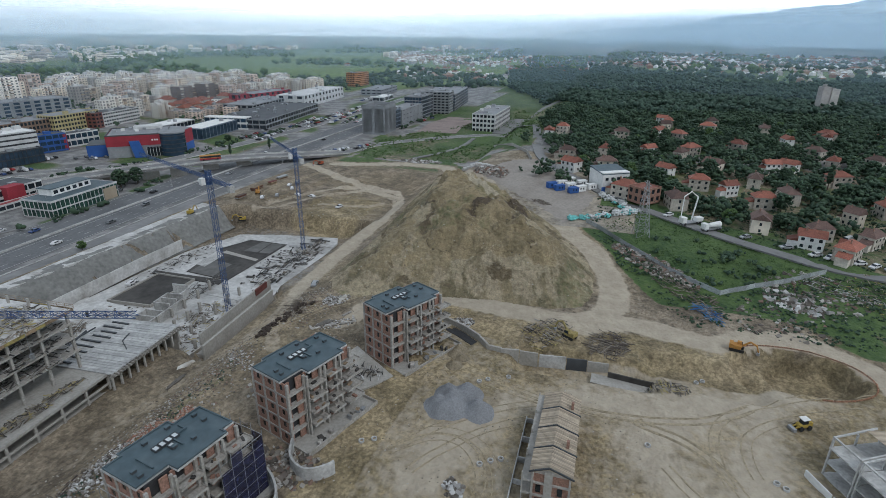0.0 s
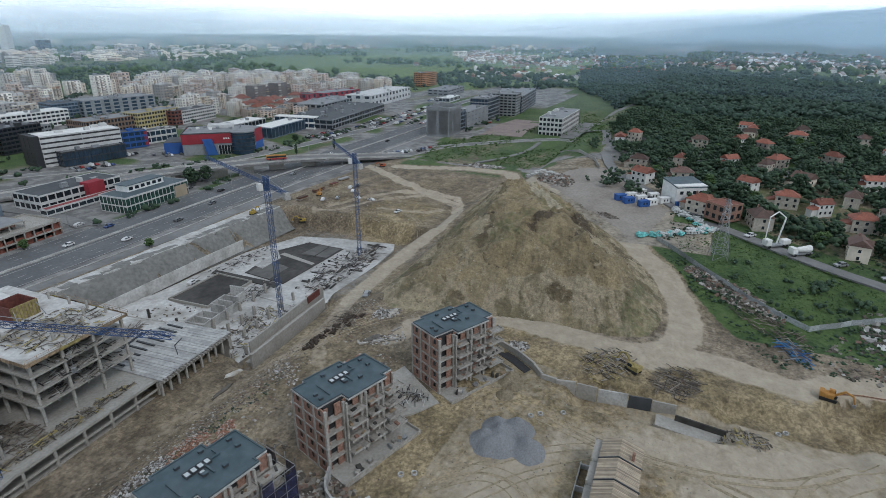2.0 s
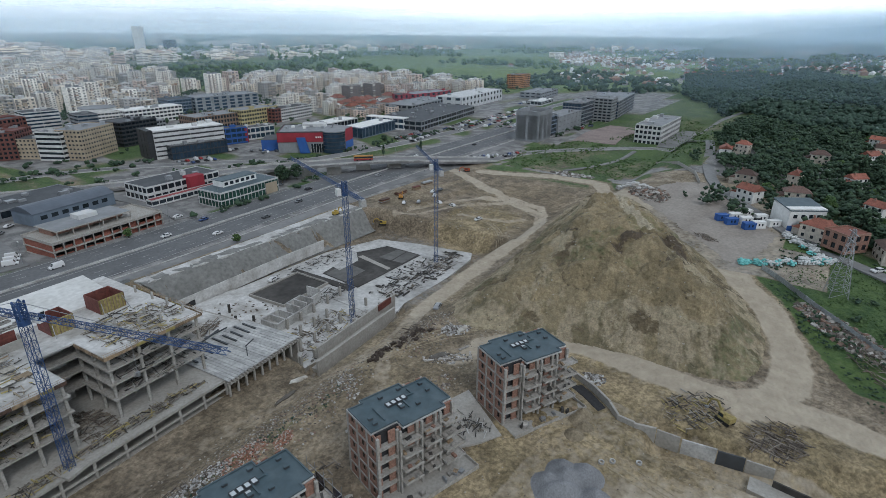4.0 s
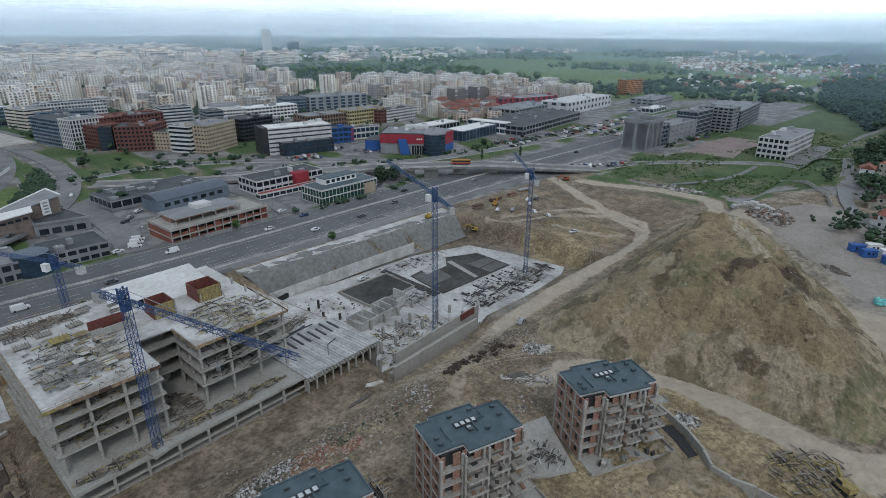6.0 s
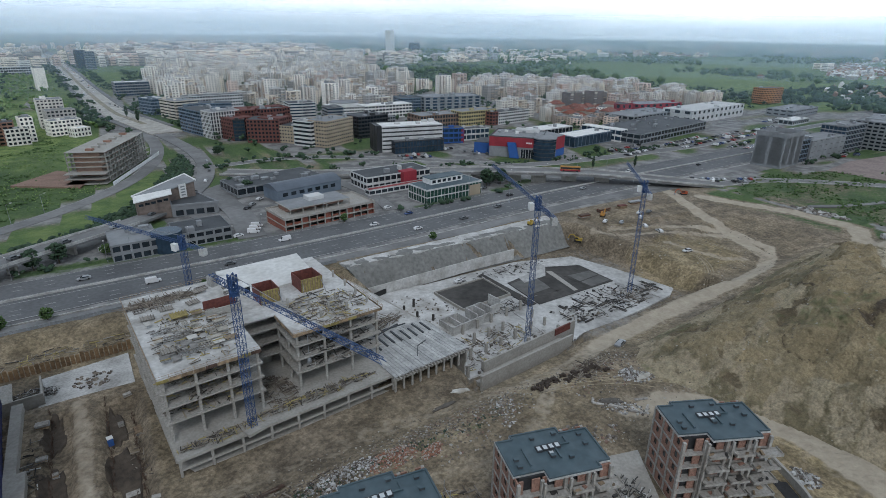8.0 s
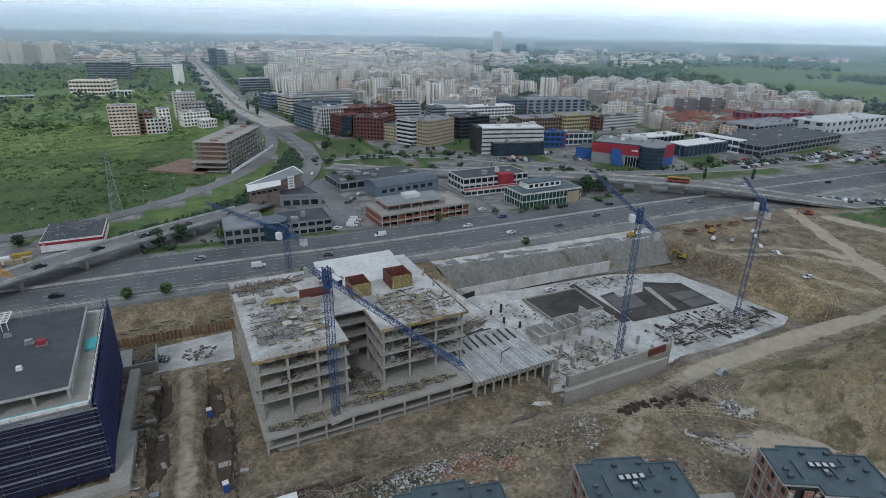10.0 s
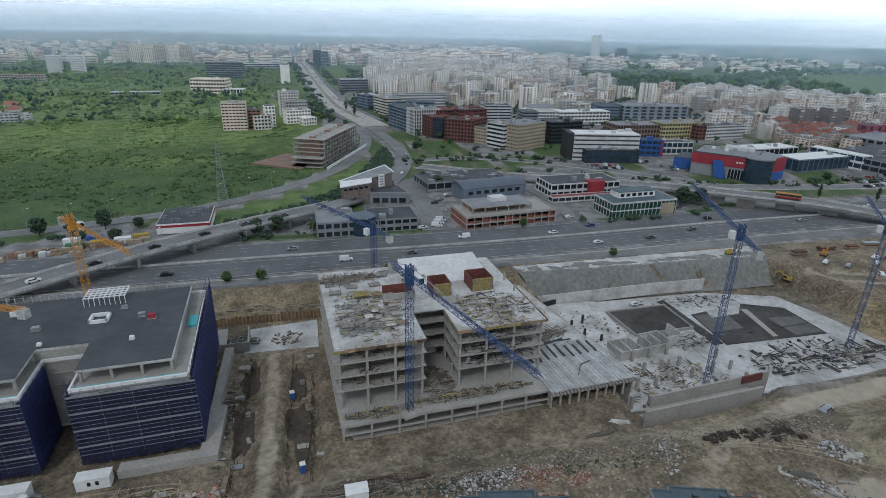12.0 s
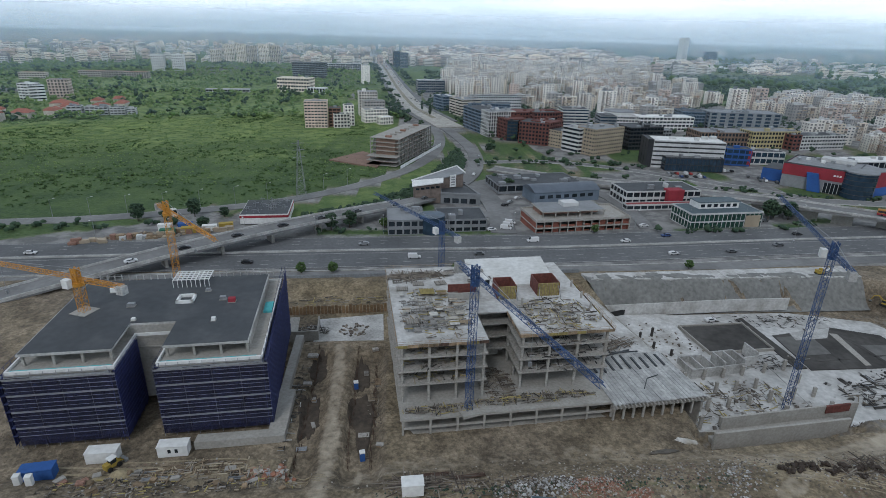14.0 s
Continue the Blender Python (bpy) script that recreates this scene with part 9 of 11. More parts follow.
# ---- building-site clutter ----
MIX_RUBBLE = island_mat("mixed_rubble", [(0.27, 0.25, 0.22), (0.20, 0.18, 0.155), (0.12, 0.10, 0.085), (0.38, 0.365, 0.335), (0.20, 0.13, 0.10), (0.09, 0.078, 0.065)])
MIX_WHITE = island_mat("plaster_rubble", [(0.42, 0.415, 0.40), (0.28, 0.27, 0.255), (0.18, 0.16, 0.14), (0.50, 0.495, 0.48), (0.11, 0.095, 0.08)])
MIX_BRICK = island_mat("brick_rubble", [(0.30, 0.14, 0.09), (0.24, 0.12, 0.085), (0.36, 0.22, 0.16), (0.40, 0.37, 0.33)])
MIX_WOOD = island_mat("mixed_timber", [(0.34, 0.27, 0.18), (0.20, 0.15, 0.10), (0.28, 0.25, 0.21), (0.12, 0.09, 0.065), (0.42, 0.36, 0.26)])
MIX_DARK = island_mat("dark_timber", [(0.075, 0.06, 0.05), (0.12, 0.10, 0.08), (0.17, 0.14, 0.11), (0.24, 0.21, 0.17)])
MIX_SLAB = island_mat("slab_litter", [(0.035, 0.033, 0.032), (0.07, 0.065, 0.06), (0.26, 0.255, 0.245), (0.5, 0.495, 0.48), (0.17, 0.15, 0.12), (0.045, 0.042, 0.04)])
MIX_FORM = island_mat("formwork_litter", [(0.28, 0.235, 0.17), (0.10, 0.085, 0.065), (0.30, 0.28, 0.25), (0.05, 0.045, 0.04), (0.36, 0.30, 0.12), (0.17, 0.15, 0.13)])
MIX_BLUE = island_mat("blue_and_grey_pipes", [(0.04, 0.12, 0.30), (0.06, 0.18, 0.34), (0.22, 0.22, 0.22), (0.10, 0.085, 0.07)])
STONES = island_mat("loose_stones", [(0.22, 0.19, 0.15), (0.12, 0.10, 0.08), (0.30, 0.27, 0.22), (0.16, 0.135, 0.105), (0.38, 0.355, 0.31)])


def debris(name, label, area, n, size, material, plank=False, z=None, seed=0, heap=0.0):
    """Loose pieces over an ellipse (cx, cy, rx, ry, rotation) as one mass."""
    rg = random.Random(seed + 100)
    cx, cy, rx, ry, rot = area
    s = Shape()
    c, si = math.cos(radians(rot)), math.sin(radians(rot))
    for _ in range(n):
        a, q = rg.uniform(0, 6.283), rg.random() ** 0.6
        u, v = rx * q * math.cos(a), ry * q * math.sin(a)
        x, y = cx + c * u - si * v, cy + si * u + c * v
        g = (rough_land(x, y) if z is None else z) + heap * (1 - q) * rg.uniform(0.5, 1.0)
        k = rg.uniform(*size)
        if plank:
            d = radians(rot) + (rg.choice((0, 0, 1.57)) + rg.gauss(0, 0.12) if rg.random() < 0.75 else rg.uniform(0, 3.14))
            w = rg.uniform(0.08, 0.24)
            s.beam((x - math.cos(d) * k / 2, y - math.sin(d) * k / 2, g + rg.uniform(0.05, 0.4)), (x + math.cos(d) * k / 2, y + math.sin(d) * k / 2, g + rg.uniform(0.05, 0.5)), w, w * rg.uniform(0.4, 1.0))
        else:
            e = Euler((rg.uniform(-0.6, 0.6), rg.uniform(-0.6, 0.6), rg.uniform(0, 3.1)))
            b = Shape().prism([(-k / 2, -k * 0.36), (k * 0.42, -k * 0.45), (k / 2, k * 0.3), (-k * 0.3, k * 0.42)], -k * 0.25, k * rg.uniform(0.12, 0.3))
            s.moved(Matrix.LocRotScale((x, y, g), e, None), b)
    return solid(name, s, material, label, "debris", "stuff")


debris("plaster_rubble", "white and grey demolition rubble", (53, 85, 9, 3.4, 8), 620, (0.12, 0.6), MIX_WHITE, seed=1, heap=0.8)
debris("brick_rubble", "red broken brick rubble", (64, 84.5, 6, 3, 8), 520, (0.12, 0.45), MIX_BRICK, seed=2, heap=0.6)
debris("mixed_rubble", "scattered pale rubble on bare earth", (80, 84, 22, 7, 4), 520, (0.15, 0.6), MIX_RUBBLE, seed=3)
debris("mixed_rubble", "scattered rubble along the track", (124, 84, 14, 7, 10), 380, (0.15, 0.6), MIX_RUBBLE, seed=4)
debris("rubble_heap", "small heap of white broken concrete", (128, 79, 3, 2.4, 0), 160, (0.3, 0.9), MIX_WHITE, seed=5, heap=1.2)
debris("timber_litter", "scattered poles beside the basement track", (121, 87, 7, 3, 18), 34, (2, 6), MIX_DARK, True, seed=6)
debris("timber_stacks", "stacks of boards and offcuts on bare earth", (-13, 95.5, 13, 3.6, 2), 190, (1.0, 4.0), MIX_WOOD, True, seed=7, heap=0.5)
debris("brick_stacks", "pallets of bricks and rubble", (0, 95, 5, 3, 2), 90, (0.4, 1.1), MIX_BRICK, seed=8, heap=0.5)
debris("board_litter", "boards and bars in front of the frame building", (32, 88, 9, 2.6, 4), 110, (2, 6), MIX_DARK, True, seed=9)
debris("edge_litter", "debris along the access road", (20.5, 114, 2.0, 17, 0), 45, (0.4, 2.6), MIX_DARK, True, seed=10)
debris("edge_litter", "debris beside the netted building", (1.5, 118, 1.4, 18, 0), 60, (0.4, 2.6), MIX_SLAB, True, seed=11)
debris("log_stacks", "stacks of dark sleepers and logs", (131, -1, 5, 7, 80), 190, (1.0, 4.0), MIX_DARK, True, seed=12, heap=0.3)
debris("timber_litter", "timber offcuts on churned earth", (132, 15, 6, 8, 60), 260, (0.4, 2.6), MIX_FORM, True, seed=13)
debris("board_heap", "grey boards heaped beside concrete rings", (118, -15, 5, 5.5, 20), 190, (0.6, 2.2), MIX_FORM, True, seed=14, heap=0.15)
debris("fence_debris", "dumped concrete and timber along the fence", (184, -12, 18, 4.5, 51), 420, (0.4, 1.8), MIX_RUBBLE, seed=15, heap=0.6)
debris("fence_timber", "dumped timber and pipes along the fence", (172, -20, 18, 4.5, 40), 170, (1.5, 5), MIX_DARK, True, seed=16, heap=0.5)
debris("blue_pipes", "stacks of blue pipes and dark scrap", (158, -27, 5, 2.4, 30), 70, (3, 6), MIX_BLUE, True, seed=17, heap=1.0)
debris("white_litter", "white boards and sheets on the grass", (172, -52, 9, 5, 60), 130, (0.6, 2.4), MIX_WHITE, seed=18)
debris("white_litter", "white boards and pipes on the grass", (183, -66, 12, 5, 60), 110, (1, 4), MIX_WHITE, True, seed=19)
debris("grass_litter", "scattered slabs on the weedy ground", (160, -46, 12, 12, 0), 90, (0.5, 1.6), MIX_RUBBLE, seed=20)
debris("yard_blocks", "stacked broken concrete blocks and sheets", (276, 68, 16, 7, 40), 360, (0.6, 2.2), MIX_RUBBLE, seed=21, heap=1.6)
debris("yard_sheets", "pale sheets stacked behind the mound", (333, 130, 4, 14, 0), 90, (1.0, 3.0), MIX_WHITE, seed=22, heap=0.8)
debris("scrap_heap", "dark scrap heap on the gravel lot", (232, 34, 5, 2.4, 60), 90, (0.5, 2.0), MIX_DARK, True, seed=23, heap=0.6)
debris("slab_litter", "boards, bars and formwork littering the basement slab", (178, 128, 25, 8, 4), 230, (1.4, 5.2), MIX_SLAB, True, -13.5, 24)
debris("slab_litter", "dark blocks and panels on the basement slab", (174, 130, 25, 9, 4), 110, (0.3, 1.3), MIX_SLAB, False, -13.4, 124)
debris("slab_litter", "boards and bars on the basement floor", (120, 124, 20, 11, 8), 230, (0.6, 4.0), MIX_FORM, True, -13.5, 25)
debris("slab_litter", "pale blocks and dark sheets on the basement floor", (122, 124, 20, 11, 8), 150, (0.25, 1.2), MIX_WHITE, False, -13.4, 225)
debris("slab_litter", "boards and stacked panels across the rear slab", (160, 170, 26, 5, 2), 150, (0.4, 2.6), MIX_SLAB, True, -13.5, 127)
debris("slab_litter", "small dark blocks and panels on the rear slab", (112, 156, 13, 14, 0), 60, (0.2, 0.9), MIX_DARK, False, -12.55, 128)
debris("slab_litter", "long dark bars laid on the east slab", (192, 126, 11, 5, 4), 40, (2.0, 5), MIX_DARK, True, -13.5, 129)
debris("slab_litter", "dark sheets along the wet slab", (140, 144, 16, 4, 5), 120, (0.6, 3.0), MIX_SLAB, True, -13.4, 125)
debris("podium_litter", "timber and formwork stacked on the podium edge", (58, 111.2, 16, 1.8, 5), 320, (0.4, 2.4), MIX_FORM, True, 0.55, 26, 0.7)
debris("podium_litter", "boards on the podium beside the crane", (36, 108, 9, 1.6, 5), 160, (0.4, 2.2), MIX_FORM, True, 0.55, 27, 0.5)
debris("podium_litter", "dark formwork stacked in the open court", (50.5, 117, 4, 7, 5), 200, (0.6, 2.8), MIX_DARK, True, 0.55, 126, 0.8)
for lz, sd in ((5.65, 140), (9.25, 141), (12.75, 142)):
    debris("floor_litter", "boards and props on the open floor", (35.5, 115, 9, 3.4, 5), 90, (0.4, 2.4), MIX_FORM, True, lz, sd)
    debris("floor_litter", "boards and props on the open floor", (66, 118, 10, 3.4, 5), 120, (0.4, 2.4), MIX_SLAB, True, lz, sd + 10)
debris("roof_litter", "boards and formwork parts on the frame roof", (36, 126, 9, 14, 5), 300, (0.3, 2.2), MIX_FORM, True, 16.05, 28)
debris("roof_litter", "boards and bars on the right wing roof", (66, 124, 10, 9, 5), 300, (0.3, 3.2), MIX_FORM, True, 16.05, 29)
debris("roof_litter", "dark bars on the back of the frame roof", (31, 147, 8, 2, 5), 150, (2, 7), MIX_DARK, True, 16.05, 30, 0.3)
debris("deck_litter", "dark bars on the rear of the ribbed deck", (85, 133, 7, 3, 20), 70, (2, 6), MIX_DARK, True, 0.85, 31)
debris("site_stones", "loose stones on the earth below the blocks", (88, 20, 40, 30, 0), 700, (0.08, 0.35), STONES, seed=32)
debris("site_stones", "loose stones along the lower slope", (130, 70, 34, 22, 20), 600, (0.1, 0.45), STONES, seed=33)
debris("site_stones", "loose stones on the road verge", (60, 91, 50, 6, 3), 500, (0.1, 0.45), STONES, seed=34)
debris("site_stones", "loose stones around the basin", (240, 140, 36, 36, 0), 500, (0.15, 0.6), STONES, seed=35)
ms_ = random.Random(77)
mound_stones = Shape()
for _ in range(700):
    x, y = ms_.uniform(135, 270), ms_.uniform(10, 98)
    if inside(x, y, MOUND_FOOT):
        k = ms_.uniform(0.12, 0.55)
        mound_stones.moved(Matrix.LocRotScale((x, y, mound_height(x, y)), Euler((ms_.random(), ms_.random(), ms_.random() * 3)), None), Shape().prism([(-k / 2, -k * 0.36), (k * 0.42, -k * 0.45), (k / 2, k * 0.3), (-k * 0.3, k * 0.42)], -k * 0.25, k * 0.3))
solid("mound_stones", mound_stones, STONES, "loose stones and clods on the earth mound", "stones", "stuff")

random.seed(41)
for k in range(20):
    x, y = 104 + k * 1.08 + rnd(-0.7, 0.7), 88.3 - k * 0.17 + rnd(-2.2, 2.2)
    cl = [(rnd(-0.7, 0.7), rnd(-0.6, 0.6), rnd(0.1, 0.6)) for _ in range(14)]
    rb = new("root_ball", clumps("root_ball", cl, [rnd(0.25, 0.5) for _ in cl], mat("dark_roots", (0.055, 0.04, 0.03)), k))
    rb.location = (x, y, rough_land(x, y))
    tagged(rb, "dark brown root ball on bare earth", "root ball", "root balls", "stuff")


def clump_heap(name, label, x, y, rx, ry, h, material, bumps, seed, steep=0.75):
    """A heap of overlapping cones."""
    rg = random.Random(seed)
    peaks = [(rg.uniform(-0.6, 0.6) * rx, rg.uniform(-0.5, 0.5) * ry, rg.uniform(0.7, 1) * h) for _ in range(bumps)]
    n = 40
    sh = Shape()
    for j in range(n + 1):
        for i in range(n + 1):
            u, v = (i / n - 0.5) * 2.4 * rx, (j / n - 0.5) * 2.4 * ry
            z = max(max(p - steep * math.hypot(u - a, v - b) for a, b, p in peaks), -0.6)
            z += 0.12 * noise.noise(Vector((u, v, seed)) * 1.5)
            sh.v.append((u, v, z))
    sh.f = [(j * (n + 1) + i, j * (n + 1) + i + 1, (j + 1) * (n + 1) + i + 1, (j + 1) * (n + 1) + i) for j in range(n) for i in range(n)]
    ob = solid(name, sh, material, label, "gravel heap", smooth=True)
    ob.location = (x, y, land(x, y) + 0.1)
    return ob


clump_heap("gravel_mound", "mound of grey crushed gravel on bare earth", 95.5, 28, 8, 9, 3.4, GRAVEL, 12, 3, 0.95)
clump_heap("sand_pile", "small heap of yellow sand", -31, 95, 4, 2.5, 1.6, mat("yellow_sand", (0.34, 0.28, 0.17), vary=0.2), 3, 4)
clump_heap("earth_hump", "low heap of grey-brown earth", 112, 34, 7, 4, 1.6, mat("loose_earth", (0.22, 0.18, 0.12), vary=0.3, bump=0.5, bump_scale=3), 5, 5)

# concrete shaft rings
ring_shape = Shape()
n_ = 16
for r0, r1, z0, z1 in ((0.62, 0.42, 0.0, 0.55),):
    pts = [(math.cos(2 * math.pi * i / n_), math.sin(2 * math.pi * i / n_)) for i in range(n_)]
    ring_shape.v = [(r * a, r * b, z) for r, z in ((r0, z0), (r0, z1), (r1, z1), (r1, z0)) for a, b in pts]
    ring_shape.f = [(k * n_ + i, k * n_ + (i + 1) % n_, ((k + 1) % 4) * n_ + (i + 1) % n_, ((k + 1) % 4) * n_ + i) for k in range(4) for i in range(n_)]
ring_mesh = ring_shape.mesh("concrete_ring", CONCRETE_PALE)
for x, y in ((76.8, 43), (78.2, 40.9), (103.7, 26.3), (105.2, 24.6), (82, 10.3), (80, 17.5), (81.2, 15.8), (93.8, -10.6), (126.1, -23.7), (124.8, -22.2), (117.4, -7.2), (92, -32.8), (91.2, -34.2), (108.1, 20.3), (78.5, 19.2)):
    rg_ = tagged(new("concrete_ring", ring_mesh), "pale concrete shaft ring on bare earth", "concrete ring", "concrete rings")
    rg_.matrix_world = Matrix.LocRotScale((x, y, rough_land(x, y) - 0.05), None, (0.95, 0.95, 0.9))


# ---- machines, cabins, containers ----
def excavator(label, x, y, rot, paint, arm_up=0.0, white_roof=False):
    z = rough_land(x, y)
    e = thing("excavator", label, "excavator", (x, y, z), rot, "site machines")
    e.scale = (0.8, 0.8, 0.8)
    for sd in (-1.15, 1.15):
        part("track", Shape().prism([(-2.0, sd - 0.3), (2.0, sd - 0.3), (2.0, sd + 0.3), (-2.0, sd + 0.3)], 0, 0.85, [(-2.2, sd - 0.3), (2.2, sd - 0.3), (2.2, sd + 0.3), (-2.2, sd + 0.3)]), RUBBER, e)
    part("body", Shape().box(-2.3, 1.2, -1.25, 1.25, 0.95, 2.1).box(-2.3, -1.2, -1.25, 1.25, 2.1, 2.5), paint, e)
    cab = part("cab", Shape().prism([(-0.2, 0.2), (1.5, 0.2), (1.5, 1.25), (-0.2, 1.25)], 1.0, 3.0, [(-0.1, 0.25), (1.2, 0.25), (1.2, 1.2), (-0.1, 1.2)]), WHITE if white_roof else paint, e)
    part("window", Shape().box(-0.1, 1.42, 0.26, 1.27, 1.8, 2.75), GLASS_DARK, cab)
    part("boom", Shape().beam((1.0, -0.3, 1.7), (3.4, -0.3, 4.0 + arm_up), 0.45, 0.5).beam((3.4, -0.3, 4.0 + arm_up), (5.4, -0.3, 3.2 + arm_up), 0.4, 0.45), paint, e)
    part("stick", Shape().beam((5.3, -0.3, 3.3 + arm_up), (6.2, -0.3, 0.9 + arm_up * 0.5), 0.35, 0.4), paint, e)
    part("bucket", Shape().prism([(5.6, -0.85), (6.6, -0.85), (6.6, 0.25), (5.6, 0.25)], 0.1, 0.95, [(5.9, -0.85), (6.5, -0.85), (6.5, 0.25), (5.9, 0.25)]), STEEL, e)
    return e


excavator("orange crawler excavator beside a round excavation", 140, -32.5, -100, ORANGE)
excavator("old dark yellow crawler excavator on the site track", 131.5, 9, 60, mat("faded_yellow", (0.30, 0.24, 0.09), vary=0.3), 0.6)
excavator("red excavator on the far earth track", 300, 186, 150, mat("red_machine", (0.36, 0.08, 0.03)))


def loader(label, x, y, rot):
    z = rough_land(x, y)
    e = thing("wheel_loader", label, "wheel loader", (x, y, z), rot, "site machines")
    e.scale = (0.75, 0.75, 0.85)
    part("body", Shape().box(-2.4, 1.6, -0.8, 0.8, 0.7, 1.7).box(-2.4, -1.0, -0.8, 0.8, 1.7, 2.1), YELLOW, e)
    part("cab", Shape().box(-0.9, 0.7, -0.75, 0.75, 1.7, 2.9), GLASS_DARK, e)
    part("roof", Shape().box(-1.2, 1.0, -0.95, 0.95, 2.9, 3.1), WHITE, e)
    part("arm", Shape().beam((1.0, -0.5, 1.5), (2.9, -0.5, 0.7), 0.25).beam((1.0, 0.5, 1.5), (2.9, 0.5, 0.7), 0.25), YELLOW, e)
    part("bucket", Shape().box(2.7, 3.6, -1.2, 1.2, 0.1, 0.9), STEEL, e)
    for a in (-1.5, 1.1):
        for b in (-0.95, 0.95):
            part("wheel", Shape().moved(pose(a, b, 0.65, 90, 0, 0), Shape().cyl(0, 0, 0.65, -0.25, 0.25, 14)), RUBBER, e)
    return e


loader("yellow wheel loader with a white cab roof", 110.6, -40.8, 120)
loader("small yellow loader beside stacked boards", -31.5, 98.5, 60)


def cabin(label, x, y, rot, paint, L=6, z=None, windows=2):
    c = thing("site_cabin", label, "site cabin", (x, y, rough_land(x, y) if z is None else z), rot, "cabins and containers")
    part("body", Shape().box(-L / 2, L / 2, -1.25, 1.25, 0.1, 2.6), paint, c)
    part("roof", Shape().box(-L / 2 - 0.1, L / 2 + 0.1, -1.35, 1.35, 2.6, 2.75), WHITE if paint is WHITE else paint, c)
    for k in range(windows):
        part("window", Shape().box(-0.9 + k * 1.4, -0.3 + k * 1.4, -1.3, -1.24, 1.1, 2.0), GLASS_DARK, c)
    return c


cabin("white office cabin in front of the netted building", -20.8, 102.2, 4, WHITE)
cabin("plain white container beside the netted building", -34.5, 101, 4, WHITE, 6, None, 0)
cabin("blue tarpaulin-covered container on bare earth", -44.5, 96.3, 8, BLUE, 6, None, 0)
cabin("white site cabin beside stacked steel bars", 29, 85, 3, WHITE, 4, None, 0)
for x, y, m_, l_ in ((18.6, 100.5, BLUE, "blue portable toilet beside the access road"), (-46.5, 93.5, WHITE, "white portable toilet on bare earth"), (-43.8, 92.8, WHITE, "white portable toilet beside a blue container"), (15.5, 126, BLUE, "blue portable toilet beside the access road")):
    tl = thing("portable_toilet", l_, "portable toilet", (x, y, rough_land(x, y)), 10, "portable toilets")
    part("body", Shape().box(-0.55, 0.55, -0.55, 0.55, 0, 2.1), m_, tl)
    part("roof", Shape().box(-0.6, 0.6, -0.6, 0.6, 2.1, 2.3), WHITE, tl)
for x, y, r, m_ in ((254, 33, -50, BLUE), (251.5, 29, -50, BLUE), (259, 29, -50, WHITE), (256, 24.5, -50, WHITE), (250, 22.5, -50, BLUE), (253, 19.5, -50, WHITE), (262, 20, -50, WHITE), (258, 15, -50, WHITE), (266, 26, -50, WHITE)):
    cabin("blue storage container on the gravel lot" if m_ is BLUE else "white storage container on the gravel lot", x, y, r, m_, 4.6)
random.seed(43)
sack_mesh = clumps("sack_stack", [(rnd(-1.2, 1.2), rnd(-0.8, 0.8), rnd(0.2, 1.1)) for _ in range(20)], [rnd(0.35, 0.6) for _ in range(20)], SACK, 5, 0.6)
teal_mesh = clumps("sack_stack", [(rnd(-1.2, 1.2), rnd(-0.8, 0.8), rnd(0.2, 1.1)) for _ in range(20)], [rnd(0.35, 0.6) for _ in range(20)], TEAL, 6, 0.6)
for k in range(62):
    t_ = k / 62
    if k < 40:
        x, y = 213.5 + 21 * (k / 40) + rnd(-2.2, 2.2), 18 - 24 * (k / 40) + rnd(-2.2, 2.2)
    else:
        x, y = 232 + 20 * ((k - 40) / 22) + rnd(-1.5, 1.5), -4 + 14 * ((k - 40) / 22) + rnd(-1.5, 1.5)
    teal = (k < 9) or random.random() < 0.2
    sk = tagged(new("sack_stack", teal_mesh if teal else sack_mesh), "stack of goods under teal sheeting" if teal else "stack of white filled sacks", "sacks", "stacked sacks", "stuff")
    sk.matrix_world = Matrix.LocRotScale((x, y, rough_land(x, y)), Euler((0, 0, rnd(0, 3.1))), (1.1, 1.1, rnd(0.8, 1.3)))

# fence round the field
fence = thing("field_fence", "grey corrugated sheet fence round the grass field", "fence")
FENCE = [(212, 13), (202, 4), (193, -5), (184, -14), (177, -22), (170, -31.5), (177, -42), (185, -54), (192, -64.5)]
fl = dense(FENCE, 3.0)
for a, b in zip(fl, fl[1:]):
    za, zb = rough_land(*a), rough_land(*b)
    part("fence_panel", Shape().wall([a, b], [za - 0.4, zb - 0.4], [za + 1.7, zb + 1.7], 0.06), mat("fence_sheet", (0.32, 0.345, 0.345), spread=0.25), fence)
    part("post", Shape().beam((*a, za - 0.3), (*a, za + 1.9), 0.12), STEEL, fence)
hoard = thing("lot_wall", "low grey concrete wall of the gravel lot", "wall")
for a, b in zip(((362, 88), (345, 72), (322, 58)), ((345, 72), (322, 58), (304, 52))):
    za, zb = land(*a), land(*b)
    part("wall_panel", Shape().wall([a, b], [za - 0.6, zb - 0.6], [za + 2.0, zb + 2.0], 0.3), CONCRETE, hoard)

# orange safety mesh round the excavation
mesh_line = [(134 + 11.2 * math.cos(a), -45 + 16.2 * math.sin(a)) for a in [i * math.pi / 20 for i in range(-19, 7)]]
zs = [rough_land(*p) for p in mesh_line]
solid("safety_mesh", Shape().wall(mesh_line, [z - 0.2 for z in zs], [z + 0.3 for z in zs], 0.25), mat("orange_mesh", (0.36, 0.16, 0.09), alpha=0.55), "orange safety mesh round the round excavation", "safety mesh")

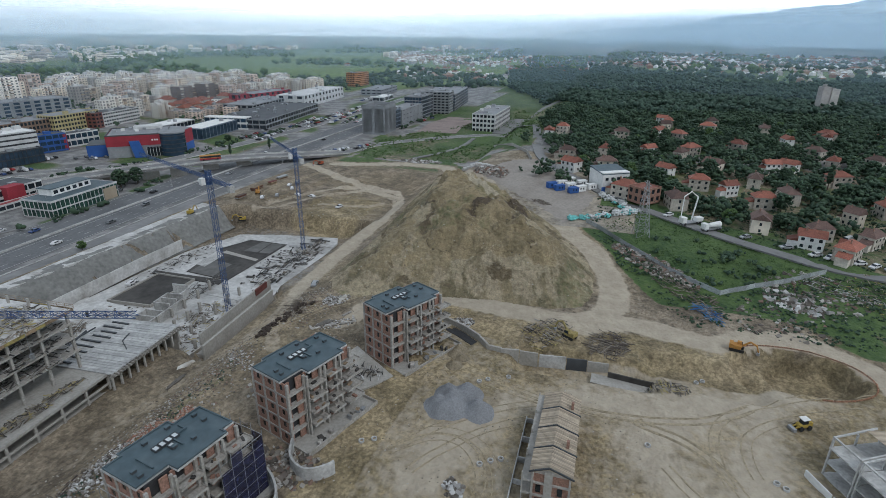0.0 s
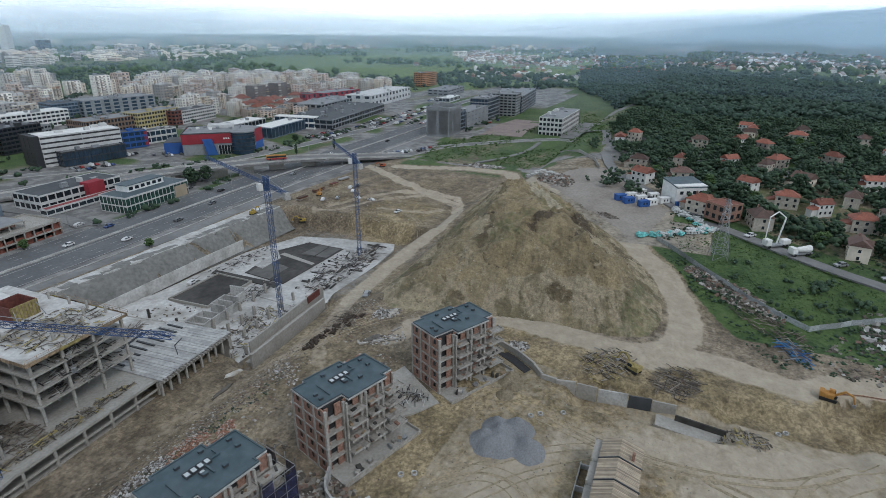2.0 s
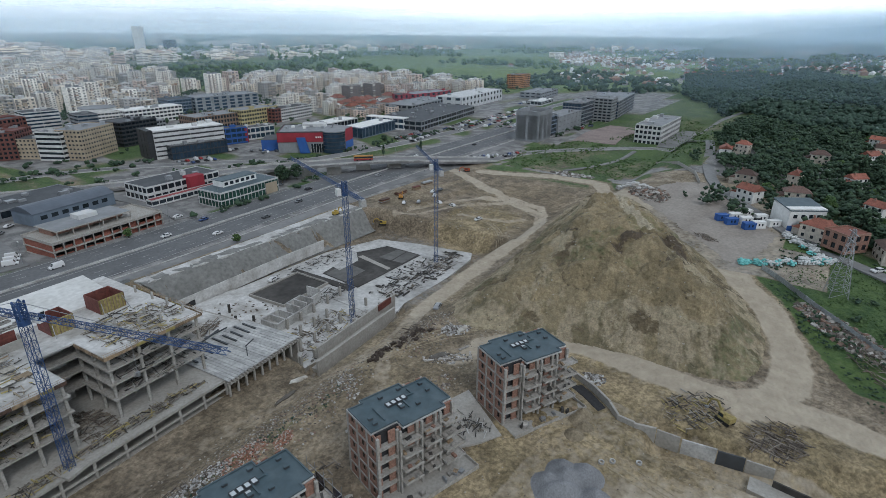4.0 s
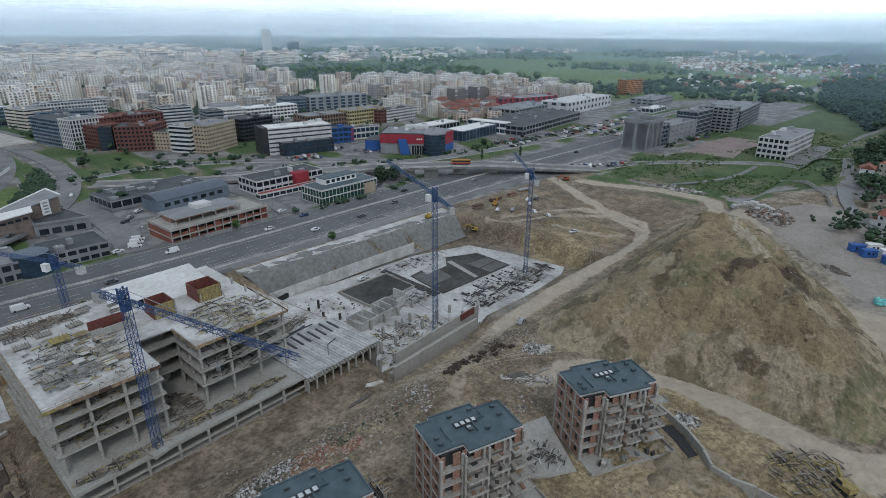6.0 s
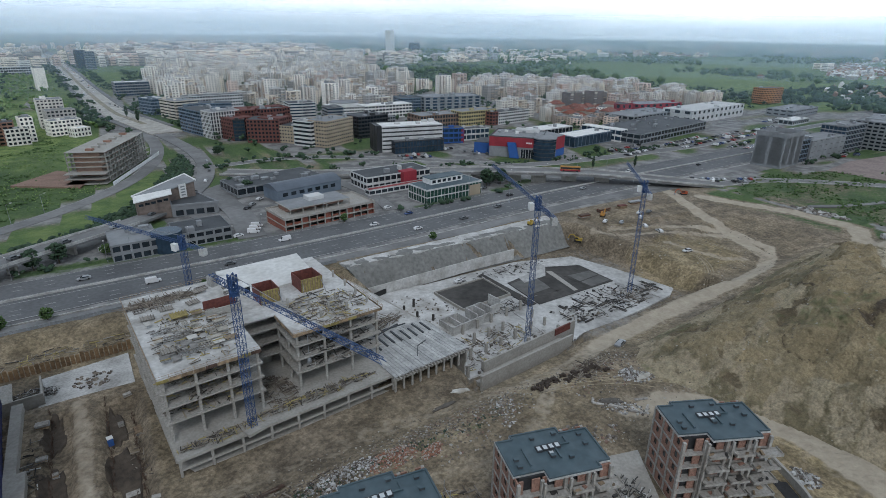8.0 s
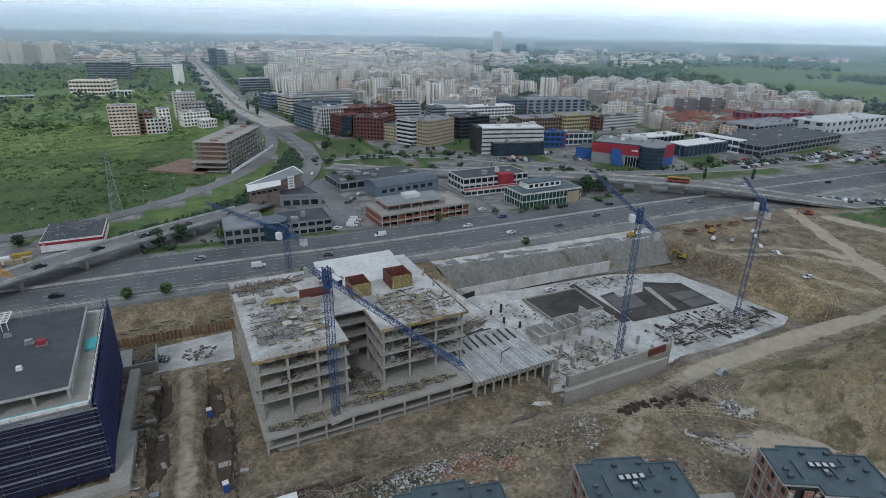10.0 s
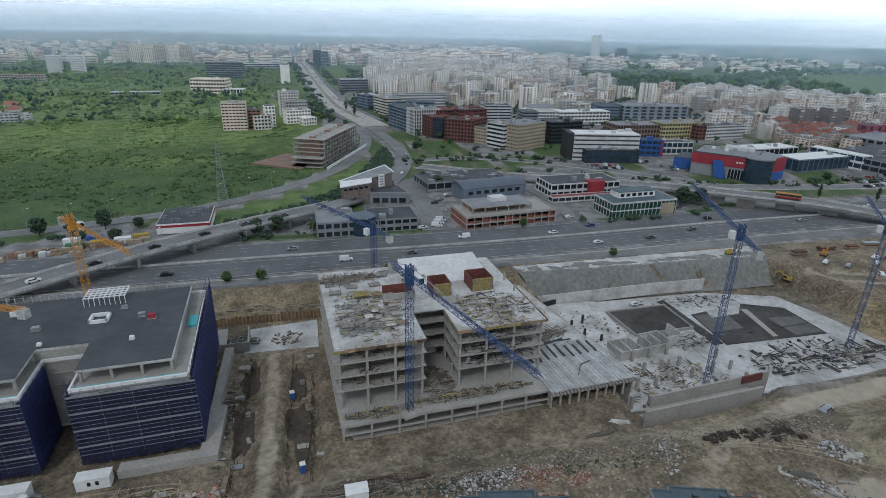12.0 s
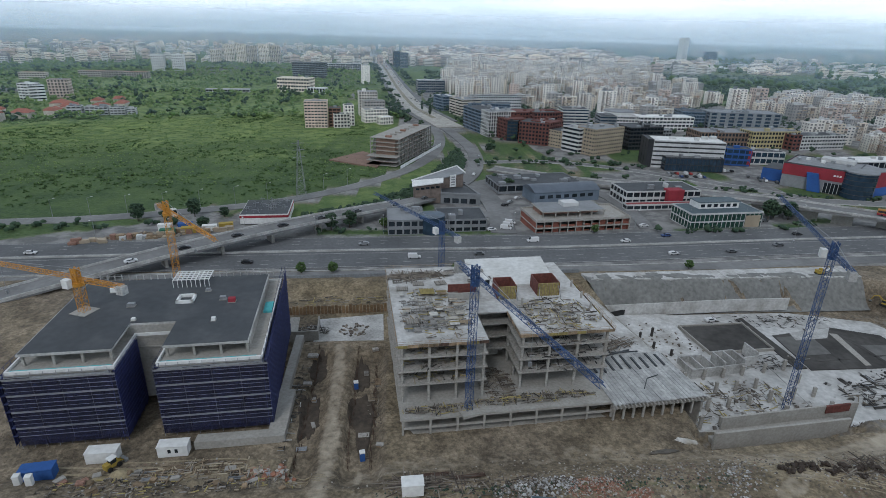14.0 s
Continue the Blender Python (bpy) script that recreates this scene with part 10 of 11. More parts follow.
# concrete mixer truck and pump with raised boom
pump = thing("concrete_pump", "white concrete pump truck with a raised folded boom", "truck", (224, -26, land(224, -26) + 0.3), 128)
part("chassis", Shape().box(-4.5, 4.5, -1.2, 1.2, 0.6, 1.1), STEEL, pump)
part("cab", Shape().box(3.0, 5.0, -1.2, 1.2, 1.0, 3.2), WHITE, pump)
part("hopper", Shape().box(-5, -2, -1.1, 1.1, 1.1, 2.6), WHITE, pump)
part("boom", Shape().beam((0, 0, 1.2), (-1, 0.5, 11), 0.4).beam((-1, 0.5, 11), (4, 2, 14), 0.35).beam((4, 2, 14), (9, 4, 13), 0.3).beam((9, 4, 13), (10, 5, 5), 0.25), WHITE, pump)
for a in (-3.4, -2, 3.6):
    for b in (-1.1, 1.1):
        part("wheel", Shape().moved(pose(a, b, 0.5, 90, 0, 0), Shape().cyl(0, 0, 0.5, -0.18, 0.18, 12)), RUBBER, pump)
mixer = thing("concrete_mixer", "white concrete mixer truck on the lane", "truck", (219, -33, land(219, -33) + 0.3), 128)
part("chassis", Shape().box(-4, 4, -1.2, 1.2, 0.6, 1.1), STEEL, mixer)
part("cab", Shape().box(2.4, 4.2, -1.2, 1.2, 1.0, 3.1), WHITE, mixer)
part("drum", Shape().moved(pose(-1, 0, 2.2, 0, 90, 0), Shape().cyl(0, 0, 1.2, -2.6, 2.6, 16, 0.8)), WHITE, mixer)
for a in (-2.8, -1.5, 3.0):
    for b in (-1.1, 1.1):
        part("wheel", Shape().moved(pose(a, b, 0.5, 90, 0, 0), Shape().cyl(0, 0, 0.5, -0.18, 0.18, 12)), RUBBER, mixer)
for x, y, k, r in ((234, 136, 0, 170), (138, 171, 0, 10), (141, 93, 1, 20), (226, 176, 0, 30), (233, 172, 1, 30), (247, 172, 0, 30)):
    drive(k, x, y, r, rough_land(x, y) + 0.05 if y != 171 else -13.55)

# ---- formwork on the frame building's roof ----
ROOF = local_frame(26.5, 110.5, 4.8, 16.0)


def on_roof(u, v, dz=0.0, rot=0.0):
    return ROOF @ pose(u, v, dz, 0, 0, rot)


def formwork_table(paint, beams, label):
    t = thing("formwork_table", label, "formwork", group="formwork tables")
    part("panel", Shape().box(-1.5, 1.5, -1.1, 1.1, 0.9, 1.0), paint, t)
    for a in (-1.4, 1.4):
        for b in (-1.0, 1.0):
            part("leg", Shape().beam((a, b, 0), (a, b, 0.9), 0.1), STEEL, t)
    for k in range(6):
        part("beam", Shape().box(-1.45 + k * 0.56, -1.3 + k * 0.56, -1.3, 1.3, 1.0, 1.16), beams, t)
    return t


ft = formwork_table(mat("grey_ply", (0.30, 0.285, 0.26), vary=0.35), mat("grey_timber", (0.24, 0.215, 0.18), vary=0.35, spread=0.4), "grey formwork table with timber beams on the roof")
ft.matrix_world = on_roof(4, 9)
random.seed(47)
for u, v in ((3.5, 28), (8, 31), (14.5, 31), (17, 36), (12, 38), (7, 36), (26, 37), (30, 39.5)):
    m = on_roof(u + rnd(-0.4, 0.4), v + rnd(-0.4, 0.4), rnd(-0.75, -0.3), rnd(-8, 8))
    copy_thing(ft, m)
PLY_TONES = [mat("ply_bleached", (0.36, 0.335, 0.285), vary=0.3, fine=1.2), mat("ply_grey", (0.22, 0.21, 0.195), vary=0.35, fine=1.2), mat("ply_brown", (0.24, 0.185, 0.12), vary=0.35, fine=1.2), mat("ply_dark", (0.075, 0.066, 0.056), vary=0.35, fine=1.2), mat("ply_pale", (0.46, 0.445, 0.41), vary=0.25, fine=1.2)]
forms = thing("formwork_deck", "patchwork of weathered plywood formwork panels on the roof", "formwork")
forms.matrix_world = on_roof(0, 0)
for row_ in range(9):
    u = 2.0 + rnd(-0.4, 0.4)
    while u < 17:
        w, d = rnd(1.1, 3.0), rnd(1.2, 2.4)
        v = 5.0 + row_ * 2.15 + rnd(-0.3, 0.3)
        if rnd(0, 1) < 0.66:
            z = rnd(0.25, 1.15)
            if rnd(0, 1) < 0.45:
                # an open frame of beams
                fr = Shape().ring([(u, v), (u + w, v), (u + w, v + d), (u, v + d)], z, z + 0.22, 0.14)
                for q in range(1, 4):
                    fr.box(u + q * w / 4 - 0.06, u + q * w / 4 + 0.06, v + 0.14, v + d - 0.14, z + 0.04, z + 0.2)
                part("beam_frame", fr, random.choice((PLY_TONES[0], PLY_TONES[1], PLY_TONES[4])), forms)
            else:
                part("panel", Shape().slab(u + w / 2, v + d / 2, w, d, rnd(-4, 4), z, z + 0.12), random.choice((PLY_TONES[0], PLY_TONES[1], PLY_TONES[1], PLY_TONES[2], PLY_TONES[4])), forms)
            if rnd(0, 1) < 0.5:
                part("bearer", Shape().slab(u + w / 2, v + rnd(0.2, d), w * 1.15, 0.16, rnd(-3, 3), z + 0.12, z + 0.28), random.choice((TIMBER, PLY_YELLOW, PLY_TONES[3])), forms)
            part("prop", Shape().box(u + w / 2 - 0.06, u + w / 2 + 0.06, v + d / 2 - 0.06, v + d / 2 + 0.06, 0, z), STEEL, forms)
        u += w + rnd(0.05, 0.6)
# open formwork frames and bar stacks at the back of the roof
for u, v, w, d in ((2.5, 33, 2.6, 1.8), (6, 34, 2.6, 1.8), (9.5, 34.5, 2.4, 1.8), (13, 36.5, 3, 2), (18, 38, 3, 2), (24, 34, 3.4, 1.2), (23.5, 30.5, 3.6, 1.4), (27, 31.5, 3.2, 1.4)):
    fr_ = thing("formwork_crate", "open timber formwork crate lying on the roof", "formwork", group="formwork crates")
    fr_.matrix_world = on_roof(u, v, 0.0 if u < 22 else 0.5, rnd(-10, 10))
    part("rim", Shape().ring([(-w / 2, -d / 2), (w / 2, -d / 2), (w / 2, d / 2), (-w / 2, d / 2)], 0, 0.4, 0.2), PLY_TONES[1], fr_)
    for k in range(3):
        part("slat", Shape().box(-w / 2 + 0.3 + k * (w - 0.6) / 3, -w / 2 + 0.5 + k * (w - 0.6) / 3, -d / 2 + 0.2, d / 2 - 0.2, 0.1, 0.3), PLY_TONES[3], fr_)
fy = formwork_table(PLY_YELLOW, PLY_YELLOW, "bright yellow formwork beams on the roof")
fy.matrix_world = on_roof(9.5, 24, 0.2) @ Matrix.Diagonal((1.25, 1.3, 1, 1))


def shaft_form(label, u, v, w, d, h):
    t = thing("shaft_formwork", label, "formwork", group="shaft formwork boxes")
    t.matrix_world = on_roof(u, v)
    for name_, s, m_ in (("panel", Shape().box(-w / 2, w / 2, -d / 2, -d / 2 + 0.2, 0, h), PLY_YELLOW), ("panel", Shape().box(-w / 2, -w / 2 + 0.2, -d / 2, d / 2, 0, h), PLY_RED), ("panel", Shape().box(w / 2 - 0.2, w / 2, -d / 2, d / 2, 0, h), PLY_RED), ("panel", Shape().box(-w / 2, w / 2, d / 2 - 0.2, d / 2, 0, h), PLY_RED)):
        part(name_, s, m_, t, "yellow-braced front panel" if m_ is PLY_YELLOW else "dark red plywood panel")
    for k in range(int(w / 0.7)):
        part("brace", Shape().beam((-w / 2 + 0.4 + k * 0.7, -d / 2 - 0.1, 0), (-w / 2 + 0.4 + k * 0.7, -d / 2 - 0.1, h), 0.14), TIMBER, t)
    part("prop", Shape().beam((-w / 2, -d / 2 - 1.6, 0), (-w / 2 + 0.5, -d / 2, h * 0.8), 0.12).beam((w / 2, -d / 2 - 1.6, 0), (w / 2 - 0.5, -d / 2, h * 0.8), 0.12), STEEL, t)
    return t


shaft_form("red and yellow plywood shaft formwork on the roof", 41.5, 23.5, 6, 6.5, 3.6)
shaft_form("weathered plywood shaft formwork beside the roof edge", 30, 22.5, 5, 6, 3.6)
rp = thing("wall_formwork", "dark red wall formwork panel with pale core wall", "formwork")
rp.matrix_world = on_roof(19, 23.5)
part("panel", Shape().box(-4, 3.6, 0, 0.3, 0, 3.0), PLY_RED, rp)
part("core_wall", Shape().box(-4.4, 4, -3.2, -2.9, 0, 2.0).box(3.7, 4, -2.9, 0, 0, 2.0), CONCRETE, rp)
for u, v in ((37, 5.5), (40.5, 8.5), (44, 5.8), (47, 9.5), (49.8, 6), (49.8, 12), (49.8, 18), (44, 12), (37, 12), (33, 16), (49.8, 25)):
    st_ = tagged(new("column_stub", Shape().box(-0.22, 0.22, -0.22, 0.22, 0, 1.9).mesh("column_stub", CONCRETE)), "bare concrete column stub on the roof", "column stub", "column stubs")
    st_.matrix_world = on_roof(u, v)
edge = thing("edge_formwork", "yellow and timber edge formwork along the roof slab", "formwork")
edge.matrix_world = on_roof(0, 0)
for a, b in (((28.2, 1.2), (51.2, 1.2)), ((51.3, 1.2), (51.3, 30)), ((28.2, 1.2), (28.2, 12.8)), ((-0.2, -0.2), (20.6, -0.2))):
    L = math.dist(a, b)
    for k in range(int(L / 2.3)):
        p = [a[j] + (b[j] - a[j]) * (k * 2.3) / L for j in (0, 1)]
        q = [a[j] + (b[j] - a[j]) * min(k * 2.3 + 2.2, L) / L for j in (0, 1)]
        part("edge_board", Shape().wall([p, q], -0.6 + rnd(-0.05, 0.05), 0.12 + rnd(-0.05, 0.1), 0.12), random.choice((TIMBER, TIMBER, TIMBER, REBAR, PLY_YELLOW)), edge)
rails = Shape()
for a, b in (((28.2, 1.0), (51.4, 1.0)), ((51.4, 1.0), (51.4, 30)), ((-0.3, -0.3), (20.6, -0.3)), ((-0.3, -0.3), (-0.3, 42)), ((-0.3, 42.2), (22, 42.2))):
    L = math.dist(a, b)
    for k in range(int(L / 2.4) + 1):
        p = [a[j] + (b[j] - a[j]) * min(k * 2.4, L) / L for j in (0, 1)]
        rails.beam((*p, 0), (*p, 1.1), 0.06)
    for z in (0.55, 1.05):
        rails.beam((*a, z), (*b, z), 0.05)
part("guard_rail", rails, TIMBER, edge, "thin timber guard rail")

# ---- basement columns, cores and starter bars ----
random.seed(53)
for x in (104, 110, 116.5, 123, 129.5, 137, 144):
    for y in (114.5, 121, 127.5, 134):
        yy = y + (x - 98) * 0.13
        if rnd(0, 1) < 0.12:
            continue
        cb = tagged(new("basement_column", Shape().box(-0.38, 0.38, -0.38, 0.38, 0, rnd(3.0, 4.2)).mesh("basement_column", FRAME_PALE)), "pale concrete basement column with starter bars", "column", "basement columns")
        cb.location = (x, yy, -13.6)
core = thing("basement_core", "raw concrete stair and lift core walls in the basement", "concrete walls", (113, 137, -13.6), 8)
for a, b in (((0, 0), (18, 0)), ((0, 0), (0, 7)), ((0, 7), (8, 7)), ((4, 0), (4, 7)), ((8, 0), (8, 7)), ((11, 0), (11, 6)), ((11, 6), (18, 6)), ((18, 0), (18, 6)), ((14.5, 0), (14.5, 6)), ((20, 3), (25, 3)), ((25, 3), (25, 9))):
    part("wall", Shape().wall([a, b], 0, 4.4 if a[0] % 4 else 3.2, 0.4), CONCRETE_PALE, core)
for x, y in ((104, 146), (108, 152), (106, 158), (111, 160), (101, 150), (112, 148), (103, 163)):
    pc = tagged(new("dark_column", Shape().cyl(0, 0, 0.45, 0, rnd(2, 3.2), 10).mesh("dark_column", CONCRETE_DARK)), "dark round column form on the pale slab", "column form", "dark column forms")
    pc.location = (x, y, -12.6)
bars_ = Shape()
for k in range(120):
    x = 138 + k * 0.1
    y = 109.6 + (x - 138) * 0.15 + rnd(-0.4, 0.4)
    bars_.beam((x, y, -13.6), (x + rnd(-0.1, 0.1), y, -9.5 + rnd(-0.5, 0.5)), 0.05)
solid("starter_bars", bars_, REBAR, "rusty starter bars at the end of the basement wall", "steel bars", "stuff")
solid("dark_membrane_strip", Shape().wall([(97, 172), (112, 176.5)], -13.5, -10.6, 0.3), RUBBER, "black membrane strip along the slope foot", "membrane")
solid("slope_foot_wall", Shape().wall([(97, 174.5), (125, 176.4), (150, 178), (172, 178.5)], -13.5, -8.6, 0.4), ROOF_SCREED, "pale concrete wall at the foot of the slope", "wall", "structure")
# ---- slab and trench behind the access road ----
solid("rear_slab", Shape().prism([(1, 147), (22, 151), (21.5, 168), (1, 165)], -9, -7.0), CONCRETE_PALE, "pale poured slab at the end of the access road", "concrete slab", "structure")
debris("slab_blocks", "dark blocks on the pale rear slab", (13, 158, 5, 4, 0), 60, (0.3, 1.0), MIX_DARK, False, -6.95, 61)
sheet_pile = thing("sheet_piling", "rusty brown sheet piling below the road bank", "sheet piling")
for k in range(34):
    part("sheet", Shape().box(-14 + k * 1.15, -13.1 + k * 1.15, 168.6 + k * 0.06 + 0.25 * (k % 2), 168.95 + k * 0.06 + 0.25 * (k % 2), -9, -4.6 + rnd(-0.3, 0.3)), mat("rusty_sheet", (0.20, 0.13, 0.07), vary=0.3, spread=0.3), sheet_pile)
solid("road_hoarding", Shape().wall([(-60, 190), (0, 192), (30, 193.5), (96, 195)], -5.3, -3.4, 0.2), mat("hoarding_grey", (0.24, 0.255, 0.27)), "grey hoarding between site and highway", "hoarding")
# yard of storage goods beside the ramp
debris("storage_goods", "stacked goods and crates on the storage yard", (-82, 238, 16, 4, 8), 150, (0.8, 2.4), MIX_WOOD, seed=62, heap=1.2)
for x, y, m_, l_ in ((-66, 243, YELLOW, "yellow container on the storage yard"), (-58, 246, WHITE, "white container on the storage yard"), (-74, 240, mat("green_paint", (0.04, 0.16, 0.10)), "green container on the storage yard"), (-52, 250, YELLOW, "yellow container on the storage yard"), (-78, 248, WHITE, "white container on the storage yard"), (-70, 250, BLUE, "blue container on the storage yard")):
    cabin(l_, x, y, 10, m_, 6, None, 0)


# ---- settlement and woods at the mountain's foot ----
ROOFS_FAR = island_mat("far_roofs", [(0.24, 0.13, 0.095), (0.30, 0.20, 0.14), (0.60, 0.58, 0.54), (0.34, 0.32, 0.30), (0.72, 0.71, 0.68), (0.40, 0.36, 0.31)])
rg = random.Random(71)
town = Shape()
for _ in range(6800):
    c, r = radians(rg.uniform(66, 126)), rg.uniform(880, 3400) ** 0.5 * rg.uniform(880, 3400) ** 0.5
    x, y = 25 + r * math.sin(c), 5 + r * math.cos(c)
    if inside(x, y, FOREST) or noise.noise(Vector((x, y, 12)) * 0.0025) < 0.0 and rg.random() > 0.12:
        continue
    w, d, h = rg.uniform(6, 11), rg.uniform(6, 9), rg.uniform(4, 7)
    big = rg.random() < 0.015
    b = Shape().box(-w / 2, w / 2, -d / 2, d / 2, 0, h)
    b.add([(-w / 2, -d / 2, h), (w / 2, -d / 2, h), (w / 2, d / 2, h), (-w / 2, d / 2, h), (-w / 4, 0, h + 3), (w / 4, 0, h + 3)], [(0, 1, 5, 4), (1, 2, 5), (2, 3, 4, 5), (3, 0, 4)])
    k = 2.2 if big else 1.0
    hill = 0.0
    town.moved(Matrix.LocRotScale((x, y, land(x, y) + hill - 1), Euler((0, 0, rg.uniform(0, 3.1))), (k, k, 1.2 if big else 1)), b)
solid("distant_settlement", town, ROOFS_FAR, "distant houses with red and pale roofs at the mountain foot", "distant houses", "stuff")
scatter_stuff("foothill_woods", "dark woods between the distant houses", 5200, lambda x, y: math.hypot(x, y) > 850 and not inside(x, y, FOREST) and noise.noise(Vector((x, y, 3)) * 0.004) > -0.12 and y < 500, (800, 3400, -1500, 500), (5, 12), LEAF, 72, 3, 0.5, 1.0)
for tx, ty, th_ in ((578, -154, 30), (582, -162, 28)):
    office("tower_block", "grey concrete shaft of a twin tower among forest trees", "tower", tx, ty, 7, 7, 20, 4, th_, 9, PANEL_GREY, PANEL_GREY, 5, 2.2, 2.8, PANEL_GREY, 1)

# street trees, hedges and parked cars in the commercial area
COMMERCE = [[(96, 346), (150, 352), (205, 337), (255, 306), (330, 292), (460, 287)], [(96, 338), (140, 338), (196, 322)], [(150, 238), (214, 247), (250, 262)], [(90, 385), (140, 393), (196, 360)], [(300, 300), (380, 300)], [(-10, 241), (20, 243)], [(160, 420), (250, 425), (330, 410)], [(100, 440), (104, 470)], [(270, 440), (290, 480)], [(330, 480), (420, 500)], [(340, 400), (420, 400), (520, 420)], [(470, 262), (600, 262)]]
scatter_stuff("verge_trees", "small dark green trees and hedges along the local roads", 380, lambda x, y: min(near_line(x, y, p) for p in COMMERCE) < 4.5, (-20, 620, 230, 520), (0.8, 2.3), LEAF, 91, 4, 0.8, 0.7)
scatter_stuff("block_trees", "dark green trees in the courts of the apartment blocks", 2300, lambda x, y: x > boulevard_x(y) + 30 and x < 1000 and all((x - a) ** 2 + (y - b) ** 2 > 110 for a, b, c in placed), (80, 950, 470, 1300), (2.0, 4.4), LEAF, 92, 3, 0.9)


# ---- access road between the two office buildings ----
box_ = thing("concrete_chamber", "low raw concrete chamber beside the access road", "concrete chamber", (-2.5, 152, -7.2), 5)
part("front_wall", Shape().box(-7, 5, -0.2, 0.2, 0, 3.4), CONCRETE, box_)
part("side_wall", Shape().box(4.6, 5, 0.2, 9, 0, 3.4), CONCRETE, box_)
part("side_wall", Shape().box(-7, -6.6, 0.2, 9, 0, 3.4), CONCRETE, box_)
part("cover_slab", Shape().box(-7, -1, 0.3, 9, 3.1, 3.4), FRAME_PALE, box_)
debris("chamber_litter", "boards and bars beside the concrete chamber", (0, 157, 5, 3, 0), 120, (0.5, 3.0), MIX_SLAB, True, -6.8, 201, 0.6)
debris("bank_litter", "timber scattered on the brown earth bank", (8, 178, 18, 4, 4), 90, (0.8, 3.5), MIX_FORM, True, None, 202)
# rows of starter bars and posts along the sunken beds
for px_, n_, lab in ((4.6, 26, "rusty starter bars along the road edge"), (15.4, 26, "rusty starter bars along the road edge"), (20.6, 22, "rusty starter bars beside the frame building")):
    sb = Shape()
    rg = random.Random(int(px_ * 10))
    for k in range(n_):
        y = 98 + k * 1.75 + rg.uniform(-0.4, 0.4)
        x = px_ + rg.uniform(-0.3, 0.3)
        z = land(x, y)
        for _ in range(5):
            a, b = rg.uniform(-0.35, 0.35), rg.uniform(-0.35, 0.35)
            sb.beam((x + a, y + b, z - 0.3), (x + a + rg.uniform(-0.15, 0.15), y + b, z + rg.uniform(0.9, 1.9)), 0.07)
    solid("starter_bars", sb, REBAR, lab, "steel bars", "stuff")
random.seed(83)
for x, y, w, d, h in ((5.5, 121, 1.2, 0.8, 1.3), (3.2, 126, 2.2, 1.2, 0.8), (18.5, 108, 2.6, 1.4, 0.5), (21, 128, 1.6, 2.8, 0.9), (17.8, 132, 1.4, 1.2, 1.1), (5, 104, 2.5, 1.3, 0.6), (22.5, 103, 2.2, 1.0, 0.7), (3, 138, 2.8, 1.6, 1.2), (20, 141, 2.0, 1.0, 1.0), (6.5, 112, 1.0, 2.0, 0.5)):
    st = thing("material_stack", "stack of boards and blocks beside the access road", "material stack", (x, y, land(x, y)), rnd(-20, 20), "material stacks")
    for k in range(4):
        part("layer", Shape().box(-w / 2 + rnd(0, 0.2), w / 2 - rnd(0, 0.2), -d / 2, d / 2, k * h / 4, (k + 0.85) * h / 4), random.choice((TIMBER, RUBBLE, CONCRETE, STEEL)), st)
# bars and beams laid out in front of the offices
for x, y, rot, label in ((-26, 95.5, 2, "bundle of steel bars on bare earth"), (-20, 93.2, 4, "bundle of steel bars on bare earth"), (-8, 92.8, 1, "bundle of grey tubes on bare earth"), (33, 90.6, 3, "bundle of dark steel bars beside a cabin"), (40, 89.4, 5, "bundle of dark steel bars beside a cabin")):
    bd = thing("bar_bundle", label, "steel bars", (x, y, rough_land(x, y)), rot, "bar bundles")
    for k in range(12):
        part("bar", Shape().beam((-3.5 + rnd(-0.3, 0.3), (k % 6) * 0.14, 0.12 + 0.12 * (k // 6)), (3.5 + rnd(-0.3, 0.3), (k % 6) * 0.14 + rnd(-0.2, 0.2), 0.12 + 0.12 * (k // 6)), 0.1), REBAR if x > 0 else STEEL, bd)

# ---- earth basin ----
random.seed(85)
for x, y, r, lab, m_ in ((232, 183, 30, "orange excavator at the top of the basin", ORANGE), (209, 176, 120, "yellow excavator beside the slope end", YELLOW), (191, 189.5, 10, "yellow loader above the sprayed slope", YELLOW)):
    excavator(lab, x, y, r, m_)
for x, y, k, r in ((243, 166, 0, 60), (243, 157.5, 0, 70), (252, 177, 0, 20), (258, 176, 5, 20)):
    drive(k, x, y, r, rough_land(x, y) + 0.05)
for x, y, w in ((222, 186, 7), (238, 188, 9), (250, 187, 6), (264, 190, 8)):
    st = thing("material_stack", "rusty steel and timber stacked above the basin", "material stack", (x, y, rough_land(x, y)), rnd(-10, 20), "material stacks")
    for k in range(5):
        part("layer", Shape().box(-w / 2 + rnd(0, 1), w / 2 - rnd(0, 1), -1.2, 1.2, k * 0.35, k * 0.35 + 0.28), random.choice((REBAR, TIMBER, STEEL, PLY_RED)), st)
bus = thing("bus", "orange bus with dark windows on the flyover", "bus", (268, 243.5, 1.4), -42)
part("body", Shape().box(-6, 6, -1.25, 1.25, 0.4, 3.1), ORANGE, bus)
part("skirt", Shape().box(-6.02, 6.02, -1.27, 1.27, 0.4, 1.3), RED, bus, "red lower band")
part("windows", Shape().box(-5.8, 5.9, -1.28, 1.28, 1.6, 2.6), GLASS_DARK, bus)
for a in (-4, 4):
    for b in (-1.1, 1.1):
        part("wheel", Shape().moved(pose(a, b, 0.5, 90, 0, 0), Shape().cyl(0, 0, 0.5, -0.18, 0.18, 12)), RUBBER, bus)
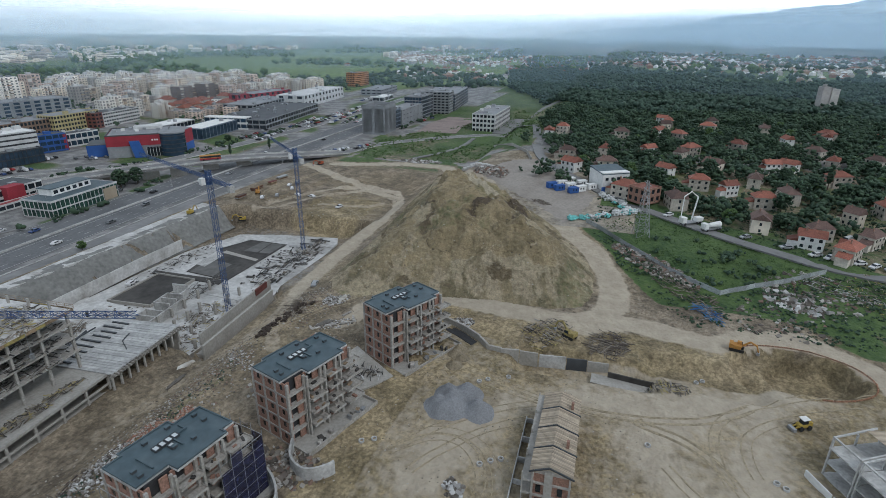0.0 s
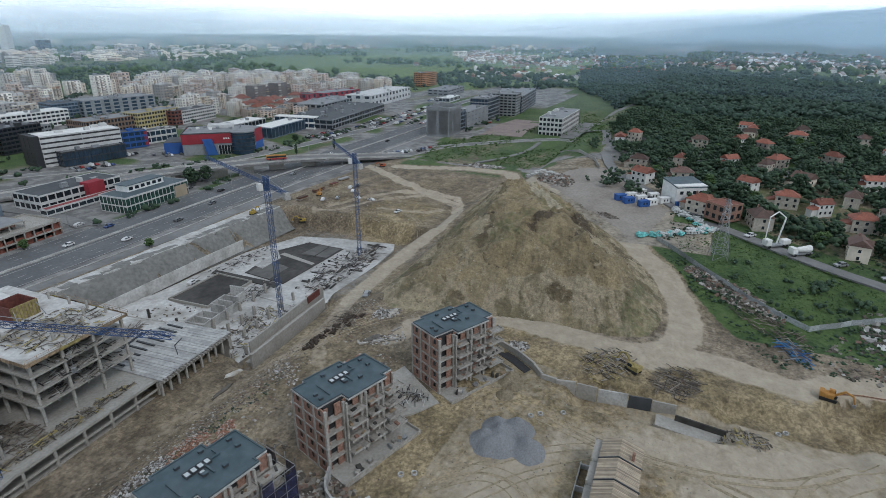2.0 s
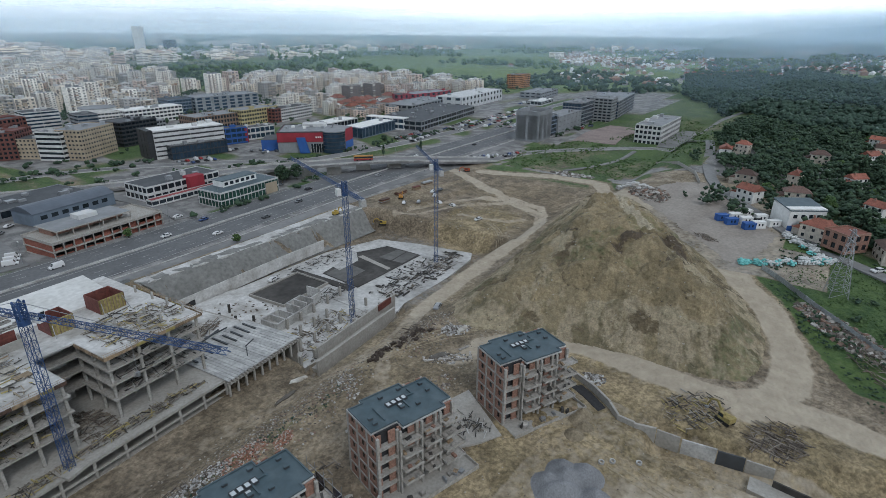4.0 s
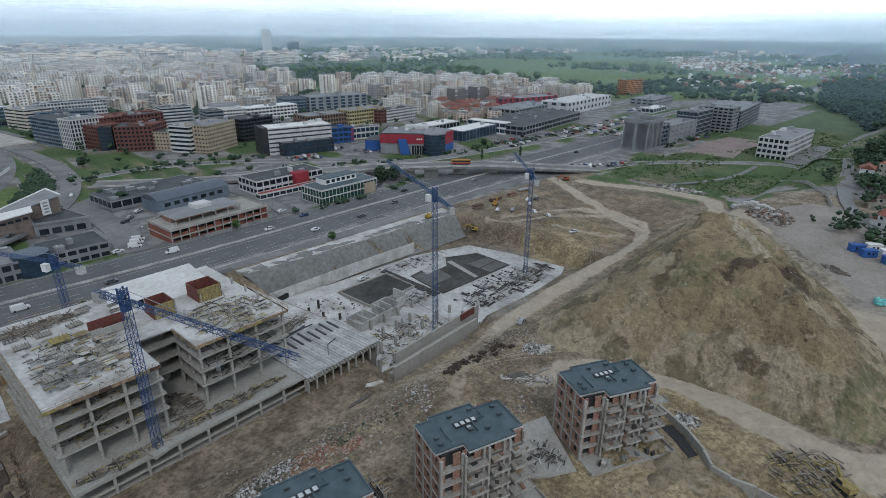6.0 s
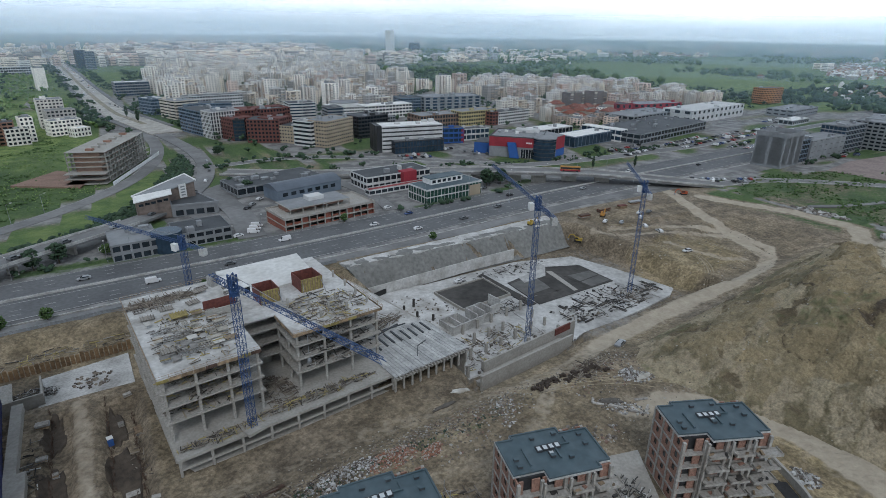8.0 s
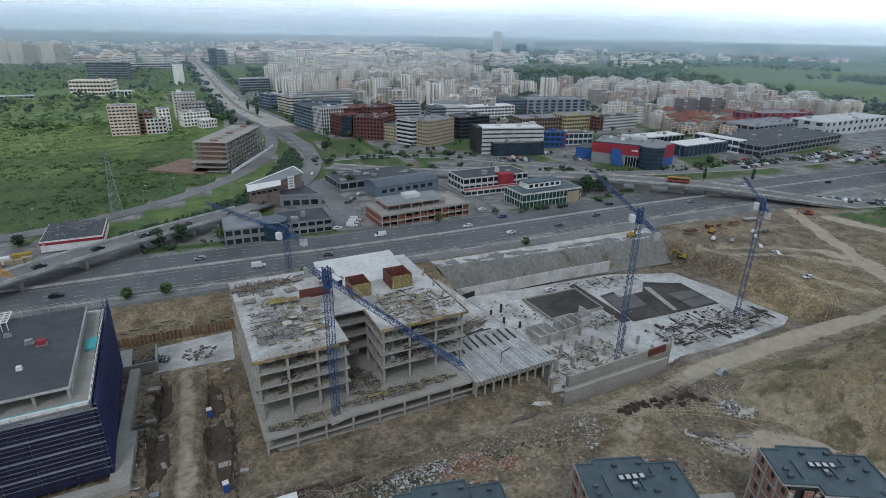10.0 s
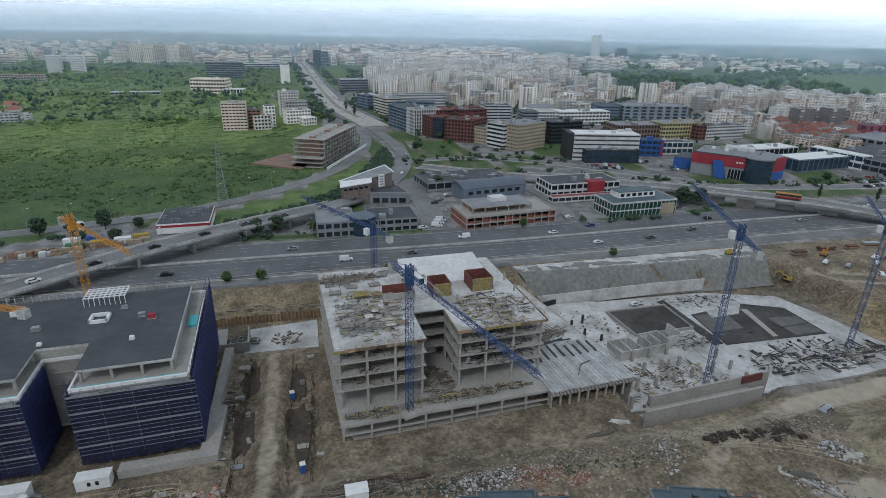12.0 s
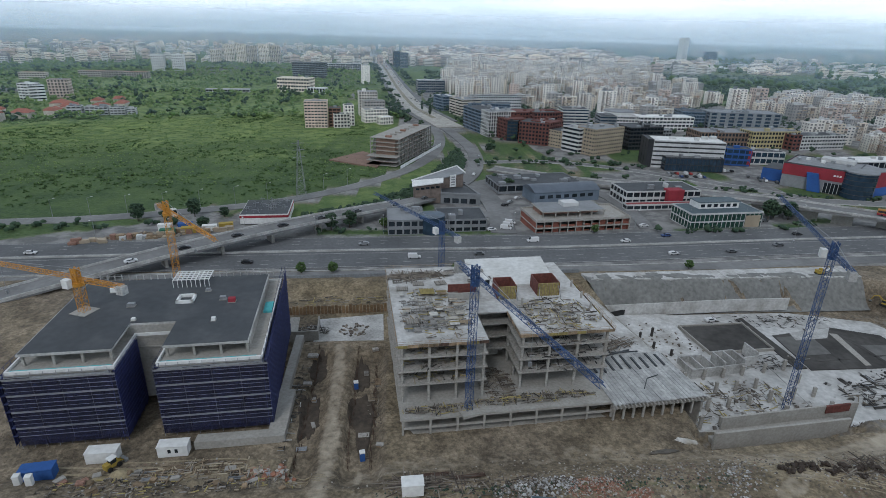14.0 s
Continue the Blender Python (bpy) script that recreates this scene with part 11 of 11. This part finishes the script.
# ---- litter round the apartment blocks ----
debris("yard_litter", "boards, blocks and plastic round the apartment blocks", (66, 54, 5, 9, 0), 260, (0.2, 1.4), MIX_RUBBLE, seed=211, heap=0.2)
debris("yard_litter", "timber and props round the netted apartment block", (60, 70, 14, 3, -8), 240, (0.5, 2.6), MIX_FORM, True, seed=212)
debris("yard_litter", "rubble and boards behind the apartment blocks", (96, 70, 16, 4, -14), 320, (0.15, 0.9), MIX_RUBBLE, seed=213)
debris("yard_litter", "dark props and boards on the concrete yard", (97, 53, 4, 5, 20), 90, (0.5, 2.4), MIX_SLAB, True, 0.3, 214)
debris("wall_litter", "rubble beside the retaining wall", (130, 38, 3, 3, 0), 200, (0.2, 0.8), MIX_WHITE, seed=215, heap=0.5)
debris("white_bags", "white bags and sheets on the yellow earth", (71, 22, 2.4, 1.6, 30), 60, (0.3, 1.2), MIX_WHITE, seed=216, heap=0.3)
debris("verge_rubble", "dark clods and rubble on the road verge", (70, 88, 46, 4, 3), 900, (0.1, 0.45), MIX_RUBBLE, seed=217)
debris("verge_rubble", "dark clods along the basement track", (120, 88, 18, 6, 8), 500, (0.1, 0.45), STONES, seed=218)
debris("verge_rubble", "broken slabs and planks on the road verge", (44, 86, 20, 3, 3), 160, (0.5, 2.4), MIX_DARK, True, seed=219)

# ---- stores of material in front of the netted building ----
random.seed(97)
for k in range(22):
    x, y = rnd(-42, 4), rnd(88, 97)
    w, d, h = rnd(0.9, 2.6), rnd(0.6, 1.3), rnd(0.3, 1.1)
    st = thing("material_stack", "stack of boards, blocks or pallets on bare earth", "material stack", (x, y, rough_land(x, y)), rnd(-30, 60), "material stacks")
    m_ = random.choice((TIMBER, TIMBER, RUBBLE, BRICK, CONCRETE, STEEL))
    for j in range(4):
        part("layer", Shape().box(-w / 2 + rnd(0, 0.2), w / 2 - rnd(0, 0.2), -d / 2, d / 2, j * h / 4, (j + 0.85) * h / 4), m_, st)
clump_heap("earth_hump", "low heap of brown earth beside the netted building", -2, 97.5, 5, 2.5, 1.2, mat("loose_earth", (0.22, 0.18, 0.12)), 4, 15)
clump_heap("earth_hump", "low heap of reddish earth beside stacked boards", -12, 91, 4, 2.5, 1.1, mat("loose_earth", (0.22, 0.18, 0.12)), 4, 16)
debris("pallet_litter", "broken boards and blocks on bare earth", (-18, 91, 24, 5, 2), 420, (0.2, 1.6), MIX_FORM, True, seed=231)
debris("pallet_litter", "crumbled brick and stone on bare earth", (-14, 94, 24, 6, 2), 500, (0.1, 0.5), MIX_RUBBLE, seed=232)

# ---- tyre marks pressed into the earth ----
RUT_PALE = mat("dry_tyre_mark", (0.315, 0.262, 0.175), vary=0.3, fine=1.5, coarse=0.3)


def tyre_marks(label, lines, material, seed):
    """Pairs of narrow pressed strips that wander along lines of points."""
    rg = random.Random(seed)
    sh = Shape()
    for pts, n, reach in lines:
        fine = dense(smooth_line(pts, 3), 1.6)
        for _ in range(n):
            i0 = rg.randint(0, max(0, len(fine) // 3))
            i1 = rg.randint(2 * len(fine) // 3, len(fine))
            off, ph = rg.uniform(-reach, reach), rg.uniform(0, 50)
            for side in (-0.95, 0.95):
                line = []
                for k in range(i0, i1):
                    a, b = Vector(fine[max(k - 1, 0)]), Vector(fine[min(k + 1, len(fine) - 1)])
                    d = (b - a).normalized()
                    s = off + side + 2.0 * noise.noise(Vector((k * 0.04, ph, 0)))
                    x, y = fine[k][0] - d.y * s, fine[k][1] + d.x * s
                    line.append((x, y, rough_land(x, y)))
                if len(line) > 3:
                    r = ribbon(line, rg.uniform(0.16, 0.34), 0.07, 0.3)
                    sh.add(r.v, r.f)
    return solid("tyre_marks", sh, material, label, "tyre marks", "stuff")


YARD_RUNS = [([(104, 4), (98, 14), (90, 24), (80, 31), (72, 36)], 2, 4), ([(106, -16), (100, -4), (97, -20), (84, -28), (66, -30)], 2, 4), ([(120, -34), (108, -22), (103, -6), (104, 10), (108, 24)], 2, 4), ([(76, 38), (84, 30), (84, 22), (76, 16), (66, 16)], 2, 3), ([(128, -60), (122, -44), (112, -30), (100, -24), (80, -30)], 2, 4), ([(92, -16), (84, -22), (70, -36), (62, -46)], 2, 4)]
tyre_marks("pale dusty tyre marks on the yellow earth", YARD_RUNS, RUT_PALE, 302)
tyre_marks("pale tyre marks around the basin", [([(205, 108), (225, 120), (236, 136), (226, 152), (214, 150)], 3, 3), ([(262, 118), (252, 134), (256, 152), (242, 168), (224, 172)], 3, 3), ([(288, 176), (270, 180), (250, 182), (228, 180)], 3, 2)], RUT_PALE, 304)
tyre_marks("tyre marks beside the frame building", [([(12, 92), (-4, 99), (-24, 98), (-44, 99)], 3, 1.5), ([(100, 88), (112, 86), (126, 80), (136, 70)], 3, 3)], RUT_PALE, 305)

# ---- rough weeds below the fence and along the lane ----
scatter_stuff("rough_weeds", "dark green weeds and nettles among dumped litter", 1500, lambda x, y: not inside(x, y, FIELD) and near_line(x, y, FENCE) > 1.0 and x > 150 and y < (x - 160) * 0.65 - 15 and y > -100 and near_line(x, y, [(239, -5), (227, -21), (210, -40), (203, -53), (196, -65.7), (193, -81)]) > 4, (150, 262, -100, 10), (0.3, 1.0), LEAF, 321, 3, 0.4, 0.9)
debris("weed_litter", "pale slabs, sheets and timber among the weeds", (178, -58, 14, 14, 0), 240, (0.3, 1.6), MIX_RUBBLE, seed=331)
debris("weed_litter", "scattered boards among the weeds", (182, -76, 12, 8, 0), 160, (0.5, 2.6), MIX_FORM, True, seed=332)

# ---- storage yard beside the overpass ramp ----
random.seed(103)
for k in range(30):
    x = -108 + k * 2.0 + rnd(-0.6, 0.6)
    y = 228 + (x + 108) * 0.32 + rnd(-2.2, 2.6)
    if near_line(x, y, [p[:2] for p in RAMP]) < 7.5:
        continue
    w, d, h = rnd(2.0, 4.2), rnd(1.6, 2.4), rnd(1.0, 2.6)
    st = thing("goods_stack", "stack of sheeted goods on the storage yard", "goods stack", (x, y, land(x, y)), rnd(5, 25), "stored goods")
    m_ = random.choice((TIMBER, BEIGE, WOOD, SACK, BRICK, WOOD, TIMBER))
    for j in range(3):
        part("layer", Shape().box(-w / 2 + rnd(0, 0.3), w / 2 - rnd(0, 0.3), -d / 2, d / 2, j * h / 3, (j + 0.9) * h / 3), m_, st)

# ---- plant on the netted building's roof ----
for x, y, w, d, h, m_, lab in ((-14.4, 130.8, 1.6, 1.2, 1.1, RED, "red machine on the dark felt roof"), (-16.9, 132.1, 1.4, 1.0, 0.9, STEEL, "grey machine on the dark felt roof"), (-37.5, 129.1, 1.6, 1.2, 0.8, STEEL, "grey roof unit on dark felt"), (-16, 121.4, 0.9, 0.9, 0.8, WHITE, "white roof outlet on dark felt"), (-44.7, 137, 2.2, 1.2, 1.2, WHITE, "white roof unit on dark felt"), (-22, 137, 1.2, 0.8, 0.7, STEEL, "grey roof unit on dark felt"), (-34, 122, 0.8, 0.8, 0.6, WHITE, "white roof outlet on dark felt")):
    ru = thing("roof_plant", lab, "roof unit", (x, y, 17.2), 5, "roof plant")
    part("casing", Shape().box(-w / 2, w / 2, -d / 2, d / 2, 0.12, h), m_, ru)
    part("plinth", Shape().box(-w / 2 - 0.15, w / 2 + 0.15, -d / 2 - 0.15, d / 2 + 0.15, 0, 0.12), CONCRETE, ru)

# ---- bundles of bars and panels laid in rows on the east slab ----
rb = random.Random(412)
for k in range(24):
    x, y = 157 + 46 * rb.random(), 120.5 + 14 * rb.random()
    tilt = radians(rb.choice((4, 4, 4, 94)) + rb.gauss(0, 5))
    ln, ct = rb.uniform(2.5, 7.0), rb.randint(3, 7)
    bd = thing("bar_bundle", "bundle of dark formwork bars laid on the slab", "formwork", (x, y, -13.53), 0, "formwork bundles")
    for j in range(ct):
        o = (j - ct / 2) * 0.32
        q = rb.uniform(-0.4, 0.4)
        c, si = math.cos(tilt), math.sin(tilt)
        a = (c * (q - ln / 2) - si * o, si * (q - ln / 2) + c * o, 0.12)
        b = (c * (q + ln / 2) - si * o, si * (q + ln / 2) + c * o, 0.12)
        part("bar", Shape().beam(a, b, 0.2, 0.2), STEEL if rb.random() < 0.2 else CONCRETE_DARK, bd)

# ---- pallets of wrapped stone along the track behind the mound ----
for k in range(26):
    f = k / 25
    x, y = 316 - 44 * f + rb.uniform(-1.5, 1.5), 93 - 27 * f + rb.choice((-2.2, 0, 2.2))
    pl = thing("stone_pallet", "pallet of pale wrapped stone blocks on bare earth", "pallet", (x, y, rough_land(x, y)), 31 + rb.uniform(-8, 8), "stone pallets")
    part("pallet_base", Shape().box(-1.3, 1.3, -1.0, 1.0, 0, 0.15), TIMBER, pl)
    hh = rb.uniform(1.1, 1.9)
    for j in range(3):
        e = rb.uniform(0, 0.12)
        part("block_course", Shape().box(-1.25 + e, 1.25, -0.95, 0.95 - e, 0.15 + j * hh / 3, 0.12 + (j + 1) * hh / 3), RUBBLE if rb.random() < 0.3 else ROOF_SCREED, pl)

# ---- lime, spills, puddles and broken foundations on the bare earth ----
LIME = mat("spilled_lime", (0.56, 0.545, 0.51), vary=0.3, fine=1.2, coarse=0.3, tint=(0.30, 0.27, 0.22), tint_amount=0.9, bump=0.3)
MUD = mat("wet_mud", (0.085, 0.072, 0.056), rough=0.35, vary=0.3, fine=0.8)
PIT_EARTH = mat("turned_earth", (0.06, 0.046, 0.034), vary=0.3, fine=0.9, coarse=0.2, tint=(0.105, 0.083, 0.06), tint_amount=0.6, bump=0.4)


def spill(label, x, y, rx, ry, rot, material, seed, high=0.0):
    """A ragged patch that lies on the ground."""
    sh = Shape()
    c, si = math.cos(radians(rot)), math.sin(radians(rot))
    rings, spokes = 6, 36
    verts = [(x, y, rough_land(x, y) + 0.14 + high)]
    for i in range(1, rings + 1):
        for j in range(spokes):
            a = 2 * math.pi * j / spokes
            q = i / rings * (1 + 0.55 * noise.noise(Vector((math.cos(a) * 1.6, math.sin(a) * 1.6, seed))) + 0.25 * noise.noise(Vector((math.cos(a) * 5, math.sin(a) * 5, seed + 7))))
            u, v = rx * q * math.cos(a), ry * q * math.sin(a)
            px, py = x + c * u - si * v, y + si * u + c * v
            verts.append((px, py, rough_land(px, py) + (0.26 + high * (1 - (i / rings) ** 2) if i < rings else -0.15)))
    faces = [(0, 1 + j, 1 + (j + 1) % spokes) for j in range(spokes)]
    for i in range(rings - 1):
        for j in range(spokes):
            k = (j + 1) % spokes
            a0, b0 = 1 + i * spokes, 1 + (i + 1) * spokes
            faces.append((a0 + j, b0 + j, b0 + k, a0 + k))
    sh.add(verts, faces)
    return solid("spill", sh, material, label, "spill", "stuff")


for k, (x, y, rx, ry, rot) in enumerate(((129.5, 76.8, 2.4, 1.3, -20), (90.9, 100.2, 2.4, 0.8, -20))):
    spill("white lime spilled on bare earth", x, y, rx, ry, rot, LIME, 11 + k, 0.1)
for k, (x, y, rx, ry, rot) in enumerate(((115.7, 74.4, 3.4, 1.2, -30), (100, 71, 3.0, 1.0, 20), (84, 97, 3.5, 0.8, 5))):
    spill("dark wet mud in a hollow", x, y, rx, ry, rot, MUD, 31 + k)
for k, (a, b) in enumerate((((112, 76.2), (113.6, 74.3)), ((114.4, 73.4), (116.2, 71)), ((116.8, 70), (119.2, 67)), ((112, 76.2), (113.4, 77.4)), ((121, 71.5), (124, 70.3)), ((119.2, 67), (122, 68.6)))):
    fx, fy = (a[0] + b[0]) / 2, (a[1] + b[1]) / 2
    gz = rough_land(fx, fy)
    solid("foundation_strip", Shape().wall([a, b], gz - 0.5, gz + 0.3, 0.6), RUBBLE, "broken pale foundation strip in bare earth", "foundation")
debris("white_rubble", "white rubble round broken foundations", (116.5, 71.5, 6, 2.6, -50), 220, (0.15, 0.7), MIX_WHITE, seed=404)
debris("white_rubble", "white rubble on spilled lime", (129.5, 76.8, 3.4, 2.2, -20), 160, (0.15, 0.7), MIX_WHITE, seed=405)
debris("brick_rubble", "red brick rubble beside the weeds", (71.7, 82, 3, 1.6, 20), 160, (0.15, 0.5), MIX_BRICK, seed=402, heap=0.5)
debris("white_rubble", "white rubble in a long streak", (93, 85, 7, 2.4, 58), 170, (0.15, 0.6), MIX_WHITE, seed=403)
for k, (x, y, rx, ry, rot) in enumerate(((5.0, 116, 2.6, 10, 0), (5.0, 134, 2.2, 7, -3), (18, 114, 3.0, 10, 4), (16.6, 131, 2.0, 8, 2))):
    spill("turned brown earth beside the access road", x, y, rx, ry, rot, PIT_EARTH, 51 + k)

# pattern cars that stand nowhere
for k, c in enumerate(CARS):
    if k not in used:
        for ob in list(c.children_recursive) + [c]:
            bpy.data.objects.remove(ob)
